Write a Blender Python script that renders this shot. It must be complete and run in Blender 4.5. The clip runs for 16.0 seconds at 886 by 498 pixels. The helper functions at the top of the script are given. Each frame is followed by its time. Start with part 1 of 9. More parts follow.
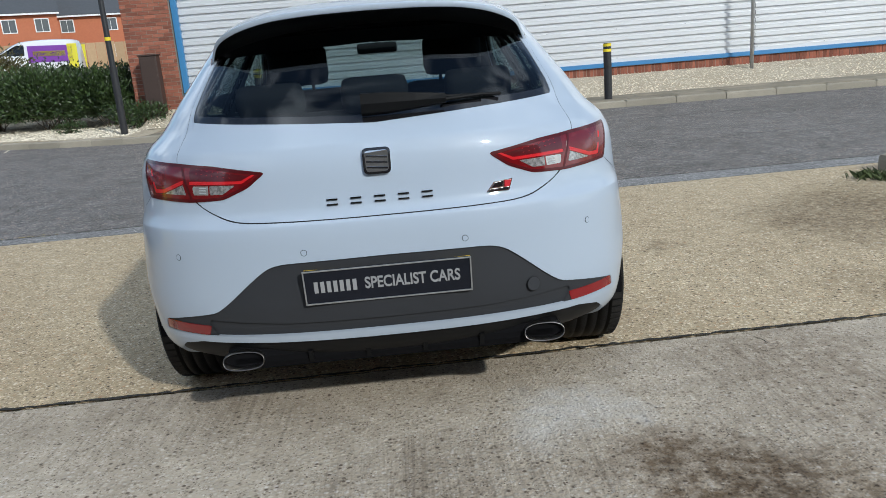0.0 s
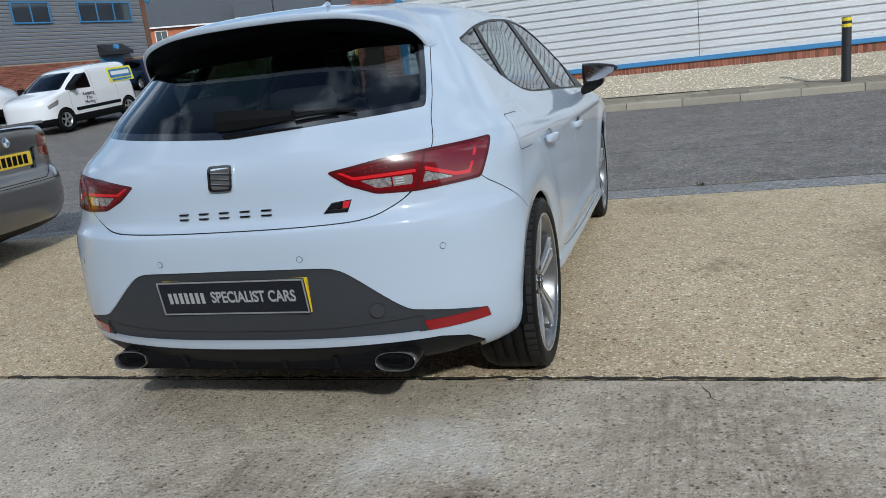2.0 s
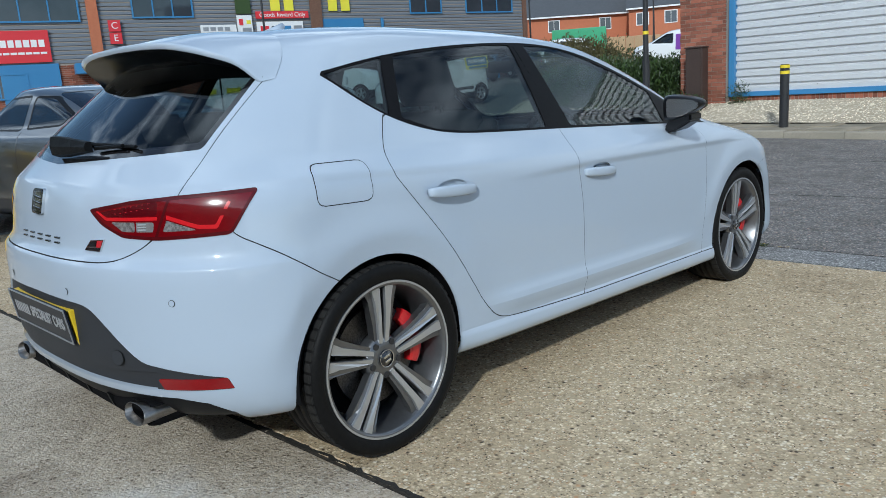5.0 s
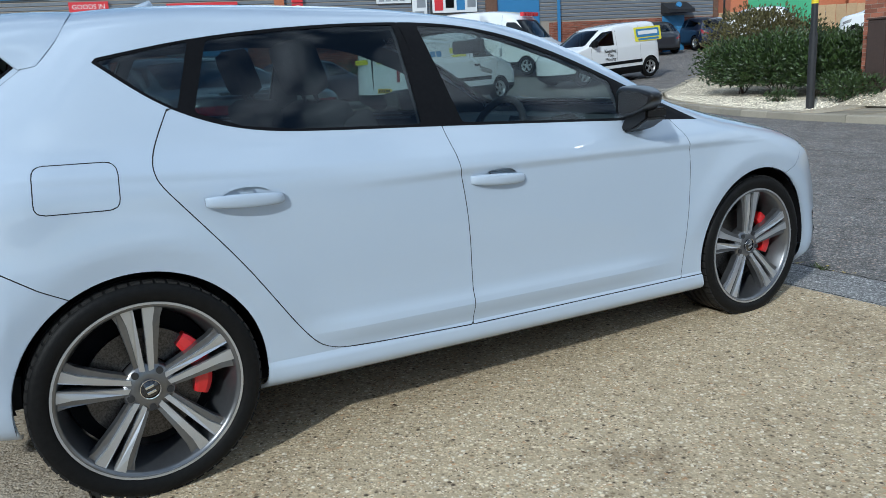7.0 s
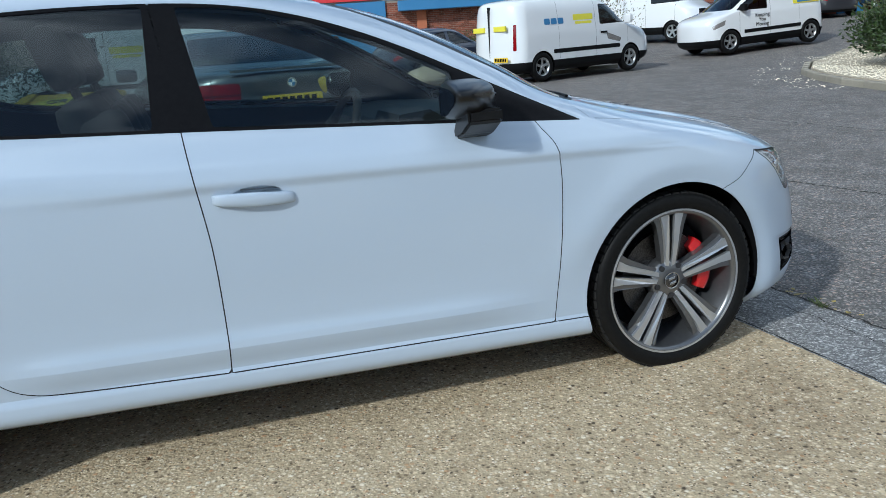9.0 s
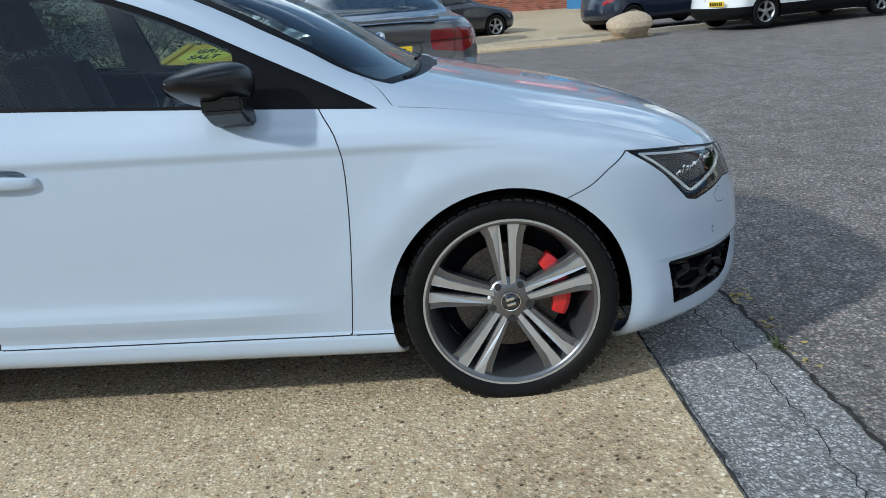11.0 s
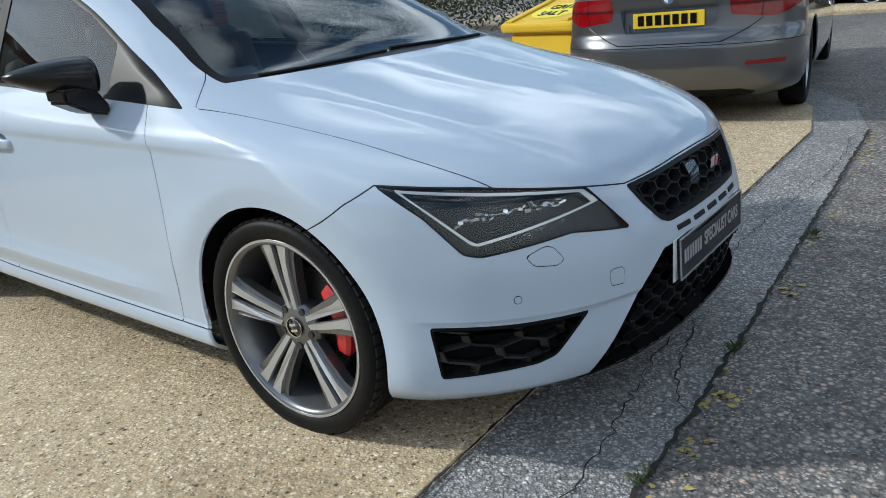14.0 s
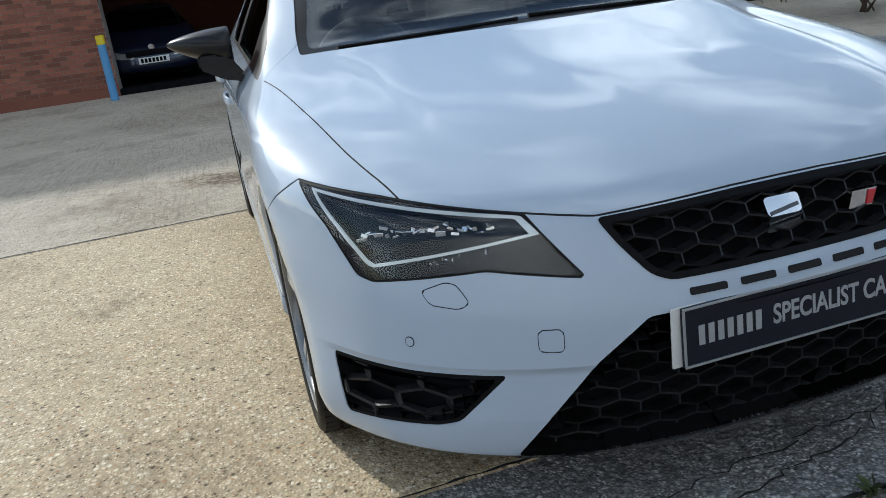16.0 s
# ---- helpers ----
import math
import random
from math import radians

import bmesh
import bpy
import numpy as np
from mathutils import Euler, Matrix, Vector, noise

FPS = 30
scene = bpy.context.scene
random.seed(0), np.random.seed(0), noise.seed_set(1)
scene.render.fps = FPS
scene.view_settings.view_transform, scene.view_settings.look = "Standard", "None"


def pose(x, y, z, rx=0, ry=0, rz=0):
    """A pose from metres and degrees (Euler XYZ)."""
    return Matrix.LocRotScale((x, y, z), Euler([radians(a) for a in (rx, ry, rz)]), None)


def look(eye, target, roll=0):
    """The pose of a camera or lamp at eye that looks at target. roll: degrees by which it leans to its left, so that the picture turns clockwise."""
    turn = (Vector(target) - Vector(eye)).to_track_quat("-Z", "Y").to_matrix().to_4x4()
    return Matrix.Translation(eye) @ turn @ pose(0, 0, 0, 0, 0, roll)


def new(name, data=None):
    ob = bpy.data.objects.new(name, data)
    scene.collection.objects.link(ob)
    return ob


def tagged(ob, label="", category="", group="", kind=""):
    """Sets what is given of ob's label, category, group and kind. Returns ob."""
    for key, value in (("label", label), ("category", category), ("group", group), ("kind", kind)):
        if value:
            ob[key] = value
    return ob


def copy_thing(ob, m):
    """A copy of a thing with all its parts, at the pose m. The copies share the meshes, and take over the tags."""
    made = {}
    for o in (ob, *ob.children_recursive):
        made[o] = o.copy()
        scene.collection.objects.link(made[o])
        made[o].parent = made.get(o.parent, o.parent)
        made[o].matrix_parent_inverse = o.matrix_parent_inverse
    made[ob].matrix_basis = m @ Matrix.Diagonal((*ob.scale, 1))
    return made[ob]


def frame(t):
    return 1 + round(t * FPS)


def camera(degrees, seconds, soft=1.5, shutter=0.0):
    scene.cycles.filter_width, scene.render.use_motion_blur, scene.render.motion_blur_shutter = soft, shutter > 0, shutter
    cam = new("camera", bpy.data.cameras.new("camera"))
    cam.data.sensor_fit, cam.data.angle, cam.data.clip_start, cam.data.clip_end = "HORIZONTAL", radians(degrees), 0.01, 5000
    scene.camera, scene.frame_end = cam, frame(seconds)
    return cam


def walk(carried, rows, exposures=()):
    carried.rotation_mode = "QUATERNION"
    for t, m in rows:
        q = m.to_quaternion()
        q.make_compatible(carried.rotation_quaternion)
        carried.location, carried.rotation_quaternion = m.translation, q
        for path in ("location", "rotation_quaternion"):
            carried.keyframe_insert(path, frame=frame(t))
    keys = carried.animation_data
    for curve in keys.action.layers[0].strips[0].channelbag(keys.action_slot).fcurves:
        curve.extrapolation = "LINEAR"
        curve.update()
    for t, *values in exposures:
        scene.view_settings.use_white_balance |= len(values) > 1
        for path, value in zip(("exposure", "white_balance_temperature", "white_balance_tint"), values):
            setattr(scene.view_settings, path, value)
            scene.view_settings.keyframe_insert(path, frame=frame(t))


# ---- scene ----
cam = camera(59.8, 16.0, soft=0.45)
PATH = [
    (0, (0.069, -2.319, 1.224), (0.161, -0.385, 0.724), -4.7),
    (0.5, (0.419, -2.328, 1.22), (0.341, -0.395, 0.711), -5.6),
    (1, (0.749, -2.224, 1.193), (0.512, -0.304, 0.684), -6.3),
    (1.5, (1.041, -2.095, 1.199), (0.636, -0.2, 0.703), -6.8),
    (2, (1.373, -2.035, 1.194), (0.785, -0.184, 0.716), -6.7),
    (2.5, (1.645, -1.889, 1.2), (0.876, -0.096, 0.761), -6.3),
    (3, (1.872, -1.712, 1.207), (0.935, 0.009, 0.808), -5.6),
    (3.2, (1.978, -1.649, 1.196), (0.98, 0.04, 0.81), -5.4),
    (5.3, (2.787, -0.578, 1.183), (1.345, 0.741, 0.757), -3.7),
    (5.5, (2.818, -0.451, 1.173), (1.345, 0.831, 0.741), -3.5),
    (6, (2.919, -0.139, 1.185), (1.369, 1.046, 0.745), -3.4),
    (6.5, (3.068, 0.169, 1.182), (1.45, 1.256, 0.733), -3.2),
    (7, (3.094, 0.472, 1.176), (1.414, 1.458, 0.719), -3.3),
    (7.5, (3.091, 0.793, 1.179), (1.36, 1.679, 0.713), -3.5),
    (7.7, (3.039, 1.004, 1.174), (1.29, 1.851, 0.702), -3.6),
    (8, (3.15, 1.145, 1.19), (1.377, 1.936, 0.711), -3.8),
    (8.5, (3.115, 1.487, 1.171), (1.307, 2.186, 0.677), -3.9),
    (9, (3.087, 1.832, 1.175), (1.25, 2.434, 0.661), -3.8),
    (9.2, (3.102, 1.99, 1.173), (1.254, 2.549, 0.65), -3.8),
    (11.3, (2.953, 3.438, 1.18), (1.057, 3.304, 0.557), -4.7),
    (11.5, (2.897, 3.561, 1.188), (1.01, 3.355, 0.557), -4.9),
    (12, (2.816, 3.864, 1.166), (0.956, 3.477, 0.541), -5.3),
    (12.5, (2.729, 4.166, 1.177), (0.917, 3.592, 0.552), -5.6),
    (13, (2.511, 4.43, 1.168), (0.775, 3.657, 0.545), -5.7),
    (13.5, (2.328, 4.705, 1.144), (0.694, 3.74, 0.515), -5.7),
    (14, (2.142, 4.978, 1.159), (0.65, 3.808, 0.523), -5.6),
    (14.5, (1.878, 5.181, 1.132), (0.571, 3.809, 0.492), -5.8),
    (15, (1.571, 5.386, 1.077), (0.493, 3.823, 0.448), -6.4),
    (15.5, (1.279, 5.447, 1.071), (0.479, 3.722, 0.451), -7.1),
    (16, (0.981, 5.393, 1.049), (0.483, 3.552, 0.446), -7.7),
]
walk(cam, [(t, look(eye, target, roll)) for t, eye, target, roll in PATH], [(0, 0.18, 5950, 4), (3.2, 0.05, 5720, 3), (6, 0.16, 5600, 1), (11, 0.32, 5750, 1), (13, 0.4, 5950, 2), (16, 0.42, 6020, 3)])

# ---- world, sun and exposure ----
SUN_AZ, SUN_EL = 148.5, 31.0
world = bpy.data.worlds.new("sky")
scene.world = world
world.use_nodes = True
wn, wl = world.node_tree.nodes, world.node_tree.links
wn.clear()
w_out = wn.new("ShaderNodeOutputWorld")
w_bg = wn.new("ShaderNodeBackground")
w_sky = wn.new("ShaderNodeTexSky")
w_sky.sky_type = "NISHITA"
w_sky.sun_disc = False
w_sky.sun_elevation, w_sky.sun_rotation = radians(SUN_EL), radians(SUN_AZ)
w_sky.air_density, w_sky.dust_density, w_sky.ozone_density = 1.0, 0.8, 1.0
w_tc = wn.new("ShaderNodeTexCoord")
w_map = wn.new("ShaderNodeMapping")
w_map.inputs["Scale"].default_value = (1.0, 1.0, 2.4)
w_noise = wn.new("ShaderNodeTexNoise")
w_noise.inputs["Scale"].default_value = 2.6
w_noise.inputs["Detail"].default_value = 8.0
w_noise.inputs["Roughness"].default_value = 0.56
w_noise.inputs["Distortion"].default_value = 0.35
w_ramp = wn.new("ShaderNodeValToRGB")
w_ramp.color_ramp.elements[0].position, w_ramp.color_ramp.elements[1].position = 0.47, 0.66
w_mix = wn.new("ShaderNodeMix")
w_mix.data_type = "RGBA"
w_mix.inputs["B"].default_value = (13.0, 13.5, 14.4, 1)
wl.new(w_tc.outputs["Generated"], w_map.inputs["Vector"])
wl.new(w_map.outputs["Vector"], w_noise.inputs["Vector"])
wl.new(w_noise.outputs["Fac"], w_ramp.inputs["Fac"])
wl.new(w_ramp.outputs["Color"], w_mix.inputs["Factor"])
wl.new(w_sky.outputs["Color"], w_mix.inputs["A"])
wl.new(w_mix.outputs["Result"], w_bg.inputs["Color"])
w_bg.inputs["Strength"].default_value = 0.10
wl.new(w_bg.outputs["Background"], w_out.inputs["Surface"])

sun = new("sun", bpy.data.lights.new("sun", "SUN"))
sun.data.energy, sun.data.angle, sun.data.color = 2.3, radians(2.0), (1.0, 0.94, 0.87)
a_, e_ = radians(SUN_AZ), radians(SUN_EL)
SUN_DIR = Vector((math.sin(a_) * math.cos(e_), math.cos(a_) * math.cos(e_), math.sin(e_)))
sun.matrix_world = look(SUN_DIR * 50, (0, 0, 0))
scene.view_settings.exposure = 0.0

# ---- materials ----
def shader(name, color, rough=0.6, metal=0.0, coat=0.0, spec=0.5, grain=None, blotch=None, bump=0.0, bump_scale=200.0, rnd=0.0, island=False):
    """A principled material. grain, blotch: (scale, strength, other colour), two scales of variation in object space."""
    m = bpy.data.materials.new(name)
    m.use_nodes = True
    n, l = m.node_tree.nodes, m.node_tree.links
    b = n["Principled BSDF"]
    b.inputs["Roughness"].default_value, b.inputs["Metallic"].default_value = rough, metal
    b.inputs["Coat Weight"].default_value, b.inputs["Specular IOR Level"].default_value = coat, spec
    b.inputs["Coat Roughness"].default_value = 0.03
    col = n.new("ShaderNodeRGB")
    col.outputs[0].default_value = (*color, 1)
    out = col.outputs[0]
    tc = n.new("ShaderNodeNewGeometry")
    for spec_ in (blotch, grain):
        if not spec_:
            continue
        sc, st, other = spec_
        t = n.new("ShaderNodeTexNoise")
        t.inputs["Scale"].default_value, t.inputs["Detail"].default_value, t.inputs["Roughness"].default_value = sc, 6, 0.65
        l.new(tc.outputs["Position"], t.inputs["Vector"])
        r = n.new("ShaderNodeMapRange")
        r.inputs["From Min"].default_value, r.inputs["From Max"].default_value = 0.38, 0.62
        r.inputs["To Max"].default_value = st
        l.new(t.outputs["Fac"], r.inputs["Value"])
        x = n.new("ShaderNodeMix")
        x.data_type = "RGBA"
        x.inputs["B"].default_value = (*other, 1)
        l.new(r.outputs["Result"], x.inputs["Factor"])
        l.new(out, x.inputs["A"])
        out = x.outputs["Result"]
    if rnd:
        src = n.new("ShaderNodeNewGeometry").outputs["Random Per Island"] if island else n.new("ShaderNodeObjectInfo").outputs["Random"]
        h = n.new("ShaderNodeHueSaturation")
        r = n.new("ShaderNodeMapRange")
        r.inputs["To Min"].default_value, r.inputs["To Max"].default_value = 1 - rnd, 1 + rnd
        l.new(src, r.inputs["Value"])
        l.new(r.outputs["Result"], h.inputs["Value"])
        l.new(out, h.inputs["Color"])
        out = h.outputs["Color"]
    l.new(out, b.inputs["Base Color"])
    if bump:
        t = n.new("ShaderNodeTexNoise")
        t.inputs["Scale"].default_value, t.inputs["Detail"].default_value = bump_scale, 4
        l.new(tc.outputs["Position"], t.inputs["Vector"])
        bp = n.new("ShaderNodeBump")
        bp.inputs["Strength"].default_value, bp.inputs["Distance"].default_value = bump, 0.004
        l.new(t.outputs["Fac"], bp.inputs["Height"])
        l.new(bp.outputs["Normal"], b.inputs["Normal"])
    return m


def glass(name, tint, rough=0.0):
    m = bpy.data.materials.new(name)
    m.use_nodes = True
    n, l = m.node_tree.nodes, m.node_tree.links
    n.remove(n["Principled BSDF"])
    tr, gl, mx, lw = n.new("ShaderNodeBsdfTransparent"), n.new("ShaderNodeBsdfGlossy"), n.new("ShaderNodeMixShader"), n.new("ShaderNodeLayerWeight")
    tr.inputs["Color"].default_value = (*tint, 1)
    gl.inputs["Roughness"].default_value = rough
    gl.inputs["Color"].default_value = (0.95, 0.97, 1.0, 1)
    lw.inputs["Blend"].default_value = 0.5
    pw, ma = n.new("ShaderNodeMath"), n.new("ShaderNodeMath")
    pw.operation, ma.operation = "POWER", "MULTIPLY_ADD"
    pw.inputs[1].default_value, ma.inputs[1].default_value, ma.inputs[2].default_value = 4.5, 0.92, 0.05
    l.new(lw.outputs["Facing"], pw.inputs[0])
    l.new(pw.outputs[0], ma.inputs[0])
    l.new(ma.outputs[0], mx.inputs[0])
    l.new(tr.outputs[0], mx.inputs[1])
    l.new(gl.outputs[0], mx.inputs[2])
    l.new(mx.outputs[0], n["Material Output"].inputs["Surface"])
    return m


def pebbles(name, matrix, stones, scale, rough=0.85, bump=0.6, blotch=None, stain=None, mottle=0.35, spots=(), streak=0.0):
    """Exposed stones of two sizes in a matrix, with mottling, stains at a larger scale and single marks: spots are (x, y, radius, strength, colour)."""
    m = bpy.data.materials.new(name)
    m.use_nodes = True
    n, l = m.node_tree.nodes, m.node_tree.links
    b = n["Principled BSDF"]
    b.inputs["Roughness"].default_value = rough
    b.inputs["Specular IOR Level"].default_value = 0.3
    geo = n.new("ShaderNodeNewGeometry")
    pos = geo.outputs["Position"]

    def mix(fac, a, c, blend="MIX"):
        x = n.new("ShaderNodeMix")
        x.data_type, x.blend_type = "RGBA", blend
        for sock, v in (("Factor", fac), ("A", a), ("B", c)):
            if isinstance(v, (int, float)):
                x.inputs[sock].default_value = v
            elif isinstance(v, tuple):
                x.inputs[sock].default_value = (*v, 1)
            else:
                l.new(v, x.inputs[sock])
        return x.outputs["Result"]

    def ranged(v, lo, hi, a=0.0, c=1.0):
        r = n.new("ShaderNodeMapRange")
        for sock, t in (("From Min", lo), ("From Max", hi), ("To Min", a), ("To Max", c)):
            r.inputs[sock].default_value = t
        l.new(v, r.inputs["Value"])
        return r.outputs["Result"]

    def noise(sc, detail=6, vec=pos):
        t = n.new("ShaderNodeTexNoise")
        t.inputs["Scale"].default_value, t.inputs["Detail"].default_value, t.inputs["Roughness"].default_value = sc, detail, 0.6
        l.new(vec, t.inputs["Vector"])
        return t

    def cells(sc):
        v = n.new("ShaderNodeTexVoronoi")
        v.inputs["Scale"].default_value = sc
        l.new(pos, v.inputs["Vector"])
        sep = n.new("ShaderNodeSeparateColor")
        l.new(v.outputs["Color"], sep.inputs[0])
        ramp = n.new("ShaderNodeValToRGB")
        ramp.color_ramp.interpolation = "CONSTANT"
        els = ramp.color_ramp.elements
        for i, (p, c) in enumerate(stones):
            e = els[i] if i < 2 else els.new(p)
            e.position, e.color = p, (*c, 1)
        l.new(sep.outputs[0], ramp.inputs["Fac"])
        return mix(ranged(v.outputs["Distance"], 0.28, 0.60), ramp.outputs["Color"], matrix), v.outputs["Distance"]

    big, d1 = cells(scale)
    fine, d2 = cells(scale * 2.1)
    out = mix(ranged(noise(scale * 0.5, 2).outputs["Fac"], 0.42, 0.58), big, fine)
    if mottle:
        out = mix(ranged(noise(11).outputs["Fac"], 0.36, 0.66, 0.0, mottle), out, (0.62, 0.60, 0.58), "MULTIPLY")
    if streak:
        mp = n.new("ShaderNodeMapping")
        mp.inputs["Scale"].default_value = (55.0, 1.6, 1.0)
        l.new(pos, mp.inputs["Vector"])
        mask = ranged(noise(1.1, 3).outputs["Fac"], 0.42, 0.60, 0.0, streak)
        lines = n.new("ShaderNodeMath")
        lines.operation = "MULTIPLY"
        l.new(ranged(noise(1.0, 3, mp.outputs["Vector"]).outputs["Fac"], 0.48, 0.66), lines.inputs[0])
        l.new(mask, lines.inputs[1])
        out = mix(lines.outputs[0], out, (0.42, 0.39, 0.36), "MULTIPLY")
    for sp in (blotch, stain):
        if sp:
            sc, lo, hi, st, other = sp
            out = mix(ranged(noise(sc, 7).outputs["Fac"], lo, hi, 0.0, st), out, other, "MULTIPLY")
    if spots:
        wob = noise(3.0, 5)
        add = n.new("ShaderNodeVectorMath")
        add.operation = "MULTIPLY_ADD"
        add.inputs[1].default_value = (0.7, 0.7, 0.0)
        l.new(wob.outputs["Color"], add.inputs[0])
        l.new(pos, add.inputs[2])
        rough_ = noise(22, 5).outputs["Fac"]
        for x, y, r, st, other in spots:
            d = n.new("ShaderNodeVectorMath")
            d.operation = "DISTANCE"
            d.inputs[1].default_value = (x + 0.35, y + 0.35, 0.0)
            l.new(add.outputs[0], d.inputs[0])
            mul = n.new("ShaderNodeMath")
            mul.operation = "MULTIPLY"
            l.new(ranged(d.outputs["Value"], r, r * 0.45), mul.inputs[0])
            l.new(ranged(rough_, 0.35, 0.6, 0.35 * st, st), mul.inputs[1])
            out = mix(mul.outputs[0], out, other, "MULTIPLY" if max(other) < 1 else "SCREEN")
    l.new(out, b.inputs["Base Color"])
    bp = n.new("ShaderNodeBump")
    bp.inputs["Strength"].default_value, bp.inputs["Distance"].default_value = bump, 0.014
    hgt = n.new("ShaderNodeMath")
    hgt.operation = "MULTIPLY_ADD"
    hgt.inputs[1].default_value = -0.6
    l.new(d1, hgt.inputs[0])
    l.new(ranged(d2, 0.0, 0.7, 0.35, 0.0), hgt.inputs[2])
    l.new(hgt.outputs[0], bp.inputs["Height"])
    l.new(bp.outputs["Normal"], b.inputs["Normal"])
    return m


M_CONC = pebbles("exposed aggregate concrete", (0.53, 0.42, 0.27), [(0.0, (0.80, 0.66, 0.44)), (1.0, (0.96, 0.90, 0.78)), (0.30, (0.66, 0.51, 0.32)), (0.52, (0.88, 0.75, 0.53)), (0.70, (0.94, 0.85, 0.67)), (0.84, (0.10, 0.07, 0.045)), (0.93, (0.56, 0.34, 0.18)), (0.12, (0.27, 0.20, 0.12))], 60, 0.8, 0.40,
                 blotch=(0.9, 0.42, 0.66, 0.45, (0.80, 0.77, 0.74)), stain=(0.35, 0.55, 0.72, 0.6, (0.66, 0.62, 0.58)), mottle=0.45,
                 spots=[(2.9, 2.35, 0.85, 0.75, (0.36, 0.33, 0.30)), (3.4, 2.9, 0.7, 0.6, (0.45, 0.42, 0.36)), (1.55, 2.0, 0.16, 0.6, (0.4, 0.36, 0.33)), (1.3, 3.5, 0.35, 0.4, (0.5, 0.46, 0.42)), (2.2, 1.0, 0.3, 0.4, (0.5, 0.46, 0.42))])
M_CONC_B = pebbles("brushed worn concrete", (0.57, 0.485, 0.37), [(0.0, (0.70, 0.63, 0.52)), (1.0, (0.92, 0.89, 0.84)), (0.4, (0.60, 0.52, 0.42)), (0.75, (0.77, 0.70, 0.61)), (0.88, (0.17, 0.13, 0.095)), (0.2, (0.32, 0.26, 0.19))], 66, 0.82, 0.45,
                   blotch=(1.3, 0.42, 0.64, 0.5, (0.72, 0.70, 0.68)), streak=0.45, stain=(0.8, 0.56, 0.70, 0.6, (0.55, 0.51, 0.47)), mottle=0.5,
                   spots=[(0.56, 0.03, 0.26, 0.30, (1.0, 0.98, 0.94)), (0.86, -0.42, 0.34, 1.0, (0.34, 0.28, 0.22)), (1.15, -0.55, 0.3, 0.8, (0.42, 0.36, 0.29)), (1.5, 0.35, 0.5, 0.6, (0.5, 0.45, 0.4)), (1.6, -0.3, 0.5, 0.45, (0.55, 0.5, 0.45)), (-0.4, -0.7, 0.3, 0.4, (0.6, 0.56, 0.52)), (1.1, -5.0, 1.6, 0.6, (0.55, 0.5, 0.46)), (-1.5, -4.0, 1.2, 0.5, (0.6, 0.55, 0.5))])
M_ASPH = pebbles("worn asphalt", (0.165, 0.157, 0.148), [(0.0, (0.45, 0.43, 0.40)), (1.0, (0.88, 0.82, 0.75)), (0.35, (0.30, 0.285, 0.27)), (0.65, (0.62, 0.55, 0.50)), (0.85, (0.70, 0.53, 0.44)), (0.2, (0.085, 0.082, 0.08))], 50, 0.75, 0.7,
                 blotch=(0.5, 0.40, 0.66, 0.5, (0.70, 0.69, 0.68)), stain=(2.6, 0.44, 0.60, 0.5, (0.64, 0.62, 0.60)), mottle=0.7)
M_GUTTER = pebbles("grey gutter asphalt", (0.22, 0.215, 0.21), [(0.0, (0.55, 0.54, 0.525)), (1.0, (0.93, 0.91, 0.88)), (0.5, (0.50, 0.49, 0.48)), (0.8, (0.80, 0.78, 0.75)), (0.3, (0.16, 0.157, 0.153))], 62, 0.8, 0.7,
                   blotch=(1.6, 0.40, 0.66, 0.5, (0.62, 0.62, 0.62)), mottle=0.45)
M_GRAVEL = shader("cream gravel", (0.80, 0.72, 0.57), 0.9, rnd=0.28, island=True)
M_GRAVEL_BED = pebbles("gravel bed", (0.50, 0.43, 0.32), [(0.0, (0.62, 0.53, 0.40)), (1.0, (0.80, 0.75, 0.65)), (0.5, (0.52, 0.43, 0.31)), (0.75, (0.70, 0.62, 0.49))], 26, 0.9, 1.0, blotch=(0.8, 0.4, 0.66, 0.4, (0.75, 0.7, 0.62)))
M_KERB = shader("kerb concrete", (0.37, 0.33, 0.26), 0.85, grain=(60, 0.5, (0.25, 0.22, 0.18)), blotch=(2, 0.6, (0.28, 0.26, 0.2)), bump=0.3, rnd=0.10)
M_SLAB = shader("paving slab", (0.35, 0.30, 0.215), 0.88, grain=(70, 0.5, (0.26, 0.22, 0.18)), blotch=(1.5, 0.7, (0.15, 0.135, 0.09)), bump=0.4, rnd=0.18)
M_BRICK = shader("red brick", (0.255, 0.085, 0.050), 0.85, grain=(40, 0.5, (0.20, 0.07, 0.045)), blotch=(2.0, 0.4, (0.33, 0.14, 0.085)), bump=0.3, rnd=0.38)
M_BRICK_ISL = shader("red brick wall", (0.255, 0.085, 0.050), 0.85, grain=(40, 0.5, (0.20, 0.07, 0.045)), bump=0.3, rnd=0.36, island=True)
M_MORTAR = shader("mortar", (0.36, 0.31, 0.26), 0.95, grain=(80, 0.5, (0.26, 0.22, 0.18)))
M_CLAD = shader("pale ribbed cladding", (0.66, 0.67, 0.685), 0.42, metal=0.25, blotch=(0.8, 0.3, (0.56, 0.57, 0.58)), grain=(20, 0.2, (0.58, 0.59, 0.60)))
M_CLAD_G = shader("grey ribbed cladding", (0.18, 0.198, 0.225), 0.45, metal=0.1, blotch=(0.4, 0.3, (0.19, 0.21, 0.24)))
M_BLUE = shader("blue painted trim", (0.055, 0.205, 0.42), 0.4, blotch=(1.0, 0.3, (0.08, 0.25, 0.46)), grain=(30, 0.2, (0.05, 0.17, 0.36)))
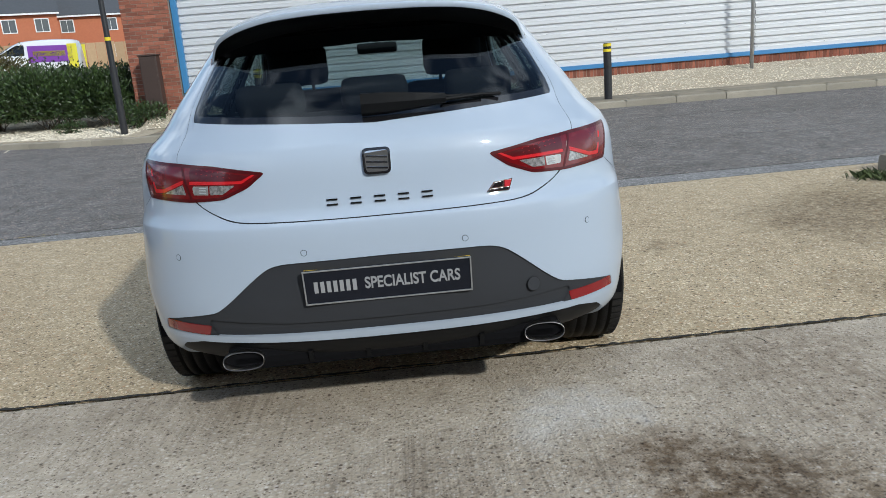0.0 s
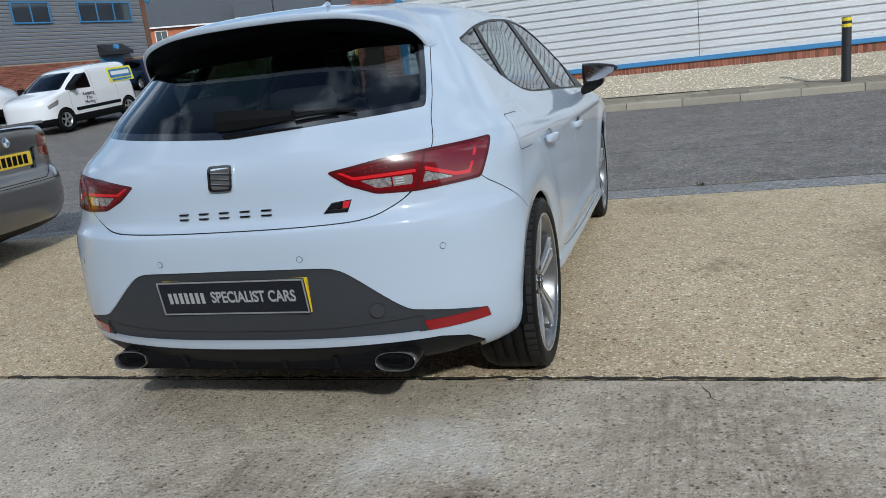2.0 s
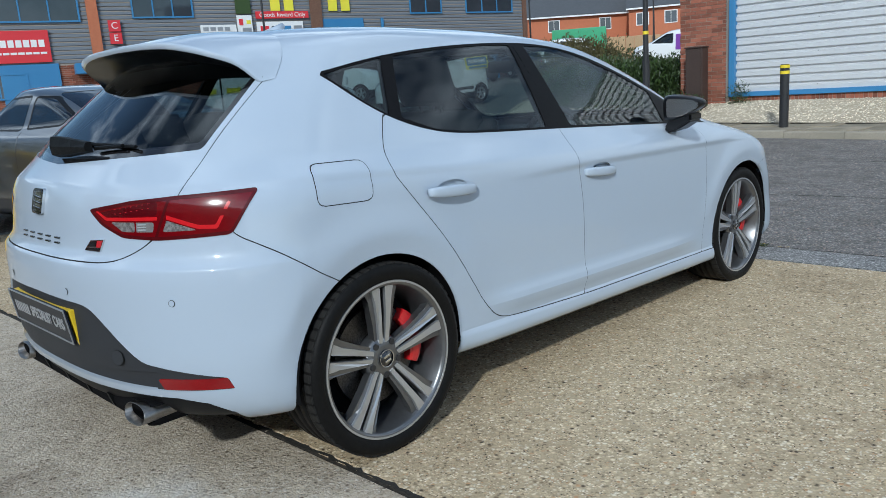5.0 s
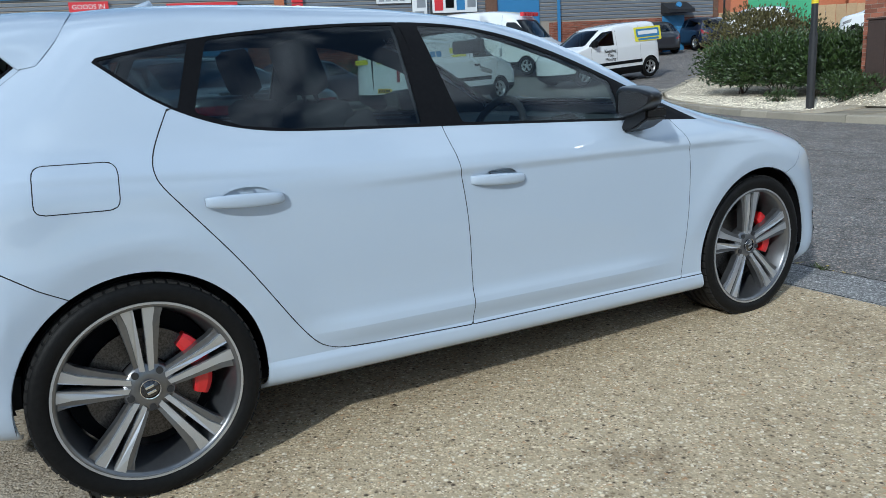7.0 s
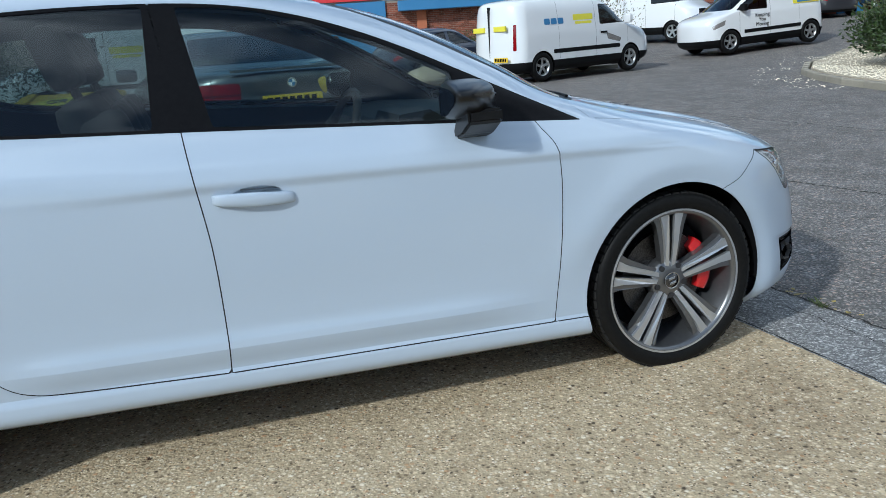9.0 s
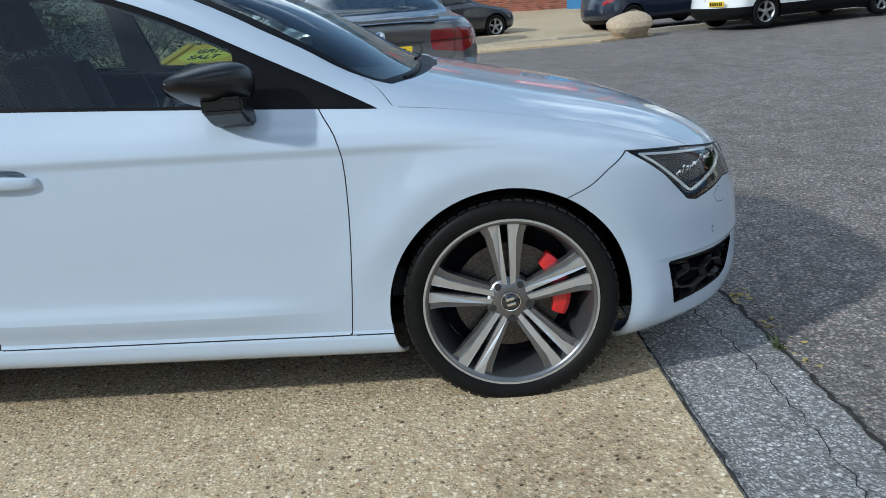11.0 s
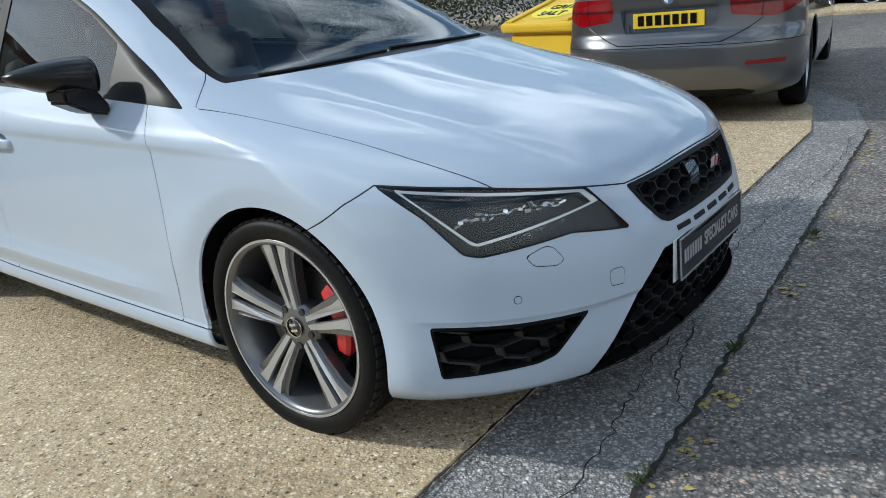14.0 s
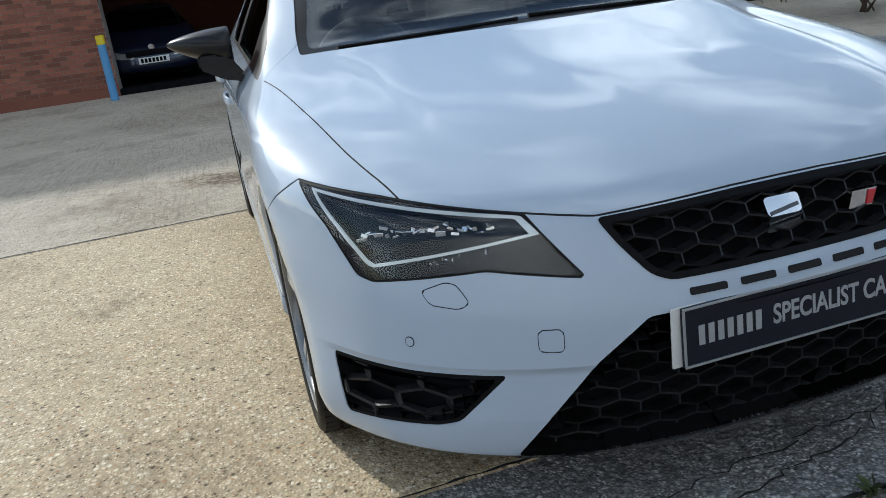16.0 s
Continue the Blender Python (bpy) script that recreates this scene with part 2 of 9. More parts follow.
M_BLACK = shader("black painted steel", (0.018, 0.018, 0.02), 0.45, grain=(40, 0.4, (0.035, 0.035, 0.038)))
M_YELLOW = shader("yellow band", (0.80, 0.62, 0.02), 0.5, grain=(30, 0.3, (0.66, 0.5, 0.03)))
M_GALV = shader("galvanised steel", (0.45, 0.46, 0.47), 0.45, metal=0.7, grain=(30, 0.4, (0.36, 0.37, 0.38)))
M_BROWN = shader("dark brown cabinet", (0.045, 0.028, 0.022), 0.5, grain=(20, 0.3, (0.07, 0.04, 0.03)))
M_LEAF = shader("laurel leaf", (0.036, 0.062, 0.016), 0.45, rnd=0.6, island=True)
M_LEAF_B = shader("brown-green leaf", (0.085, 0.075, 0.025), 0.6, rnd=0.45, island=True)
M_TWIG = shader("twig", (0.10, 0.07, 0.045), 0.9, grain=(60, 0.4, (0.06, 0.045, 0.03)))
M_SIGN_W = shader("white sign", (0.78, 0.78, 0.77), 0.5, blotch=(2, 0.1, (0.7, 0.7, 0.7)))
M_SIGN_R = shader("red sign", (0.62, 0.035, 0.045), 0.45, blotch=(2, 0.1, (0.55, 0.03, 0.04)))
M_SIGN_Y = shader("yellow sign", (0.78, 0.70, 0.05), 0.5, blotch=(2, 0.1, (0.7, 0.62, 0.04)))
# near-black for dark parts and lettering, and for shade painted into openings
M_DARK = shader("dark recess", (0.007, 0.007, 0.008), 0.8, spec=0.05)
M_ROOF = shader("grey roof tile", (0.075, 0.08, 0.09), 0.75, grain=(3, 0.4, (0.055, 0.058, 0.065)), rnd=0.1, island=True)
M_FENCE = shader("timber fence", (0.48, 0.33, 0.19), 0.8, grain=(9, 0.5, (0.40, 0.26, 0.14)), rnd=0.12)
M_GREEN = shader("green container paint", (0.06, 0.36, 0.17), 0.5, blotch=(1, 0.3, (0.05, 0.30, 0.14)))
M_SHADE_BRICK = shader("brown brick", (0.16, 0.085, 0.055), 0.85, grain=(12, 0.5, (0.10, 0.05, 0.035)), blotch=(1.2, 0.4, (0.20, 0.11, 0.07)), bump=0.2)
M_FASCIA = shader("pale fascia board", (0.40, 0.41, 0.41), 0.6, grain=(8, 0.3, (0.32, 0.33, 0.33)), blotch=(0.8, 0.3, (0.45, 0.45, 0.44)))
M_HOUSE = shader("orange-red house brick", (0.46, 0.155, 0.075), 0.85, grain=(6, 0.4, (0.38, 0.12, 0.06)), blotch=(0.5, 0.3, (0.5, 0.18, 0.09)))
M_UPVC = shader("white window frame", (0.78, 0.78, 0.77), 0.4, blotch=(3, 0.1, (0.72, 0.72, 0.72)))
M_PANE = shader("dark window pane", (0.03, 0.04, 0.05), 0.05, spec=0.9, blotch=(0.6, 0.4, (0.06, 0.07, 0.085)))
M_WHITE_CAR = shader("white vehicle paint", (0.78, 0.79, 0.80), 0.25, coat=1.0, blotch=(1, 0.05, (0.72, 0.73, 0.74)))
M_DARK_CAR = shader("dark grey vehicle paint", (0.035, 0.038, 0.045), 0.3, metal=0.3, coat=1.0, blotch=(1, 0.1, (0.05, 0.05, 0.06)))
M_NAVY_CAR = shader("navy vehicle paint", (0.012, 0.018, 0.04), 0.3, metal=0.3, coat=1.0, blotch=(1, 0.1, (0.02, 0.025, 0.045)))
M_GREY_CAR = shader("grey metallic saloon paint", (0.135, 0.138, 0.145), 0.30, metal=0.75, coat=1.0, blotch=(1, 0.1, (0.115, 0.118, 0.125)))
M_PLASTIC = shader("black textured plastic", (0.006, 0.0063, 0.007), 0.5, spec=0.12, grain=(200, 0.3, (0.010, 0.0105, 0.011)), bump=0.15, bump_scale=900)
# tread coloured lighter than the sidewall, so that its blocks look lit
M_TREAD = shader("lightened tyre tread", (0.018, 0.0175, 0.017), 0.75, spec=0.2, grain=(50, 0.5, (0.035, 0.033, 0.031)), bump=0.2)
M_TYRE = shader("tyre rubber", (0.007, 0.007, 0.0072), 0.5, spec=0.12, grain=(60, 0.4, (0.014, 0.0135, 0.013)), bump=0.2)
M_STEEL = shader("silver wheel paint", (0.50, 0.51, 0.52), 0.35, metal=0.8, grain=(30, 0.2, (0.42, 0.43, 0.44)))
M_REDLENS = shader("red lamp lens", (0.27, 0.003, 0.007), 0.14, coat=0.8, spec=0.4, grain=(500, 0.35, (0.15, 0.002, 0.004)), blotch=(9, 0.5, (0.16, 0.002, 0.005)))
M_CLEARLENS = shader("clear lamp lens", (0.56, 0.54, 0.53), 0.15, coat=1.0, metal=0.6, grain=(70, 0.5, (0.30, 0.28, 0.28)), blotch=(22, 0.6, (0.78, 0.77, 0.76)))
M_PLATE_Y = shader("yellow number plate", (0.80, 0.56, 0.02), 0.35, coat=0.5, blotch=(5, 0.1, (0.74, 0.5, 0.02)))
M_PLATE_W = shader("white number plate", (0.75, 0.75, 0.72), 0.35, coat=0.5, blotch=(5, 0.1, (0.7, 0.7, 0.68)))
M_GRIT = shader("yellow grit bin plastic", (0.72, 0.47, 0.02), 0.5, grain=(40, 0.3, (0.6, 0.38, 0.02)), blotch=(3, 0.4, (0.62, 0.42, 0.03)))
M_CHROME = shader("chrome", (0.75, 0.76, 0.77), 0.08, metal=1.0, grain=(20, 0.1, (0.7, 0.7, 0.71)))
G_FAR = glass("vehicle glass", (0.16, 0.19, 0.20), 0.02)


# ---- helpers for building ----
def mesh_of(bm, name, smooth=False):
    me = bpy.data.meshes.new(name)
    bm.normal_update()
    bm.to_mesh(me)
    bm.free()
    if smooth:
        me.shade_smooth()
    return me


def part(name, bm, material, parent=None, label="", smooth=False):
    """Links a bmesh as one mesh object, under a thing or a part where one is given."""
    ob = new(name, mesh_of(bm, name, smooth))
    for m in material if isinstance(material, (list, tuple)) else [material]:
        ob.data.materials.append(m)
    ob.parent = parent
    if label:
        tagged(ob, label)
    return ob


def thing(name, at, rz, label, category, group="", kind=""):
    ob = new(name)
    ob.matrix_world = pose(*at, 0, 0, rz)
    ob.empty_display_size = 0.1
    return tagged(ob, label, category, group, kind)


def box(bm, lo, hi, bevel=0.0, m=None):
    vs = bmesh.ops.create_cube(bm, size=1.0)["verts"]
    c, s = (Vector(lo) + Vector(hi)) / 2, Vector(hi) - Vector(lo)
    for v in vs:
        v.co = Vector((v.co.x * s.x, v.co.y * s.y, v.co.z * s.z)) + c
    if bevel:
        es = list({e for v in vs for e in v.link_edges})
        r = bmesh.ops.bevel(bm, geom=es, offset=bevel, segments=2, affect="EDGES", profile=0.6)
        vs = list({v for f in r["faces"] for v in f.verts} | {v for v in vs if v.is_valid})
    if m:
        bmesh.ops.transform(bm, matrix=m, verts=vs)
    return vs


def cyl(bm, r, lo, hi, segs=20, r2=None, bevel=0.0):
    """A capped cylinder or cone between two points."""
    lo, hi = Vector(lo), Vector(hi)
    d = hi - lo
    m = Matrix.Translation((lo + hi) / 2) @ d.to_track_quat("Z", "Y").to_matrix().to_4x4()
    return bmesh.ops.create_cone(bm, cap_ends=True, segments=segs, radius1=r, radius2=r if r2 is None else r2, depth=d.length, matrix=m)["verts"]


def prism(bm, outline, lo, hi, axis="y"):
    """An outline in two coordinates, drawn out from lo to hi along the third axis."""
    def at(p, t):
        return {"y": (p[0], t, p[1]), "x": (t, p[0], p[1]), "z": (p[0], p[1], t)}[axis]
    a = [bm.verts.new(at(p, lo)) for p in outline]
    b = [bm.verts.new(at(p, hi)) for p in outline]
    n = len(a)
    fs = [bm.faces.new(a), bm.faces.new(b[::-1])] + [bm.faces.new((a[i], b[i], b[(i + 1) % n], a[(i + 1) % n])) for i in range(n)]
    bmesh.ops.recalc_face_normals(bm, faces=fs)
    return a + b


def lettering(name, text, size, m, material, parent, depth=0.004, bold=0.0):
    """Raised lettering, centred, facing local -y."""
    cu = bpy.data.curves.new(name, "FONT")
    cu.body, cu.size, cu.extrude, cu.offset, cu.align_x, cu.align_y = text, size, depth, bold, "CENTER", "CENTER"
    ob = new(name, cu)
    cu.materials.append(material)
    ob.parent = parent
    ob.matrix_local = m @ pose(0, 0, 0, 90, 0, 0)
    return ob


def rise(x, y):
    """The height of the ground: level by the car, rising to the units and to the workshop behind."""
    s = -0.65 * x + 0.76 * y
    return 0.016 * max(0.0, s - 8) + 0.055 * max(0.0, min(s, 46) - 22) + 0.035 * max(0.0, -1.5 - y) * (1 if y > -16 else 14.5 / max(14.5, -1.5 - y))

# ---- ground ----
def kerb_y(x):
    return 11.6 - 0.045 * x


def edge_y(x):
    """The road edge of the concrete; past the corner it turns away."""
    return 3.88 + 0.02 * x


def outer_y(x):
    """The outer edge of the gutter strip, which narrows towards the corner."""
    return edge_y(x) + 0.44 + 0.03 * min(x, 0.0)


def sheet(name, xs, ys, lift, material, keep=None):
    bm = bmesh.new()
    g = [[bm.verts.new((x, y, rise(x, y) + (lift(x, y) if callable(lift) else lift))) for x in xs] for y in ys]
    for j in range(len(ys) - 1):
        for i in range(len(xs) - 1):
            if not keep or keep((xs[i] + xs[i + 1]) / 2, (ys[j] + ys[j + 1]) / 2):
                bm.faces.new((g[j][i], g[j][i + 1], g[j + 1][i + 1], g[j + 1][i]))
    return part(name, bm, material, smooth=True)


xs = [-900, -400, -200, -120, -80] + list(np.arange(-60, 40.1, 1.0)) + [60, 100, 200, 400, 900]
ys = [-900, -400, -200, -100, -60] + list(np.arange(-40, 60.1, 1.0)) + [80, 120, 200, 400, 900]
tagged(sheet("ground", xs, ys, -0.03, M_ASPH), "worn dark grey asphalt road and yard", "road", kind="structure")


def slab(name, outline, top, thick, material, label):
    bm = bmesh.new()
    prism(bm, outline, 0, 1, "z")
    for v in bm.verts:
        v.co.z = rise(v.co.x, v.co.y) + (top if v.co.z > 0.5 else top - thick)
    bmesh.ops.bevel(bm, geom=[e for e in bm.edges if all(v.co.z > rise(v.co.x, v.co.y) + top - 0.001 for v in e.verts)], offset=0.006, segments=1, affect="EDGES")
    ob = part(name, bm, material)
    return tagged(ob, label, "concrete", kind="structure")


def seam_y(x):
    return 0.585 + 0.02 * x


JOINT = 0.012
front = [(x, seam_y(x) + JOINT) for x in (-6.0, 7.0)] + [(x, edge_y(x)) for x in (7.0, 4, 2, 0, -2, -3.6)] + [(-4.6, 3.60), (-5.3, 3.2), (-5.8, 2.5), (-6.0, 1.6)]
slab("forecourt_front", front, 0.0, 0.15, M_CONC, "beige exposed-aggregate concrete forecourt slab")
for i, (a, b) in enumerate(((0.0, -4.6), (-4.6, -9.0))):
    o = [(-12, (seam_y(-12) if a == 0 else a) - JOINT), (-12, b + JOINT), (14, b + JOINT), (14, (seam_y(14) if a == 0 else a) - JOINT)]
    slab("forecourt_back", o, -0.002, 0.15, M_CONC_B, "grey-beige worn brushed concrete forecourt slab")
o = [(7.0 + JOINT, seam_y(7) + JOINT), (14, seam_y(14) + JOINT), (14, edge_y(14)), (7.0 + JOINT, edge_y(7))]
slab("forecourt_side", o, 0.0, 0.15, M_CONC, "beige exposed-aggregate concrete forecourt slab")
# dark filler in the joints
bm = bmesh.new()
prism(bm, [(-12, seam_y(-12) - 0.02), (14, seam_y(14) - 0.02), (14, seam_y(14) + 0.02), (-12, seam_y(-12) + 0.02)], -0.06, -0.012, "z")
tagged(part("joint_filler", bm, shader("dark joint filler", (0.03, 0.026, 0.022), 0.9, grain=(60, 0.6, (0.09, 0.075, 0.06)), bump=0.5)), "dark tarry filler strip in the concrete joint", "joint", kind="structure")

# gutter strip that follows the edge and turns round the corner
inner = [(x, edge_y(x)) for x in (14, 7, 4, 2, 0, -2, -3.6)] + [(-4.6, 3.60), (-5.3, 3.2), (-5.8, 2.5), (-6.0, 1.6), (-6.0, -10)]
outer = [(x, outer_y(x)) for x in (14, 7, 4, 2, 0, -2, -3.8)] + [(-4.86, 3.86), (-5.62, 3.40), (-6.16, 2.56), (-6.36, 1.6), (-6.36, -10)]
bm = bmesh.new()
pa = [bm.verts.new((*p, rise(*p) - 0.012)) for p in inner]
pb = [bm.verts.new((*p, rise(*p) - 0.022)) for p in outer]
for i in range(len(pa) - 1):
    bm.faces.new((pa[i], pa[i + 1], pb[i + 1], pb[i]))
bmesh.ops.recalc_face_normals(bm, faces=bm.faces)
tagged(part("gutter", bm, M_GUTTER), "grey coarse asphalt gutter strip along the concrete", "gutter", kind="structure")
# far yard across the side road
slab("far_apron", [(-14.4, -8), (-14.4, 3.0), (-14.5, 6.85), (-15.2, 8.2), (-21, 9.0), (-34, 9), (-34, -8)], 0.02, 0.2, M_CONC, "pale concrete apron across the side road")

# ---- the car: shell ----
def interp(table, t):
    return float(np.interp(t, [a for a, _ in table], [b for _, b in table]))


def smooth_interp(table, t):
    """A smooth curve through the points of a table (monotone cubic)."""
    x, y = np.array([a for a, _ in table], float), np.array([b for _, b in table], float)
    h, d = np.diff(x), np.diff(y) / np.diff(x)
    m = np.zeros(len(x))
    m[0], m[-1] = d[0], d[-1]
    for i in range(1, len(x) - 1):
        if d[i - 1] * d[i] > 0:
            w1, w2 = 2 * h[i] + h[i - 1], h[i] + 2 * h[i - 1]
            m[i] = (w1 + w2) / (w1 / d[i - 1] + w2 / d[i])
    t = min(max(t, x[0]), x[-1])
    i = min(max(int(np.searchsorted(x, t)) - 1, 0), len(h) - 1)
    s = (t - x[i]) / h[i]
    return (2 * s**3 - 3 * s**2 + 1) * y[i] + (s**3 - 2 * s**2 + s) * h[i] * m[i] + (-2 * s**3 + 3 * s**2) * y[i + 1] + (s**3 - s**2) * h[i] * m[i + 1]


RAKE = 0.03
W_TAB = [(0.175, 0.79), (0.19, 0.835), (0.205, 0.868), (0.225, 0.888), (0.245, 0.892), (0.268, 0.891), (0.288, 0.883), (0.355, 0.902), (0.375, 0.899), (0.41, 0.890), (0.46, 0.890), (0.60, 0.895), (0.70, 0.896),
         (0.80, 0.894), (0.84, 0.8915), (0.872, 0.884), (0.93, 0.845), (0.955, 0.826), (1.05, 0.775), (1.20, 0.692), (1.31, 0.625), (1.345, 0.595), (1.375, 0.53), (1.395, 0.44), (1.41, 0.30), (1.418, 0.14), (1.420, 0.0)]
FOOT = [(0.175, 0.79), (0.19, 0.825), (0.205, 0.850), (0.225, 0.866), (0.245, 0.874), (0.268, 0.879), (0.30, 0.8835)]
R_TAB = [(0.14, 0.20), (0.20, 0.10), (0.26, 0.055), (0.33, 0.03), (0.42, 0.02), (0.56, 0.020), (0.62, 0.020), (0.668, 0.026), (0.684, 0.040), (0.705, 0.056), (0.74, 0.064), (0.82, 0.074), (0.90, 0.098), (0.93, 0.125),
         (0.97, 0.165), (1.05, 0.245), (1.15, 0.36), (1.25, 0.48), (1.31, 0.56), (1.345, 0.63), (1.375, 0.74), (1.395, 0.88), (1.41, 1.10), (1.418, 1.32), (1.420, 1.55)]
F_TAB = [(0.175, 4.02), (0.20, 4.14), (0.235, 4.22), (0.27, 4.275), (0.36, 4.300), (0.48, 4.295), (0.56, 4.285), (0.62, 4.268), (0.68, 4.242), (0.725, 4.215), (0.753, 4.188), (0.802, 4.092), (0.851, 3.945), (0.895, 3.745), (0.939, 3.50), (0.979, 3.30), (1.0, 3.205),
         (1.02, 3.15), (1.11, 3.0), (1.25, 2.73), (1.325, 2.50), (1.355, 2.33), (1.375, 2.18), (1.395, 2.0), (1.41, 1.82), (1.418, 1.67), (1.420, 1.55)]
LR_TAB = [(0.14, 0.40), (0.50, 0.44), (0.80, 0.50), (0.95, 0.52), (1.05, 0.48), (1.31, 0.42), (1.375, 0.5), (1.41, 0.42), (1.420, 0.2)]
LF_TAB = [(0.14, 0.55), (0.35, 0.60), (0.55, 0.66), (0.70, 0.645), (0.753, 0.62), (0.802, 0.60), (0.851, 0.60), (0.895, 0.58), (0.939, 0.50), (0.979, 0.38), (1.0, 0.33), (1.11, 0.35), (1.325, 0.42), (1.375, 0.4), (1.41, 0.3), (1.420, 0.1)]
QR_TAB = [(0.14, 2.6), (0.60, 2.6), (0.95, 2.7), (1.05, 3.0), (1.42, 3.0)]
QF_TAB = [(0.14, 2.5), (0.60, 2.5), (0.72, 2.6), (0.90, 2.7), (0.95, 3.0), (1.0, 3.4), (1.42, 3.2)]


def sweep(z):
    """How far the flank draws in along the car at one level: full amidships, less over the wheels and at the back."""
    hi = min(max((z - 0.93) / 0.3, 0.0), 1.0)
    return [(0.0, 0.955 - 0.05 * hi), (0.8, 0.975 - 0.04 * hi), (1.5, 0.995 - 0.005 * hi), (2.2, 1.0), (3.0, 1.0 - 0.015 * hi), (3.45, 1.002), (4.3, 0.975)]


def nose_lip(z):
    """How far the bumper stands out above the edge over the side intakes."""
    t = min(max((z - 0.449) / 0.012, 0.0), 1.0) * min(max((0.66 - z) / 0.12, 0.0), 1.0)
    return 0.008 * t


def outline(z, n=44):
    """Half of the car's outline at one level, from the middle of the back round the flank to the middle of the front."""
    w, yr, yf = smooth_interp(W_TAB, z), smooth_interp(R_TAB, z), smooth_interp(F_TAB, z)
    lr, lf, qr, qf = (smooth_interp(t, z) for t in (LR_TAB, LF_TAB, QR_TAB, QF_TAB))
    ln = yf - yr
    k = min(1.0, ln / (lr + lf + 0.02))
    lr, lf = lr * k, lf * k
    sw = sweep(z)
    pts = []
    for i in range(n + 1):
        s = 1 - math.cos(0.5 * math.pi * i / n)
        pts.append((yr + lr * s, (1 - (1 - s) ** 2) ** (1 / qr)))
    m = 56
    for i in range(1, m):
        pts.append((yr + lr + (ln - lr - lf) * i / m, 1.0))
    for i in range(n, -1, -1):
        s = 1 - math.cos(0.5 * math.pi * i / n)
        pts.append((yf - lf * s, (1 - (1 - s) ** 2) ** (1 / qf)))
    out = []
    for y, f in pts:
        zz = z + RAKE * (2.1 - y)
        k = max(min(max((y - 3.12) / 0.20, 0.0), 1.0), min(max((1.25 - y) / 0.30, 0.0), 1.0)) if z < 0.30 else 0.0
        x = (w + (smooth_interp(FOOT, z) - w) * k) * f * smooth_interp(sw, y)
        if 0.288 < z < 0.46:
            # the crease low on the doors dies out towards the wheels
            k = max(min(max((y - 2.62) / 0.30, 0.0), 1.0), min(max((1.42 - y) / 0.22, 0.0), 1.0))
            x += (0.883 + 0.0407 * (z - 0.288) - w) * k * f
        # two shoulder creases that fade into each other on the back door
        for c, amp in ((interp([(0.3, 0.915), (0.79, 0.902), (1.25, 0.884), (1.5, 0.878)], y), interp([(0.35, 0.0), (0.6, 1.0), (0.95, 1.0), (1.38, 0.0)], y)),
                       (interp([(1.3, 0.814), (1.86, 0.832), (2.3, 0.837), (2.97, 0.842), (3.4, 0.846)], y), interp([(1.38, 0.0), (1.85, 1.0), (3.15, 1.0), (3.5, 0.0)], y))):
            d = z - c
            x += 0.0085 * amp * f * (math.exp(-((d / 0.045) ** 2)) if d > 0 else max(0.0, 1 + d / 0.022))
        # a flat lip round each wheel arch, below a soft edge
        for hy, hz in ((0.78, 0.322), (3.415, 0.308)):
            r = math.hypot(y - hy, zz - hz)
            lift = min(max((zz - 0.33) / 0.20, 0.0), 1.0) if y < 3.6 else min(max((zz - 0.12) / 0.14, 0.0), 1.0)
            x += 0.0125 * f * (max(0.0, (r - 0.33) / 0.085) if r < 0.415 else math.exp(-(((r - 0.415) / 0.075) ** 2))) * (lift * lift * (3 - 2 * lift) if z < 0.84 else 0)
        if y > yf - lf:
            # the bumper's edge above the side intakes
            d = nose_lip(z) * min(max((y - 3.84) / 0.14, 0.0), 1.0)
            x, y = x + d * f, y + d * max(0.0, 1 - (x / max(w, 0.01)) ** 2)
        if y > 2.9 and z > 0.7:
            # two pairs of creases that run forward over the bonnet
            fade = min(1.0, max(0.0, (y - 3.10) / 0.2)) * min(1.0, max(0.0, (4.1 - y) / 0.35))
            for c, wd, hgt in ((interp([(3.1, 0.66), (3.4, 0.575), (3.75, 0.545), (4.1, 0.50)], y), 0.011, 0.0075), (interp([(3.2, 0.20), (3.66, 0.185), (4.1, 0.06)], y), 0.016, 0.0045)):
                zz += hgt * fade / (1 + math.exp(min(40.0, max(-40.0, (abs(x) - c) / wd * 2))))
        out.append(Vector((x, y, zz)))
    return out


LEVELS = sorted({round(float(v), 4) for v in np.r_[np.arange(0.175, 0.30, 0.0125), np.arange(0.30, 0.66, 0.018), np.arange(0.66, 0.80, 0.012), np.arange(0.80, 0.92, 0.006), np.arange(0.92, 0.98, 0.012), np.arange(0.98, 1.31, 0.025), np.arange(1.31, 1.40, 0.008), np.arange(1.40, 1.4201, 0.002)]} | {0.668, 0.676, 0.684, 0.268, 0.278, 0.288, 0.355, 0.380, 0.449, 0.455, 0.461})


# ---- the car: cutting the shell into panels ----
HUB_R, HUB_F, ARCH = (0.78, 0.322), (3.415, 0.308), {0.78: 0.350, 3.415: 0.361}
AXLE_F = 0.308


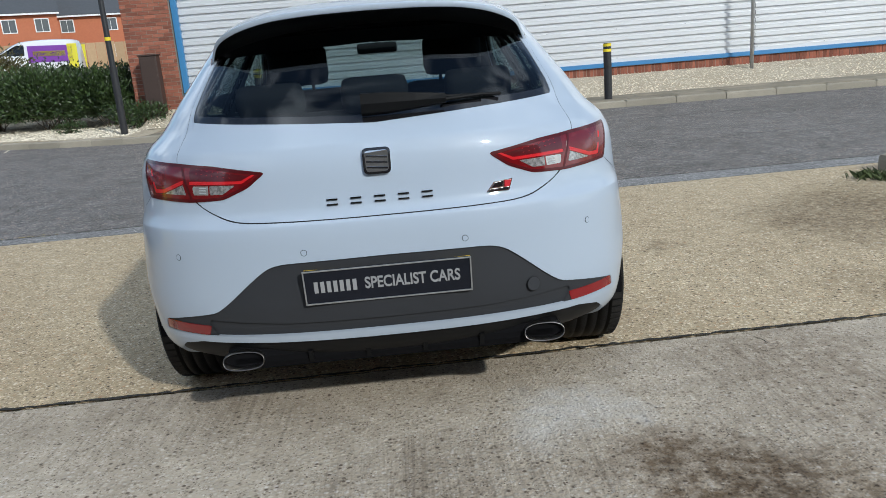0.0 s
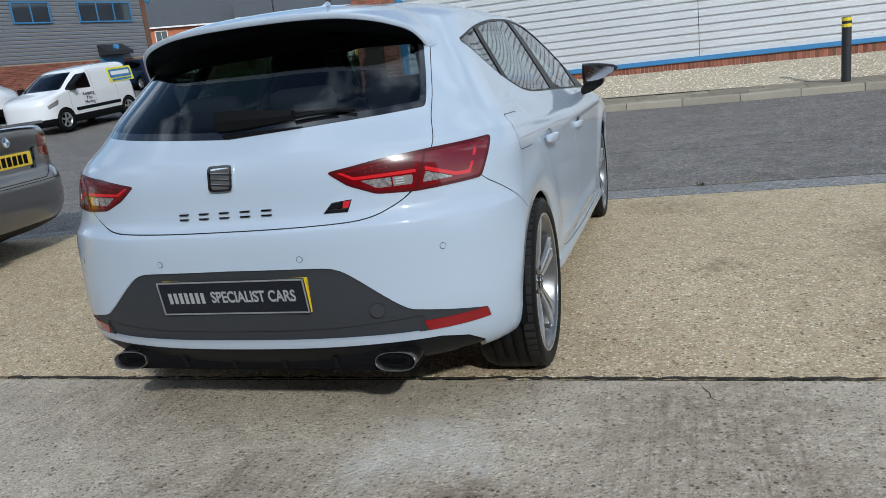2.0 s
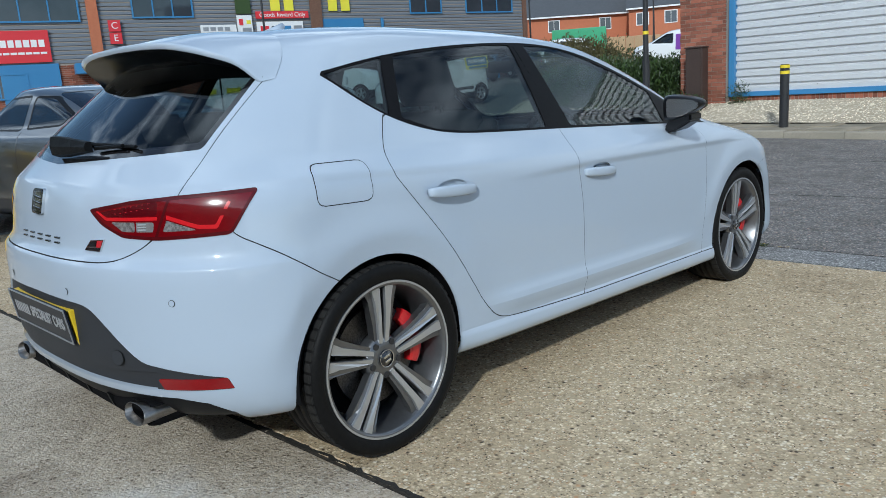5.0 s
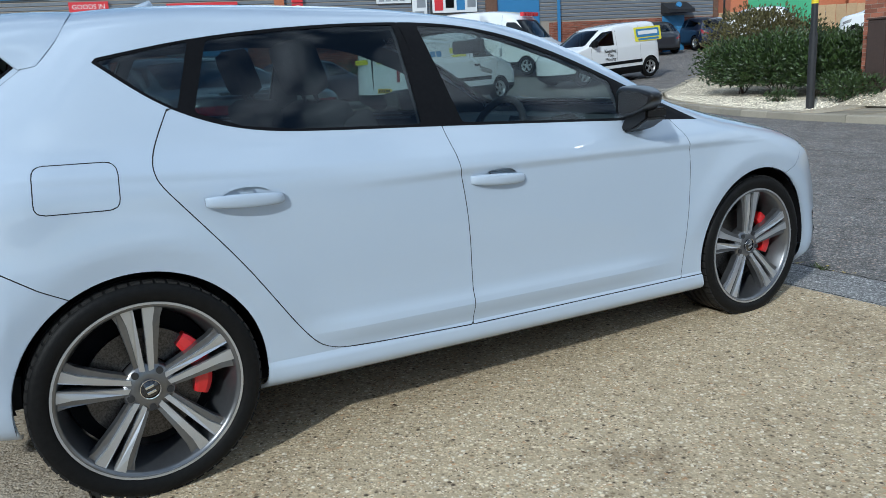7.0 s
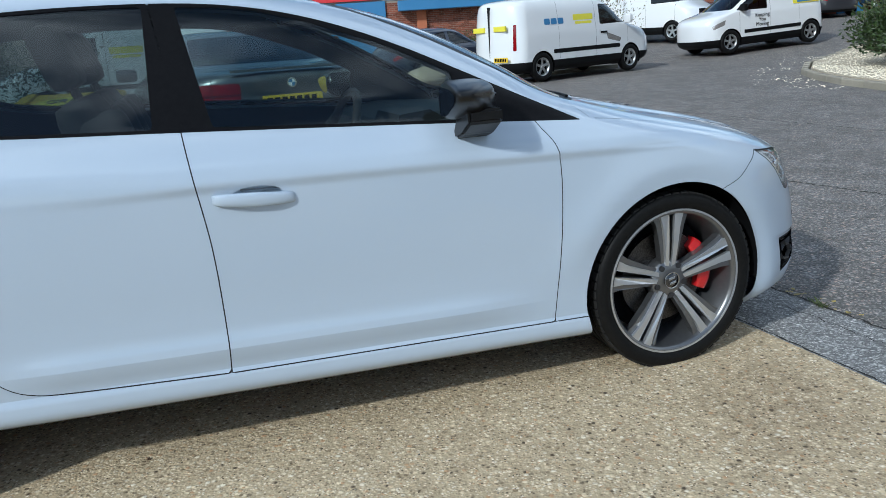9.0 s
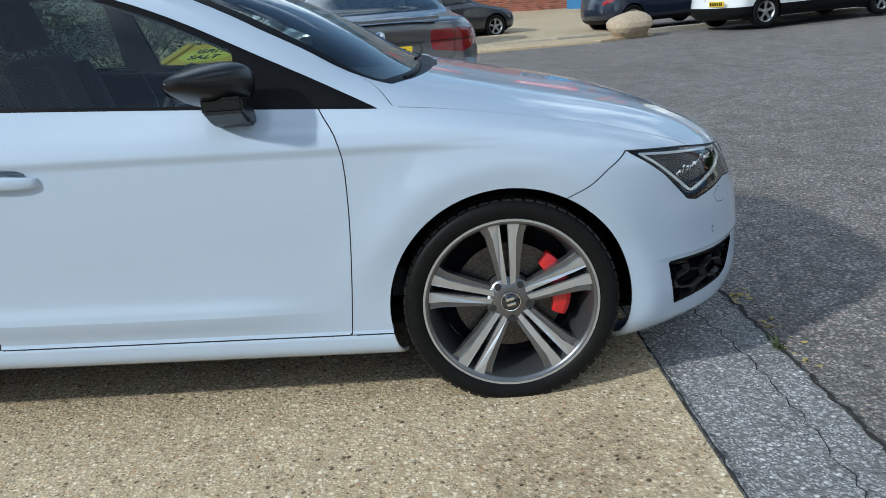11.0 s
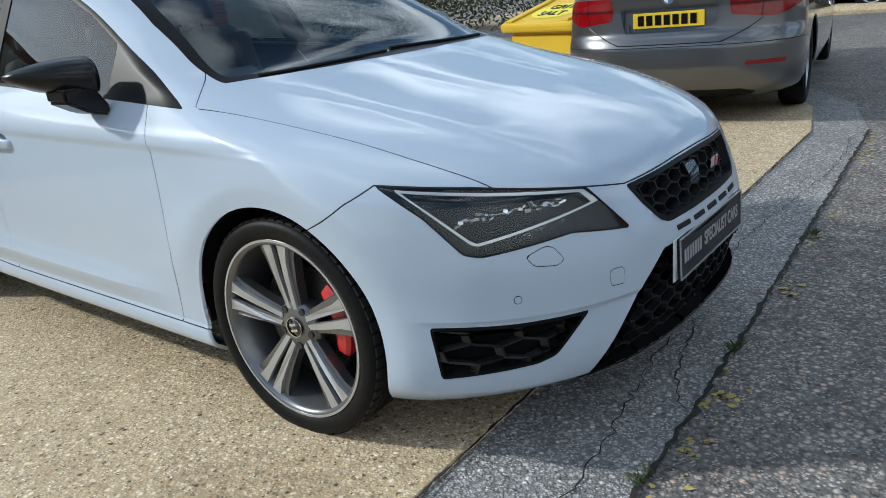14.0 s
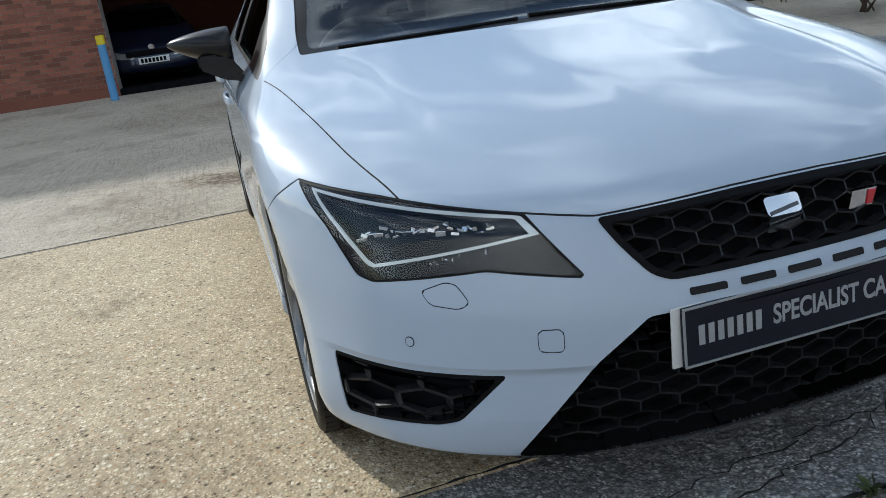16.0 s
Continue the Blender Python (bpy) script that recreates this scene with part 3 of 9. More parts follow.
def poly_dist(poly):
    """Signed distance to a closed outline in two coordinates, negative inside."""
    p = np.array(poly, float)
    q = np.roll(p, -1, 0)

    def f(pts):
        best = np.full(len(pts), 1e9)
        odd = np.zeros(len(pts), bool)
        for a, b in zip(p, q):
            e, w = b - a, pts - a
            t = np.clip((w @ e) / max(e @ e, 1e-12), 0, 1)
            best = np.minimum(best, np.hypot(*(w - t[:, None] * e).T))
            c = (a[1] > pts[:, 1]) != (b[1] > pts[:, 1])
            with np.errstate(divide="ignore", invalid="ignore"):
                odd ^= c & (pts[:, 0] < (b[0] - a[0]) * (pts[:, 1] - a[1]) / (b[1] - a[1]) + a[0])
        return np.where(odd, -best, best)
    return f


def rounded(poly, r, n=4):
    """An outline with its corners rounded off."""
    out, m = [], len(poly)
    for i in range(m):
        a, b, c = (Vector(poly[(i + k) % m]) for k in (-1, 0, 1))
        u, v = (a - b), (c - b)
        d = min(r, u.length * 0.45, v.length * 0.45)
        s, e = b + u.normalized() * d, b + v.normalized() * d
        for k in range(n + 1):
            t = k / n
            out.append(tuple(s * (1 - t) ** 2 + b * 2 * t * (1 - t) + e * t * t))
    return out


def softened(poly, n=4):
    """An outline whose gentle bends become curves, while its sharp corners stay."""
    out, m = [], len(poly)
    for i in range(m):
        a, b, c = (Vector(poly[(i + k) % m]) for k in (-1, 0, 1))
        u, v = a - b, c - b
        if (-u).angle(v) > radians(42):
            out.append(tuple(b))
            continue
        s, e = b + u * 0.5, b + v * 0.5
        for k in range(n + 1):
            t = k / n
            out.append(tuple(s * (1 - t) ** 2 + b * 2 * t * (1 - t) + e * t * t))
    return out


VIEWS = {"yz": lambda c: np.c_[c[:, 1], c[:, 2]], "az": lambda c: np.c_[c[:, 0] + c[:, 1], c[:, 2]], "bz": lambda c: np.c_[c[:, 0] + 4.3 - c[:, 1], c[:, 2]],
         "xz": lambda c: np.c_[c[:, 0], c[:, 2]], "xy": lambda c: np.c_[c[:, 0], c[:, 1]]}


def region(view, poly, where=None):
    d = poly_dist(poly)

    def f(c):
        v = d(VIEWS[view](c))
        return v if where is None else np.where(where(c), v, 1.0)
    return f


class Skin:
    """The right half of the shell: points with normals, and faces that panels are cut from."""

    def __init__(self, maker=outline, levels=LEVELS):
        rows = [maker(z) for z in levels]
        g = np.array([[tuple(p) for p in r] for r in rows])
        du, dv = np.gradient(g, axis=1), np.gradient(g, axis=0)
        n = np.cross(du, dv)
        ln = np.linalg.norm(n, axis=2, keepdims=True)
        n = n / np.maximum(ln, 1e-9)
        n[:, 0, 0] = n[:, -1, 0] = 0
        n[-1] = (0, 0, 1)
        h, w = g.shape[:2]
        self.c, self.n = [list(p) for p in g.reshape(-1, 3)], [list(p) for p in n.reshape(-1, 3)]
        self.faces = [(j * w + i, j * w + i + 1, (j + 1) * w + i + 1, (j + 1) * w + i) for j in range(h - 1) for i in range(w - 1)]

    def add(self, c, n):
        self.c.append(list(c))
        self.n.append(list(n / max(np.linalg.norm(n), 1e-9)))
        return len(self.c) - 1

    def cut(self, faces, fn, shift=0.0, fine=3):
        """Faces inside and outside of where fn is under the shift, with crossing faces split along the line."""
        d = fn(np.array(self.c)) - shift
        inside, outside, cross, fresh = [], [], [], len(self.c)
        for f in faces:
            s = [d[i] < 0 for i in f]
            (inside if all(s) else outside if not any(s) else cross).append(f)
        grid = {}
        small = []
        for f in cross:
            if len(f) == 4 and fine > 1:
                p, q = np.array([self.c[i] for i in f]), np.array([self.n[i] for i in f])
                if max(np.linalg.norm(p[0] - p[1]), np.linalg.norm(p[0] - p[3])) > 0.006:
                    ids = [[None] * (fine + 1) for _ in range(fine + 1)]
                    for a in range(fine + 1):
                        for b in range(fine + 1):
                            u, v = a / fine, b / fine
                            w = np.array([(1 - u) * (1 - v), u * (1 - v), u * v, (1 - u) * v])
                            c = w @ p
                            key = tuple(np.round(c, 6))
                            if key not in grid:
                                grid[key] = self.add(c, w @ q)
                            ids[a][b] = grid[key]
                    small += [(ids[a][b], ids[a + 1][b], ids[a + 1][b + 1], ids[a][b + 1]) for a in range(fine) for b in range(fine)]
                    continue
            small.append(f)
        if len(self.c) > fresh:
            d = np.r_[d, fn(np.array(self.c[fresh:])) - shift]
        d = list(d)
        mids = {}
        for f in small:
            s = [d[i] < 0 for i in f]
            if all(s):
                inside.append(f)
                continue
            if not any(s):
                outside.append(f)
                continue
            one, two = [], []
            for i, j in zip(f, f[1:] + f[:1]):
                (one if d[i] < 0 else two).append(i)
                if (d[i] < 0) != (d[j] < 0):
                    k = (min(i, j), max(i, j))
                    if k not in mids:
                        t = d[k[0]] / (d[k[0]] - d[k[1]])
                        mids[k] = self.add(np.array(self.c[k[0]]) * (1 - t) + np.array(self.c[k[1]]) * t, np.array(self.n[k[0]]) * (1 - t) + np.array(self.n[k[1]]) * t)
                        d.append(0.0)
                    one.append(mids[k]), two.append(mids[k])
            if len(one) > 2:
                inside.append(tuple(one))
            if len(two) > 2:
                outside.append(tuple(two))
        return inside, outside

    def band(self, faces, fn, half, pick=None):
        """Cuts out the narrow strip where fn lies within half of zero: the strip, the rest."""
        use = [f for f in faces if pick is None or pick(np.mean([self.c[i] for i in f], axis=0))]
        keep = set(use)
        other = [f for f in faces if f not in keep]
        a, out = self.cut(use, fn, half)
        b, strip = self.cut(a, fn, -half)
        return strip, other + out + b

    def panel(self, faces, fn, gap=0.0018):
        """Cuts a panel out, with a gap all round it: the panel, the gap, the rest."""
        a, rest = self.cut(faces, fn, -gap)
        g, rest = self.cut(rest, fn, gap)
        return a, g, rest

    def emit(self, name, faces, material, parent, label="", sides=(1, -1), push=0.0, skirt=0.0, flip=False):
        """One mesh of the given faces, on one flank or both, moved along the normals, with edges folded inwards."""
        used = sorted({i for f in faces for i in f})
        at = {i: k for k, i in enumerate(used)}
        c, n = np.array([self.c[i] for i in used]), np.array([self.n[i] for i in used])
        verts, norms, polys = [], [], []
        once = {}
        if skirt:
            for f in faces:
                for i, j in zip(f, f[1:] + f[:1]):
                    once.setdefault((min(i, j), max(i, j)), []).append((i, j))
        for s in sides:
            m = np.array([s, 1, 1])
            o = len(verts)
            verts += [tuple(v) for v in (c + push * n) * m]
            norms += [tuple(v) for v in (n * m) * (-1 if flip else 1)]
            turn = (s < 0) != flip
            polys += [tuple(o + at[i] for i in (f[::-1] if turn else f)) for f in faces]
            low = {}
            for es in once.values() if skirt else ():
                if len(es) != 1 or (abs(self.c[es[0][0]][0]) < 1e-6 and abs(self.c[es[0][1]][0]) < 1e-6):
                    continue
                i, j = es[0]
                for k in (i, j):
                    if k not in low:
                        low[k] = len(verts)
                        verts.append(tuple((c[at[k]] + (push - skirt) * n[at[k]]) * m))
                        norms.append(tuple(n[at[k]] * m))
                q = (o + at[j], o + at[i], low[i], low[j])
                polys.append(q[::-1] if turn else q)
        me = bpy.data.meshes.new(name)
        me.from_pydata(verts, [], polys)
        me.validate()
        me.shade_smooth()
        if polys:
            me.normals_split_custom_set_from_vertices(norms)
        me.update()
        ob = new(name, me)
        me.materials.append(material)
        ob.parent = parent
        if label:
            tagged(ob, label)
        return ob


def islands(faces):
    """Groups of faces that share corners."""
    root = {}

    def find(i):
        while root.setdefault(i, i) != i:
            root[i] = root[root[i]]
            i = root[i]
        return i
    for f in faces:
        for i in f[1:]:
            root[find(i)] = find(f[0])
    out = {}
    for f in faces:
        out.setdefault(find(f[0]), []).append(f)
    return list(out.values())


def front_y(x, z):
    """The y of the shell's front at a place in its front view."""
    y = 4.2
    for _ in range(6):
        z0 = z - RAKE * (2.1 - y)
        w, yf, lf, qf = (smooth_interp(t, z0) for t in (W_TAB, F_TAB, LF_TAB, QF_TAB))
        k = min(0.999, abs(x) / (w * smooth_interp(sweep(z0), y)))
        y = yf - lf * (1 - math.sqrt(1 - k**qf)) + nose_lip(z0) * (1 - k * k)
    return y


def back_y(x, z):
    y = 0.1
    for _ in range(6):
        z0 = z - RAKE * (2.1 - y)
        w, yr, lr, qr = (smooth_interp(t, z0) for t in (W_TAB, R_TAB, LR_TAB, QR_TAB))
        k = min(0.999, abs(x) / (w * smooth_interp(sweep(z0), y)))
        y = yr + lr * (1 - math.sqrt(1 - k**qr))
    return y


# ---- the car: panels ----
PAINT = shader("pearl white car paint", (0.445, 0.515, 0.61), 0.36, coat=1.0, spec=0.12, blotch=(0.9, 0.12, (0.42, 0.49, 0.59)), grain=(900, 0.08, (0.50, 0.57, 0.66)))
GAP = shader("dark panel gap", (0.006, 0.006, 0.007), 0.8)
GLOSS_BLACK = shader("gloss black trim", (0.012, 0.012, 0.014), 0.12, coat=1.0, grain=(30, 0.2, (0.018, 0.018, 0.02)))
SATIN_BLACK = shader("satin black window trim", (0.006, 0.006, 0.007), 0.35, spec=0.08, grain=(60, 0.3, (0.012, 0.012, 0.013)))
MIRROR_BLACK = shader("black mirror cap", (0.007, 0.007, 0.008), 0.30, spec=0.30, coat=0.12, grain=(60, 0.3, (0.015, 0.015, 0.016)))
DIFFUSER = shader("black diffuser plastic", (0.007, 0.007, 0.0075), 0.5, spec=0.2, grain=(200, 0.4, (0.011, 0.011, 0.012)))
INSERT = shader("dark grey bumper insert", (0.034, 0.036, 0.041), 0.55, spec=0.25, grain=(500, 0.4, (0.045, 0.047, 0.053)), blotch=(4, 0.2, (0.04, 0.042, 0.046)), bump=0.1, bump_scale=1200)
CABIN = shader("dark cabin trim", (0.020, 0.021, 0.024), 0.75, grain=(90, 0.4, (0.03, 0.031, 0.034)))
SEAT = shader("dark seat fabric", (0.028, 0.029, 0.032), 0.85, grain=(160, 0.5, (0.045, 0.046, 0.05)), bump=0.2, bump_scale=600)
LINING = shader("dark roof lining", (0.045, 0.045, 0.048), 0.9, grain=(200, 0.3, (0.035, 0.035, 0.038)))
TINT = glass("tinted side glass", (0.52, 0.62, 0.61))
TINT_DARK = glass("privacy side glass", (0.30, 0.37, 0.37))
TINT_BACK = glass("dark tinted back glass", (0.27, 0.33, 0.345))
SCREEN = glass("windscreen glass", (0.80, 0.88, 0.86))
LENS = glass("clear lamp cover", (0.95, 0.96, 0.97))
MACHINED = shader("machined alloy face", (0.54, 0.555, 0.58), 0.28, metal=0.72, grain=(400, 0.25, (0.44, 0.45, 0.47)))
RIM_GREY = shader("grey painted alloy", (0.175, 0.178, 0.186), 0.32, metal=0.8, coat=0.5, grain=(60, 0.2, (0.10, 0.103, 0.11)))
BRAKE_RED = shader("red brake caliper", (0.55, 0.012, 0.015), 0.35, coat=0.6, grain=(60, 0.3, (0.45, 0.01, 0.012)))
DISC = shader("brake disc steel", (0.05, 0.048, 0.046), 0.4, metal=0.9, grain=(200, 0.4, (0.22, 0.2, 0.19)))
LAMP_IN = shader("dark lamp interior", (0.006, 0.008, 0.012), 0.45, spec=0.10, grain=(80, 0.5, (0.014, 0.016, 0.021)))
MESH_BLACK = shader("black grille moulding", (0.012, 0.012, 0.013), 0.30, spec=0.3, grain=(60, 0.3, (0.03, 0.03, 0.032)))
TIP_STEEL = shader("dull exhaust chrome", (0.30, 0.285, 0.27), 0.28, metal=1.0, grain=(60, 0.5, (0.16, 0.15, 0.14)))
DRL = shader("white light guide", (0.47, 0.49, 0.515), 0.2, metal=0.4, coat=1.0, grain=(60, 0.3, (0.36, 0.38, 0.41)))
# weak emission brightens the guide, and the reversing-lens ribs that share it
DRL.node_tree.nodes["Principled BSDF"].inputs["Emission Color"].default_value = (0.9, 1.0, 0.95, 1)
DRL.node_tree.nodes["Principled BSDF"].inputs["Emission Strength"].default_value = 0.10
LAMP_RIM = shader("dark red lamp rim", (0.075, 0.004, 0.006), 0.22, coat=0.25, spec=0.3, grain=(60, 0.2, (0.08, 0.006, 0.008)))
BADGE_RED = shader("red badge enamel", (0.55, 0.02, 0.03), 0.25, coat=1.0, grain=(60, 0.1, (0.5, 0.02, 0.03)))
PLATE_DARK = shader("blue-black plate", (0.006, 0.008, 0.015), 0.40, coat=0.1, spec=0.3, grain=(40, 0.3, (0.013, 0.016, 0.026)))
PLATE_INK = shader("grey plate lettering", (0.34, 0.345, 0.355), 0.4, grain=(90, 0.2, (0.36, 0.37, 0.39)))

car = thing("hatchback_car", (0, 0, 0), 0, "pearl white five-door hatchback car with black mirrors parked on concrete", "car")
skin = Skin()
rest = skin.faces
for hub in (HUB_R, HUB_F):
    _, rest = skin.cut(rest, lambda c, h=hub: np.hypot(c[:, 1] - h[0], c[:, 2] - h[1]) - ARCH[h[0]] + np.where(c[:, 2] > 0.75, 1.0, 0.0))

# side windows
DLO = [(0.774, 1.256), (1.065, 1.308), (1.374, 1.335), (1.70, 1.345), (1.992, 1.336), (2.245, 1.286), (2.49, 1.196), (2.74, 1.072), (2.92, 0.985), (3.075, 0.908), (2.62, 0.938), (1.83, 0.984), (1.31, 1.009), (1.141, 1.033), (1.005, 1.081), (0.90, 1.145)]
dlo, rest = skin.cut(rest, region("yz", softened(DLO), lambda c: (c[:, 0] > 0.45) & (c[:, 2] > 0.85)))
GLASSES = [("front_door_glass", [(1.866, 1.330), (2.0, 1.323), (2.10, 1.309), (2.23, 1.273), (2.46, 1.190), (2.665, 1.092), (2.675, 0.944), (1.922, 0.989)], TINT),
           ("rear_door_glass", [(1.120, 1.304), (1.372, 1.324), (1.60, 1.334), (1.778, 1.334), (1.762, 0.996), (1.31, 1.020), (1.16, 1.041), (1.03, 1.090)], TINT_DARK),
           ("quarter_glass", [(0.795, 1.252), (1.065, 1.300), (0.985, 1.102), (0.915, 1.148)], TINT_BACK)]
for name, poly, mat_ in GLASSES:
    g, dlo = skin.cut(dlo, region("yz", softened(rounded(poly, 0.012))))
    for s in (1, -1):
        skin.emit(name, g, mat_, car, "tinted %s" % name.replace("_", " "), (s,), push=-0.004).visible_shadow = False
line_, dlo = skin.cut(dlo, lambda c: np.abs(c[:, 1] - 1.841 + 0.13 * (c[:, 2] - 0.99)) - 0.003)
for s in (1, -1):
    skin.emit("window_frame", dlo, SATIN_BLACK, car, "satin black window surround", (s,), push=-0.001, skirt=0.012)
    for piece in islands(line_):
        skin.emit("pillar_gap", piece, GAP, car, "", (s,), push=-0.006)

# windscreen with its black border
ws, rest = skin.cut(rest, region("xz", [(-0.3, 0.966), (0.3, 0.966), (0.5, 0.965), (0.62, 0.963), (0.705, 0.960), (0.69, 1.02), (0.648, 1.14), (0.590, 1.25), (0.535, 1.322), (0.40, 1.352), (0.2, 1.366), (-0.3, 1.372)], lambda c: c[:, 1] > 1.95))
wg, wb = skin.cut(ws, region("xz", rounded([(-0.6, 0.980), (0.3, 0.980), (0.6, 0.977), (0.676, 0.975), (0.660, 1.02), (0.610, 1.14), (0.555, 1.25), (0.508, 1.305), (0.40, 1.325), (0.2, 1.340), (-0.6, 1.345)], 0.03), lambda c: c[:, 1] > 1.95))
skin.emit("windscreen", wg, SCREEN, car, "clear windscreen", push=-0.004).visible_shadow = False
skin.emit("windscreen_border", wb, SATIN_BLACK, car, "black windscreen border", push=-0.004, skirt=0.01)

# tail lamps
TAIL = rounded([(0.450, 0.897), (0.68, 0.923), (0.883, 0.933), (1.215, 0.940), (1.165, 0.887), (1.102, 0.818), (0.79, 0.810), (0.625, 0.817), (0.52, 0.851)], 0.02)
tl, rest = skin.cut(rest, region("az", TAIL, lambda c: c[:, 1] < 0.8))
tl_in, tl_rim = skin.cut(tl, region("az", TAIL, lambda c: c[:, 1] < 0.8), -0.010)
split, tl_in = skin.band(tl_in, lambda c: c[:, 0] + c[:, 1] - 0.812 - 0.62 * (c[:, 2] - 0.86), 0.006)
CLEAR = [[(0.570, 0.862), (0.690, 0.862), (0.690, 0.834), (0.628, 0.835)], [(0.697, 0.862), (0.782, 0.862), (0.774, 0.834), (0.697, 0.834)], [(0.838, 0.866), (0.965, 0.836), (0.818, 0.834)]]
SHADE = [[(0.512, 0.889), (0.802, 0.921), (0.797, 0.880), (0.552, 0.877)]]
STRIP = [[(0.488, 0.893), (0.503, 0.893), (0.549, 0.8745), (0.798, 0.877), (0.797, 0.8675), (0.545, 0.866)],
         [(0.838, 0.881), (0.838, 0.8695), (0.968, 0.839), (1.046, 0.8365), (1.105, 0.908), (1.093, 0.912), (1.040, 0.848), (0.972, 0.850)]]
strip = []
for poly in STRIP:
    g, tl_in = skin.cut(tl_in, region("az", poly))
    strip.append(g)
clear = []
for poly in CLEAR:
    g, tl_in = skin.cut(tl_in, region("az", poly))
    clear.append(g)
shade = []
for poly in SHADE:
    g, tl_in = skin.cut(tl_in, region("az", rounded(poly, 0.012)))
    shade.append(g)
LENS_BODY = shader("deep red lens", (0.150, 0.002, 0.005), 0.14, coat=0.8, spec=0.4, grain=(400, 0.35, (0.08, 0.002, 0.004)), blotch=(14, 0.5, (0.21, 0.003, 0.006)))
LENS_STRIP = shader("bright red strip", (0.62, 0.012, 0.018), 0.2, coat=0.6, grain=(120, 0.3, (0.45, 0.006, 0.01)))
LENS_SMOKE = shader("grey faceted lens", (0.20, 0.19, 0.19), 0.2, coat=1.0, metal=0.5, grain=(90, 0.9, (0.55, 0.53, 0.52)), blotch=(40, 0.6, (0.07, 0.06, 0.06)))
LENS_DARK = shader("dark red lens", (0.085, 0.002, 0.005), 0.18, coat=0.6, grain=(300, 0.4, (0.07, 0.003, 0.005)))
LED = shader("small red lamp cell", (0.50, 0.02, 0.03), 0.2, coat=0.5, grain=(60, 0.2, (0.45, 0.03, 0.03)))
for s in (1, -1):
    lamp = skin.emit("tail_lamp", tl_rim + split, LAMP_RIM, car, "red and clear wraparound tail lamp", (s,), push=0.002, skirt=0.02)
    skin.emit("red_lens", tl_in, LENS_BODY, lamp, "", (s,), push=0.001)
    for g in strip:
        skin.emit("light_strip", g, LENS_STRIP, lamp, "bright red light strip", (s,), push=0.001)
    for g, m_ in zip(clear, (LENS_SMOKE, M_CLEARLENS, LENS_SMOKE)):
        skin.emit("clear_lens", g, m_, lamp, "clear reversing lens", (s,), push=0.001)
    for g in shade:
        skin.emit("dark_lens", g, LENS_DARK, lamp, "dark red inner lens", (s,), push=0.001)
    for r in range(2):
        for i in range(7):
            a_, z_ = 0.60 + 0.027 * i, 0.886 + 0.0125 * r + 0.0026 * i
            y0 = 0.2
            for _ in range(12):
                y0 = 0.5 * y0 + 0.5 * back_y(a_ - y0, z_)
            bm = bmesh.new()
            box(bm, (-0.0045, -0.002, -0.001), (0.0045, 0.002, 0.001), 0.0, pose(s * (a_ - y0), y0 + 0.0012, z_, 0, 0, s * 32))
            part("lamp_cell", bm, LED, lamp)
    for r in range(3):
        # ribs of the reversing lens, brightened by the light guide's weak emission
        a_, z_ = 0.738, 0.841 + 0.0075 * r
        y0 = 0.2
        for _ in range(12):
            y0 = 0.5 * y0 + 0.5 * back_y(a_ - y0, z_)
        bm = bmesh.new()
        box(bm, (-0.024, -0.002, -0.0018), (0.024, 0.002, 0.0018), 0.001, pose(s * (a_ - y0), y0 + 0.0005, z_, 0, 0, s * 34))
        part("lens_rib", bm, DRL, lamp, "bright rib of the reversing lens")

# rear bumper: insert, reflectors and diffuser
BUMP_R = [(-0.5, 0.05), (-0.5, 0.743), (0.42, 0.742), (0.573, 0.748), (0.682, 0.775), (0.772, 0.812), (0.80, 0.838), (1.085, 0.846), (1.112, 0.814), (1.20, 0.782), (1.31, 0.735), (1.40, 0.682), (1.49, 0.62), (1.6, 0.05)]
INS = [(-0.5, 0.624), (0.33, 0.616), (0.40, 0.608), (0.45, 0.588), (0.645, 0.458), (0.72, 0.446), (1.03, 0.408), (1.052, 0.370), (0.742, 0.366), (0.37, 0.372), (-0.5, 0.372)]
REFL = [(0.722, 0.404), (1.026, 0.406), (1.046, 0.373), (0.745, 0.370)]
DIFF = [(-0.5, 0.0), (-0.5, 0.343), (0.55, 0.345), (0.80, 0.343), (0.93, 0.325), (1.03, 0.285), (1.10, 0.20), (1.2, 0.0)]
rear_ = lambda c: c[:, 1] < 1.0
bump_r, gap_r, rest = skin.panel(rest, region("az", softened(BUMP_R), rear_))
ins, bump_r = skin.cut(bump_r, region("az", softened(INS), rear_))
refl, ins = skin.cut(ins, region("az", REFL, rear_))
diff, bump_r = skin.cut(bump_r, region("az", DIFF, rear_))
centre = lambda f: np.mean([skin.c[i] for i in f], axis=0)
diff = [f for f in diff if not (centre(f)[0] + centre(f)[1] > 0.93 and centre(f)[2] < 0.26)]
step_, ins = skin.cut(ins, region("az", [(-0.5, 0.372), (-0.5, 0.408), (0.37, 0.411), (0.72, 0.425), (0.73, 0.41), (0.70, 0.36)], rear_))
bumper = skin.emit("rear_bumper", bump_r, PAINT, car, skirt=0.012)
insert_ = skin.emit("bumper_insert", ins, INSERT, bumper, "dark grey textured bumper insert", push=-0.006, skirt=0.01)
skin.emit("insert_lip", step_, INSERT, bumper, "dark grey lower insert", push=-0.012, skirt=0.01)
skin.emit("diffuser", diff, DIFFUSER, bumper, "black plastic diffuser", push=-0.010, skirt=0.02)
for s in (1, -1):
    skin.emit("reflector", refl, M_REDLENS, bumper, "red rear reflector", (s,), push=-0.002, skirt=0.01)

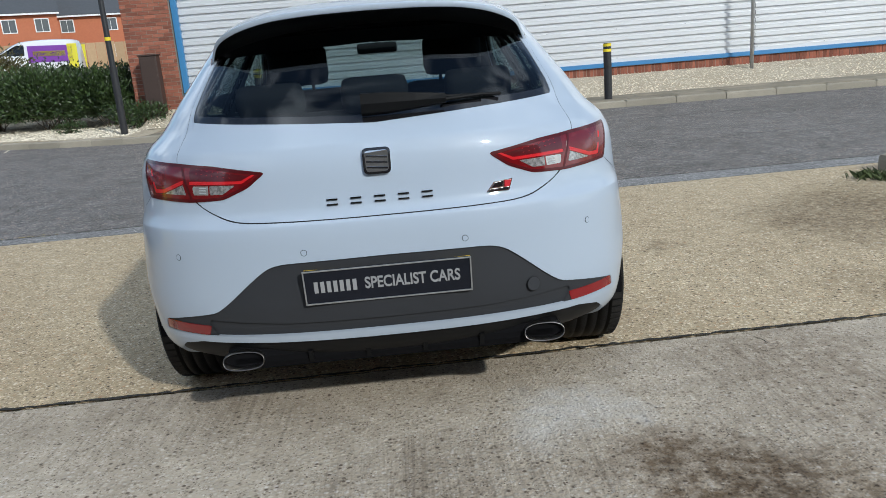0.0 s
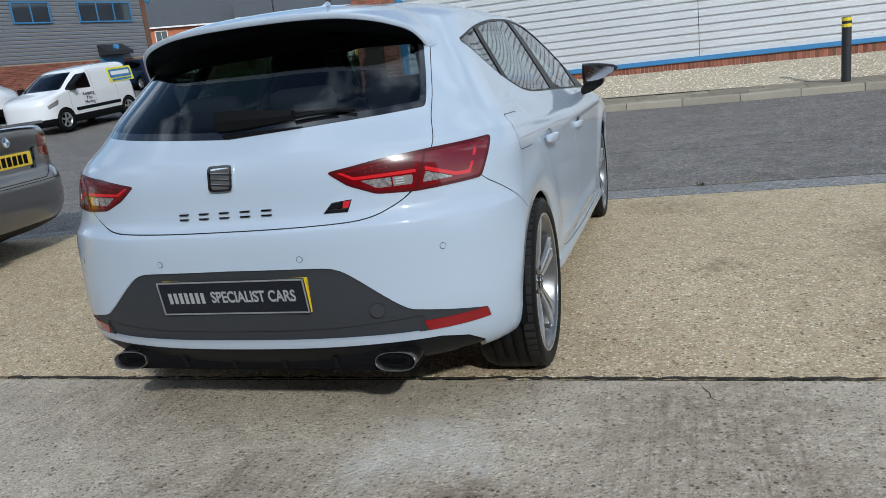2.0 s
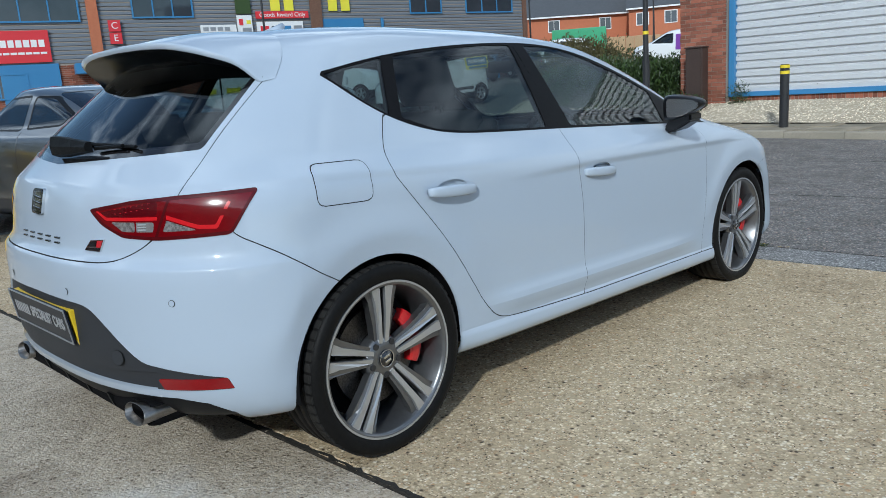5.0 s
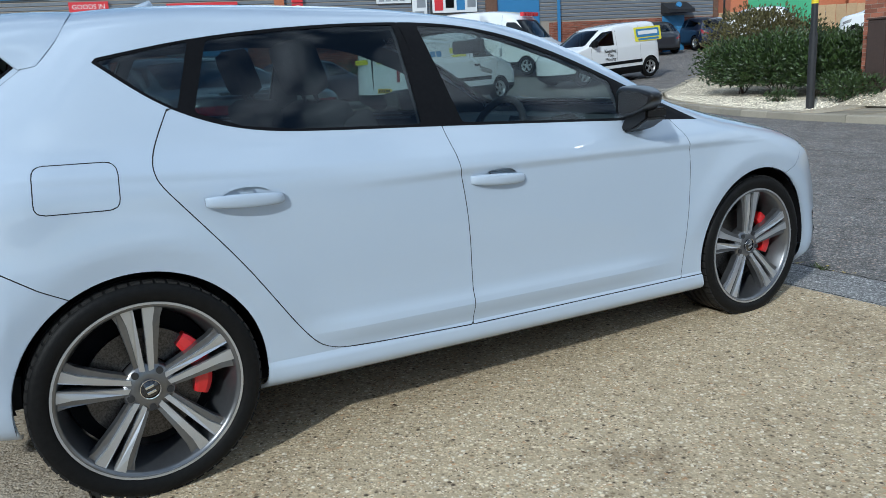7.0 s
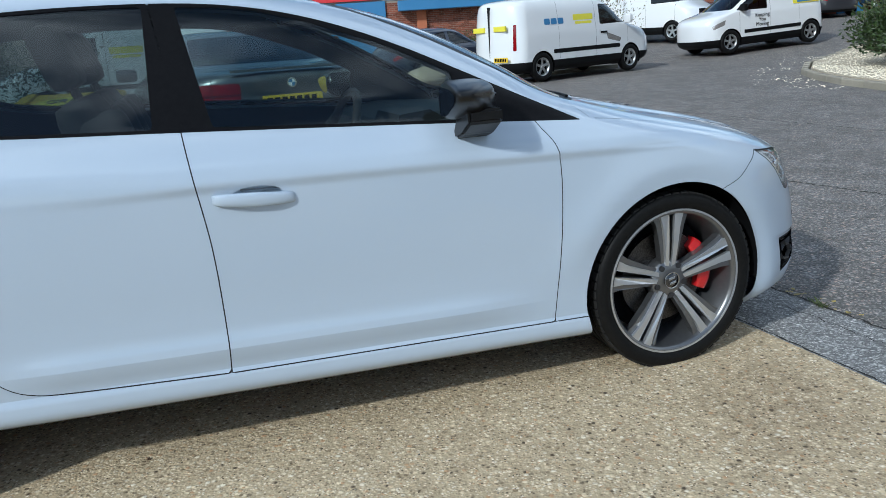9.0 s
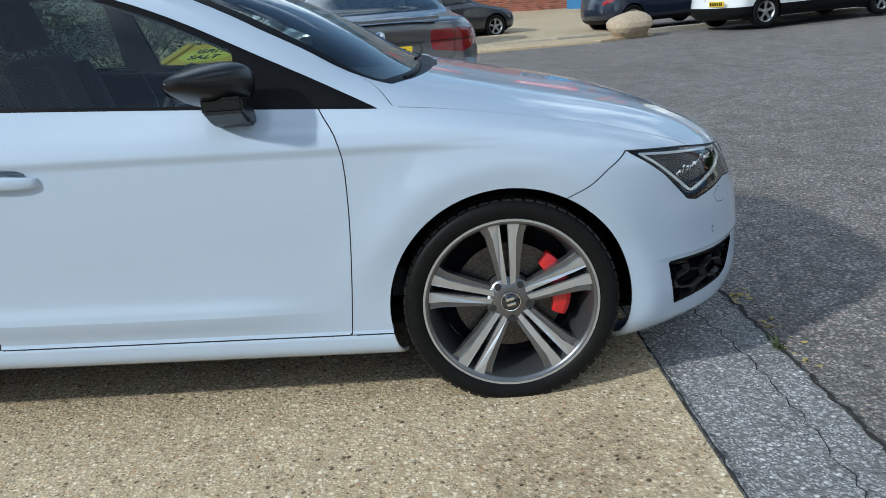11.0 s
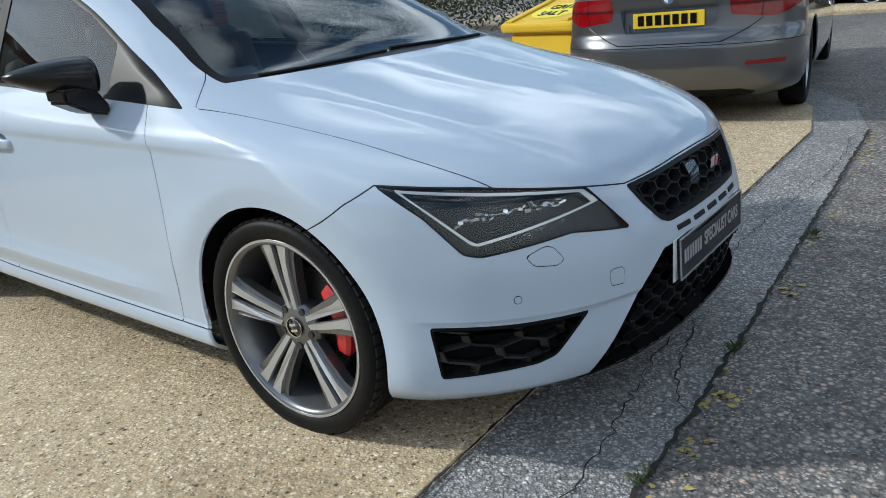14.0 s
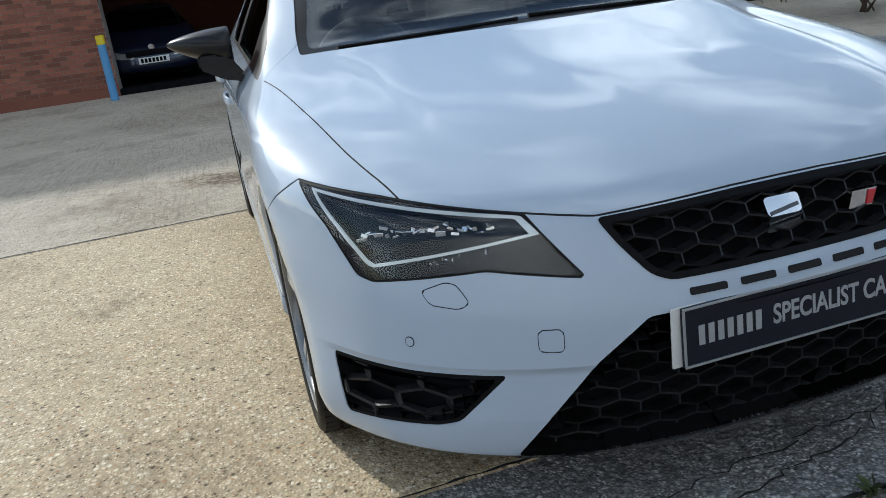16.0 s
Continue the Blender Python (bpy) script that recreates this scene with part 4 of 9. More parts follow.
# tailgate
GATE = [(-0.5, 0.743), (0.42, 0.742), (0.573, 0.748), (0.682, 0.775), (0.772, 0.812), (0.892, 0.933), (0.985, 1.04), (1.096, 1.158), (1.205, 1.262), (1.27, 1.33), (1.20, 1.40), (-0.5, 1.40)]
BACK = rounded([(-0.5, 1.018), (0.15, 1.018), (0.31, 1.026), (0.554, 1.037), (0.965, 1.052), (1.075, 1.165), (1.165, 1.262), (1.10, 1.34), (-0.5, 1.36)], 0.02)
gate, gap_g, rest = skin.panel(rest, region("az", softened(GATE), lambda c: c[:, 1] < 0.70))
back, gate = skin.cut(gate, region("az", BACK))
bg, bb = skin.cut(back, region("az", BACK), -0.022)
tailgate = skin.emit("tailgate", gate, PAINT, car, skirt=0.012)
skin.emit("back_glass", bg, TINT_BACK, tailgate, "dark tinted back window", push=-0.003).visible_shadow = False
skin.emit("back_glass_border", bb, GLOSS_BLACK, tailgate, "black window border", push=-0.003, skirt=0.01)

# front lamps, bumper, grilles
HEAD = rounded([(1.37, 0.736), (1.045, 0.713), (0.645, 0.672), (0.487, 0.555), (0.728, 0.580), (0.925, 0.566), (1.055, 0.557), (1.112, 0.567), (1.226, 0.656)], 0.012)
front_ = lambda c: c[:, 1] > 3.3
hl, gap_h, rest = skin.panel(rest, region("bz", HEAD, front_), 0.0014)
hl_c, hl_rim = skin.cut(hl, region("bz", HEAD, front_), -0.003)
GUIDE_O, GUIDE_I = [(1.310, 0.727), (0.655, 0.671), (0.600, 0.637), (1.060, 0.583), (1.085, 0.590)], [(1.293, 0.7215), (0.666, 0.6672), (0.626, 0.6383), (1.059, 0.5895), (1.081, 0.596)]
tray_o, hl_tray = skin.cut(hl_c, region("bz", GUIDE_O, front_))
tray_i, guide = skin.cut(tray_o, region("bz", GUIDE_I, front_))
for s in (1, -1):
    lamp = skin.emit("headlamp", hl_rim, SATIN_BLACK, car, "black LED headlamp with a white light guide", (s,), skirt=0.05)
    skin.emit("lamp_tray", hl_tray, LAMP_IN, lamp, "dark lamp housing", (s,), push=-0.022)
    skin.emit("lamp_reflector", tray_i, LAMP_IN, lamp, "dark reflector bowl", (s,), push=-0.040)
    skin.emit("light_guide", guide, DRL, lamp, "white angular light guide", (s,), push=-0.005, skirt=0.006)
    skin.emit("lamp_cover", hl_c, LENS, lamp, "clear lamp cover", (s,), push=-0.001).visible_shadow = False
    g_ = random.Random(11)
    for i in range(46):
        # small chrome facets: a row across the bowl and a short row under the light guide
        t = i / 29 if i < 30 else (i - 30) / 15
        b_, z_ = (1.10 - 0.38 * t, 0.632 + 0.020 * t + g_.gauss(0, 0.0045)) if i < 30 else (0.88 - 0.17 * t, 0.588 + 0.018 * t + g_.gauss(0, 0.004))
        y0 = 3.9
        for _ in range(12):
            x0 = b_ - 4.3 + y0
            y0 = 0.5 * y0 + 0.5 * front_y(x0, z_)
        bm = bmesh.new()
        a_, c_ = g_.uniform(0.004, 0.010), g_.uniform(0.002, 0.0055)
        box(bm, (-a_, -0.002, -c_), (a_, 0.002, c_), 0.001, pose(s * (x0 - 0.010), y0 - 0.026, z_, g_.uniform(-40, 25), g_.uniform(-25, 25), -s * (45 + g_.uniform(-35, 35))))
        part("lens_facet", bm, M_CHROME, lamp, "small chrome lamp facet")
BUMP_F = [(-0.5, 0.0), (-0.5, 0.669), (0.19, 0.664), (0.48, 0.654), (0.645, 0.672), (1.045, 0.713), (1.37, 0.737), (1.48, 0.697), (1.64, 0.615), (1.75, 0.0)]
GRILLE = rounded([(-0.5, 0.661), (0.18, 0.659), (0.478, 0.650), (0.42, 0.600), (0.345, 0.545), (0.30, 0.530), (-0.5, 0.530)], 0.015)
INTAKE = [(-0.5, 0.478), (0.20, 0.478), (0.345, 0.474), (0.46, 0.402), (0.705, 0.190), (0.60, 0.196), (0.33, 0.212), (-0.5, 0.216)]
LIP = [(-0.5, 0.0), (-0.5, 0.216), (0.33, 0.212), (0.60, 0.196), (0.72, 0.186), (0.74, 0.0)]
FOG = rounded([(1.249, 0.393), (0.958, 0.386), (0.68, 0.384), (0.821, 0.287), (0.887, 0.274), (1.224, 0.254)], 0.012)
bump_f, gap_f, rest = skin.panel(rest, region("bz", BUMP_F, front_))
gri, bump_f = skin.cut(bump_f, region("bz", GRILLE, front_))
gri_c, gri_rim = skin.cut(gri, region("bz", GRILLE, front_), -0.012)
ink, bump_f = skin.cut(bump_f, region("bz", INTAKE, front_))
lip, bump_f = skin.cut(bump_f, region("bz", LIP, front_))
fog, bump_f = skin.cut(bump_f, region("bz", FOG, front_))
fog_c, fog_rim = skin.cut(fog, region("bz", FOG, front_), -0.010)
washer, gap_w, bump_f = skin.panel(bump_f, region("bz", rounded([(0.905, 0.545), (0.835, 0.562), (0.805, 0.558), (0.766, 0.524), (0.795, 0.513), (0.877, 0.520)], 0.012), front_), 0.001)
tow, gap_t, bump_f = skin.panel(bump_f, region("bz", rounded([(0.600, 0.471), (0.538, 0.470), (0.537, 0.427), (0.598, 0.430)], 0.012), front_), 0.001)
bumper_f = skin.emit("front_bumper", bump_f, PAINT, car, skirt=0.014)
skin.emit("grille_frame", gri_rim, SATIN_BLACK, bumper_f, "gloss black grille frame", push=0.002, skirt=0.05)
# near-black sheets stand for the shade inside the grille and intakes
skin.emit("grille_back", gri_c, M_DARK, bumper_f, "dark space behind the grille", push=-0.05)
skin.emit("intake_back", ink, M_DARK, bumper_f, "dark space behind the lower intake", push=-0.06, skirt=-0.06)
skin.emit("front_lip", lip, GLOSS_BLACK, bumper_f, "gloss black front lip", push=0.004, skirt=0.03)
for s in (1, -1):
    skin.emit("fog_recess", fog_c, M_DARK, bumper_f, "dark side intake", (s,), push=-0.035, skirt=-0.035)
    skin.emit("fog_frame", fog_rim, M_PLASTIC, bumper_f, "black side intake frame", (s,), push=-0.003, skirt=0.02)
    skin.emit("washer_cap", washer, PAINT, bumper_f, "", (s,))
skin.emit("tow_cap", tow, PAINT, bumper_f, "", (1,))
skin.emit("tow_cap", tow + gap_t, PAINT, bumper_f, "", (-1,))
for s in (1, -1):
    skin.emit("cap_gap", gap_w, GAP, bumper_f, "", (s,), push=-0.001)
skin.emit("cap_gap", gap_t, GAP, bumper_f, "", (1,), push=-0.001)

# bonnet
HOOD = [(-0.5, 5.0), (0.50, 5.0), (0.66, 4.05), (0.690, 3.945), (0.712, 3.877), (0.736, 3.77), (0.757, 3.60), (0.773, 3.47), (0.794, 3.28), (0.823, 3.115), (0.725, 3.055), (0.68, 3.0), (0.3, 3.0), (0, 3.0), (-0.5, 3.0)]
hood, gap_b, rest = skin.panel(rest, region("xy", softened(HOOD), lambda c: (c[:, 2] > 0.6) & (c[:, 1] > 2.95)))
skin.emit("bonnet", hood, PAINT, car, skirt=0.012)

# doors, filler flap
DOOR_R = [(0.955, 1.105), (0.911, 1.034), (0.880, 0.975), (0.873, 0.940), (0.886, 0.9), (0.957, 0.811), (1.085, 0.647), (1.191, 0.484), (1.252, 0.395), (1.295, 0.345), (1.345, 0.318), (1.42, 0.306), (1.878, 0.282), (1.882, 0.40), (1.876, 0.64), (1.862, 0.76), (1.849, 0.849), (1.835, 0.98), (1.83, 1.10)]
DOOR_F = [(1.878, 0.282), (2.90, 0.2518), (2.934, 0.2508), (2.936, 0.27), (2.955, 0.45), (2.968, 0.64), (2.966, 0.832), (2.905, 0.915), (2.88, 0.99), (1.83, 1.10), (1.835, 0.98), (1.849, 0.849), (1.862, 0.76), (1.876, 0.64), (1.882, 0.40)]
FLAP = rounded([(0.576, 0.985), (0.785, 0.978), (0.773, 0.852), (0.562, 0.861)], 0.03)
flank = lambda c: c[:, 0] > 0.5
door_r, gap_1, rest = skin.panel(rest, region("yz", softened(DOOR_R), flank))
door_f, gap_2, rest = skin.panel(rest, region("yz", softened(DOOR_F), flank))
def pocket(faces, y, z):
    return skin.cut(faces, lambda c: np.where(c[:, 0] > 0.5, (np.hypot((c[:, 1] - y) / 0.072, (c[:, 2] - z - 0.010) / 0.026) - 1) * 0.026, 1.0))


pock_r, door_r = pocket(door_r, 1.118, 0.834)
pock_f, door_f = pocket(door_f, 2.012, 0.789)
# the seam that carries the door's lower edge forward to the wheel arch
gap_s, rest = skin.band(rest, lambda c: np.where((c[:, 0] > 0.5) & (c[:, 1] > 2.93) & (c[:, 1] < 3.2), c[:, 2] - 0.2508 + 0.029 * (c[:, 1] - 2.934), 1.0), 0.0018)
flap, gap_3, rest_r = skin.panel(rest, region("yz", FLAP, flank), 0.0015)
for s in (1, -1):
    dr = skin.emit("rear_door", door_r, PAINT, car, "", (s,), skirt=0.012)
    df = skin.emit("front_door", door_f, PAINT, car, "", (s,), skirt=0.012)
    for d_, (y0, y1, z0, z1) in ((dr, (0.995, 1.225, 0.842, 0.828)), (df, (1.89, 2.118, 0.797, 0.782))):
        bm = bmesh.new()
        n = 20
        rings = []
        for i in range(n + 1):
            t = i / n
            c = Vector((0.890 + 0.021 * math.sin(math.pi * t) ** 0.45, y0 + (y1 - y0) * t, z0 + (z1 - z0) * t))
            h = 0.0195 * (0.66 + 0.38 * math.sin(math.pi * t) ** 0.5)
            rings.append([bm.verts.new((s * (c.x + 0.008 * math.copysign(abs(math.cos(a)) ** 0.7, math.cos(a))), c.y, c.z + h * math.sin(a))) for a in np.linspace(0, 2 * math.pi, 12, endpoint=False)])
        for a, b in zip(rings, rings[1:]):
            for k in range(12):
                bm.faces.new((a[k], a[(k + 1) % 12], b[(k + 1) % 12], b[k]))
        bm.faces.new(rings[0]), bm.faces.new(rings[-1])
        bmesh.ops.recalc_face_normals(bm, faces=bm.faces)
        hd = part("door_handle", bm, PAINT, d_, smooth=True)
        skin.emit("handle_recess", pock_r if d_ is dr else pock_f, PAINT, hd, "", (s,), push=-0.010, skirt=-0.010)
skin.emit("filler_flap", flap, PAINT, car, "", (1,))
skin.emit("flap_gap", gap_3, GAP, car, "", (1,), push=-0.001)
body = skin.emit("body_shell", rest_r, PAINT, car, "pearl white body shell", (1,), skirt=0.012)
skin.emit("body_shell", rest, PAINT, car, "pearl white body shell", (-1,), skirt=0.012)
for gap_ in (gap_s, gap_r, gap_g, gap_h, gap_f, gap_b, gap_1, gap_2):
    for piece in islands(gap_):
        for s in (1, -1):
            skin.emit("panel_gap", piece, GAP, car, "", (s,), push=-0.0012)
# cabin lining inside the shell
lin = [f for f in rest + gate + dlo if np.mean([skin.c[i][2] for i in f]) > 0.80 and np.mean([skin.c[i][1] for i in f]) < 3.1]
skin.emit("cabin_lining", lin, LINING, car, "dark cabin lining", push=-0.028, flip=True)
low = [f for f in door_r + door_f + bump_r + gate if np.mean([skin.c[i][2] for i in f]) > 0.3]
skin.emit("door_cards", low, CABIN, car, "dark door cards", push=-0.05, flip=True)


def honeycomb(view_poly, x0, x1, z0, z1, cw, ch, back, th, name, parent, label, s_only=None):
    """Hexagonal bars that follow the nose, inside an outline."""
    inside = poly_dist(view_poly)
    bm = bmesh.new()
    seen = set()
    rows = int((z1 - z0) / (ch * 0.75)) + 2
    cols = int((x1 - x0) / cw) + 2
    for r in range(rows):
        for c in range(cols):
            cx, cz = x0 + (c + 0.5 * (r % 2)) * cw, z0 + r * ch * 0.75
            pts = [(cx + px * cw / 2, cz + pz * ch / 2) for px, pz in ((1, 0.5), (0, 1), (-1, 0.5), (-1, -0.5), (0, -1), (1, -0.5))]
            for a, b in zip(pts, pts[1:] + pts[:1]):
                key = (round(a[0] + b[0], 3), round(a[1] + b[1], 3))
                m_ = ((a[0] + b[0]) / 2, (a[1] + b[1]) / 2)
                ym = front_y(m_[0], m_[1])
                if key in seen or inside(np.array([[abs(m_[0]) + 4.3 - ym, m_[1]]]))[0] > -0.004:
                    continue
                seen.add(key)
                pa, pb = (Vector((p[0], front_y(p[0], p[1]) - back, p[1])) for p in (a, b))
                t = (pb - pa).normalized()
                up = t.cross(Vector((0, 1, 0))).normalized() * th
                dp = Vector((0, -0.022, 0))
                q = [bm.verts.new(v) for v in (pa - up * 0.5, pb - up * 0.5, pb + up * 0.5, pa + up * 0.5, pa - up + dp, pb - up + dp, pb + up + dp, pa + up + dp)]
                for f in ((0, 1, 2, 3), (0, 4, 5, 1), (2, 6, 7, 3)):
                    bm.faces.new([q[k] for k in f])
    bmesh.ops.recalc_face_normals(bm, faces=bm.faces)
    part(name, bm, MESH_BLACK, parent, label)


honeycomb(GRILLE, -0.46, 0.46, 0.525, 0.665, 0.076, 0.040, 0.020, 0.0035, "honeycomb_mesh", bumper_f, "black honeycomb grille mesh")
honeycomb(INTAKE, -0.66, 0.66, 0.19, 0.48, 0.076, 0.042, 0.030, 0.0035, "honeycomb_mesh", bumper_f, "black honeycomb intake mesh")
for s in (1, -1):
    honeycomb(FOG, 0.36 if s > 0 else -0.86, 0.86 if s > 0 else -0.36, 0.24, 0.40, 0.085, 0.052, 0.016, 0.006, "honeycomb_mesh", bumper_f, "black honeycomb side mesh")


# ---- the car: wheels ----
def lathe(bm, prof, segs=64, close=False):
    """Turns a profile of (radius, x) round the x axis."""
    rings = [[bm.verts.new((x, r * math.sin(a), r * math.cos(a))) for a in np.linspace(0, 2 * math.pi, segs, endpoint=False)] for r, x in prof]
    pairs = list(zip(rings, rings[1:])) + ([(rings[-1], rings[0])] if close else [])
    for a, b in pairs:
        for i in range(segs):
            bm.faces.new((a[i], a[(i + 1) % segs], b[(i + 1) % segs], b[i]))
    bmesh.ops.recalc_face_normals(bm, faces=bm.faces)


def plate_solid(bm, outline_, x_of, thick, turn):
    """A flat piece facing +x: an outline in (across, up), turned about the axle, its face at x_of(radius)."""
    f, b = [], []
    for u, r in outline_:
        p = Vector((x_of(math.hypot(u, r)), u, r))
        q = Matrix.Rotation(turn, 3, "X") @ p
        f.append(bm.verts.new(q))
        b.append(bm.verts.new(q - Vector((thick, 0, 0))))
    n = len(f)
    fs = [bm.faces.new(f), bm.faces.new(b[::-1])] + [bm.faces.new((f[i], b[i], b[(i + 1) % n], f[(i + 1) % n])) for i in range(n)]
    bmesh.ops.recalc_face_normals(bm, faces=fs)


def dish(r):
    """How far the spokes' faces stand out along the radius."""
    return 0.082 + 0.020 * min(1.0, max(0.0, (r - 0.06) / 0.16)) ** 0.7


def car_wheel(at, side, caliper_at, spin=0.0):
    """Wheel with its axle along x; the outer face looks to +x, and to -x on the other flank."""
    bm = bmesh.new()
    lathe(bm, [(0.264, 0.098), (0.267, 0.106), (0.261, 0.111), (0.251, 0.109), (0.245, 0.098), (0.232, 0.060), (0.222, 0.02), (0.215, -0.06), (0.222, -0.10), (0.25, -0.115)], 72)
    wheel = part("wheel", bm, RIM_GREY, car, "grey and machined ten-spoke alloy wheel", smooth=True)
    wheel.matrix_world = pose(*at) @ Matrix.Diagonal((side, 1, 1, 1))
    bm = bmesh.new()
    lathe(bm, [(0.2575, 0.109), (0.2635, 0.1095), (0.264, 0.1125), (0.2575, 0.1125)], 72, True)
    part("rim_edge", bm, MACHINED, wheel, "bright machined rim edge", smooth=False)
    bm = bmesh.new()
    prof = [(0.258, 0.100), (0.268, 0.112), (0.284, 0.1185), (0.300, 0.1185), (0.312, 0.114), (0.3185, 0.104), (0.3215, 0.085)]
    for g in (0.060, 0.020, -0.020, -0.060):
        prof += [(0.322, g + 0.005), (0.315, g + 0.004), (0.315, g - 0.004), (0.322, g - 0.005)]
    prof += [(0.321, -0.08), (0.310, -0.11), (0.28, -0.118), (0.25, -0.10)]
    lathe(bm, prof, 96)
    part("tyre", bm, M_TYRE, wheel, "black low-profile tyre", smooth=True)
    # shoulder blocks of the tread
    bm = bmesh.new()
    for i in range(60):
        a = 2 * math.pi * i / 60
        box(bm, (0.070, -0.0125, 0.3110), (0.1065, 0.0125, 0.3222), 0.0, Matrix.Rotation(a, 4, "X"))
    part("tread_shoulder", bm, M_TREAD, wheel)
    for k in range(5):
        t = spin + 2 * math.pi * k / 5
        for m in (1, -1):
            bm = bmesh.new()
            arm = [(m * 0.005, 0.052), (m * 0.020, 0.056), (m * 0.026, 0.12), (m * 0.034, 0.20), (m * 0.046, 0.243), (m * 0.048, 0.255), (m * 0.016, 0.2595), (m * 0.0115, 0.243), (m * 0.009, 0.15)]
            plate_solid(bm, arm, dish, 0.012, t)
            spoke = part("spoke", bm, MACHINED, wheel, "machined alloy spoke face")
            bm = bmesh.new()
            arm = [(m * 0.003, 0.045), (m * 0.030, 0.050), (m * 0.042, 0.13), (m * 0.058, 0.21), (m * 0.074, 0.244), (m * 0.060, 0.2535), (m * 0.013, 0.2535), (m * 0.008, 0.15)]
            plate_solid(bm, arm, lambda r: dish(r) - 0.010, 0.030, t)
            part("spoke_side", bm, RIM_GREY, spoke, "grey spoke flank")
        bm = bmesh.new()
        a = t + math.pi / 5
        p = Vector((0.0, 0.058 * math.sin(-a), 0.058 * math.cos(a)))
        cyl(bm, 0.0125, (0.055, p.y, p.z), (0.083, p.y, p.z), 10, 0.0105)
        part("wheel_bolt", bm, M_BLACK, wheel, "dark wheel bolt", smooth=False)
    bm = bmesh.new()
    lathe(bm, [(0.0, 0.080), (0.040, 0.082), (0.070, 0.076), (0.078, 0.060), (0.075, 0.02)], 40)
    part("hub", bm, RIM_GREY, wheel, smooth=True)
    bm = bmesh.new()
    lathe(bm, [(0.0, 0.0905), (0.027, 0.0895), (0.0285, 0.086), (0.0285, 0.08)], 32)
    cap = part("hub_cap", bm, GLOSS_BLACK, wheel, "black hub cap with a bright mark", smooth=True)
    bm = bmesh.new()
    lathe(bm, [(0.0275, 0.0900), (0.0295, 0.0905), (0.030, 0.088)], 32)
    for dz in (0.0085, -0.0085):
        box(bm, (0.0895, -0.013, dz - 0.004), (0.0925, 0.013, dz + 0.004), 0.001, Matrix.Rotation(0.25, 4, "X"))
    part("cap_mark", bm, M_CHROME, cap, "bright cap ring and mark")
    bm = bmesh.new()
    lathe(bm, [(0.08, 0.028), (0.168, 0.028), (0.170, 0.016), (0.08, 0.016)], 48)
    part("brake_disc", bm, DISC, wheel, "steel brake disc", smooth=False)
    bm = bmesh.new()
    secs = []
    for i in range(15):
        a, k = caliper_at + (i - 7) * 0.088, 1 - 0.25 * abs(i / 7 - 1) ** 3
        secs.append([bm.verts.new(Matrix.Rotation(a, 3, "X") @ Vector((0.037 + dx * k, 0, 0.157 + dr * k))) for dx, dr in ((-0.025, -0.026), (0.022, -0.026), (0.027, -0.015), (0.027, 0.015), (0.020, 0.029), (-0.025, 0.029))])
    for a, b in zip(secs, secs[1:]):
        for k in range(6):
            bm.faces.new((a[k], a[(k + 1) % 6], b[(k + 1) % 6], b[k]))
    bm.faces.new(secs[0]), bm.faces.new(secs[-1])
    bmesh.ops.recalc_face_normals(bm, faces=bm.faces)
    part("brake_caliper", bm, BRAKE_RED, wheel, "red brake caliper")
    bm = bmesh.new()
    cyl(bm, 0.215, (-0.02, 0, 0), (-0.03, 0, 0), 40)
    part("dust_shield", bm, M_DARK, wheel, "dark back plate")
    return wheel


for s in (1, -1):
    car_wheel((s * 0.770, HUB_R[0], HUB_R[1]), s, radians(-77), 0.02)
    car_wheel((s * 0.764, HUB_F[0], AXLE_F), s, radians(-77), 0.05)
    for hub in (HUB_R, HUB_F):
        # dark liner of the wheel arch
        bm = bmesh.new()
        n = 28
        ra = ARCH[hub[0]] + 0.002
        a = [(hub[0] + ra * math.cos(t), hub[1] + ra * math.sin(t)) for t in np.linspace(-0.12, math.pi + 0.12, n)]
        p = [bm.verts.new((s * 0.865, y, z)) for y, z in a]
        q = [bm.verts.new((s * 0.56, y, z)) for y, z in a]
        for i in range(n - 1):
            bm.faces.new((p[i], p[i + 1], q[i + 1], q[i]))
        bm.faces.new(q)
        part("arch_liner", bm, M_DARK, car, "dark wheel arch liner")
bm = bmesh.new()
box(bm, (-0.70, 0.50, 0.20), (0.70, 3.90, 0.27), 0.01)
part("underbody", bm, M_DARK, car, "dark underbody panel")
bm = bmesh.new()
box(bm, (-0.56, 0.10, 0.24), (0.56, 0.60, 0.32), 0.03)
part("rear_silencer", bm, M_DARK, car, "dark silencer box")

# ---- roof spoiler ----
def roof_z(x, y):
    """The height of the shell's back slope over a place in plan."""
    lo, hi = 1.05, 1.46
    for _ in range(30):
        m = (lo + hi) / 2
        lo, hi = (m, hi) if back_y(x, m) < y else (lo, m)
    return lo


EDGE = [(0.0, 0.395, 1.388), (0.15, 0.398, 1.386), (0.30, 0.412, 1.378), (0.40, 0.435, 1.362), (0.47, 0.468, 1.342), (0.53, 0.525, 1.312), (0.575, 0.600, roof_z(0.575, 0.600) + 0.004)]
ROOF = [(x, y, roof_z(x, y) + 0.0025) for x, y in ((0.0, 0.80), (0.15, 0.80), (0.30, 0.79), (0.40, 0.775), (0.48, 0.75), (0.545, 0.71), (0.592, 0.645))]


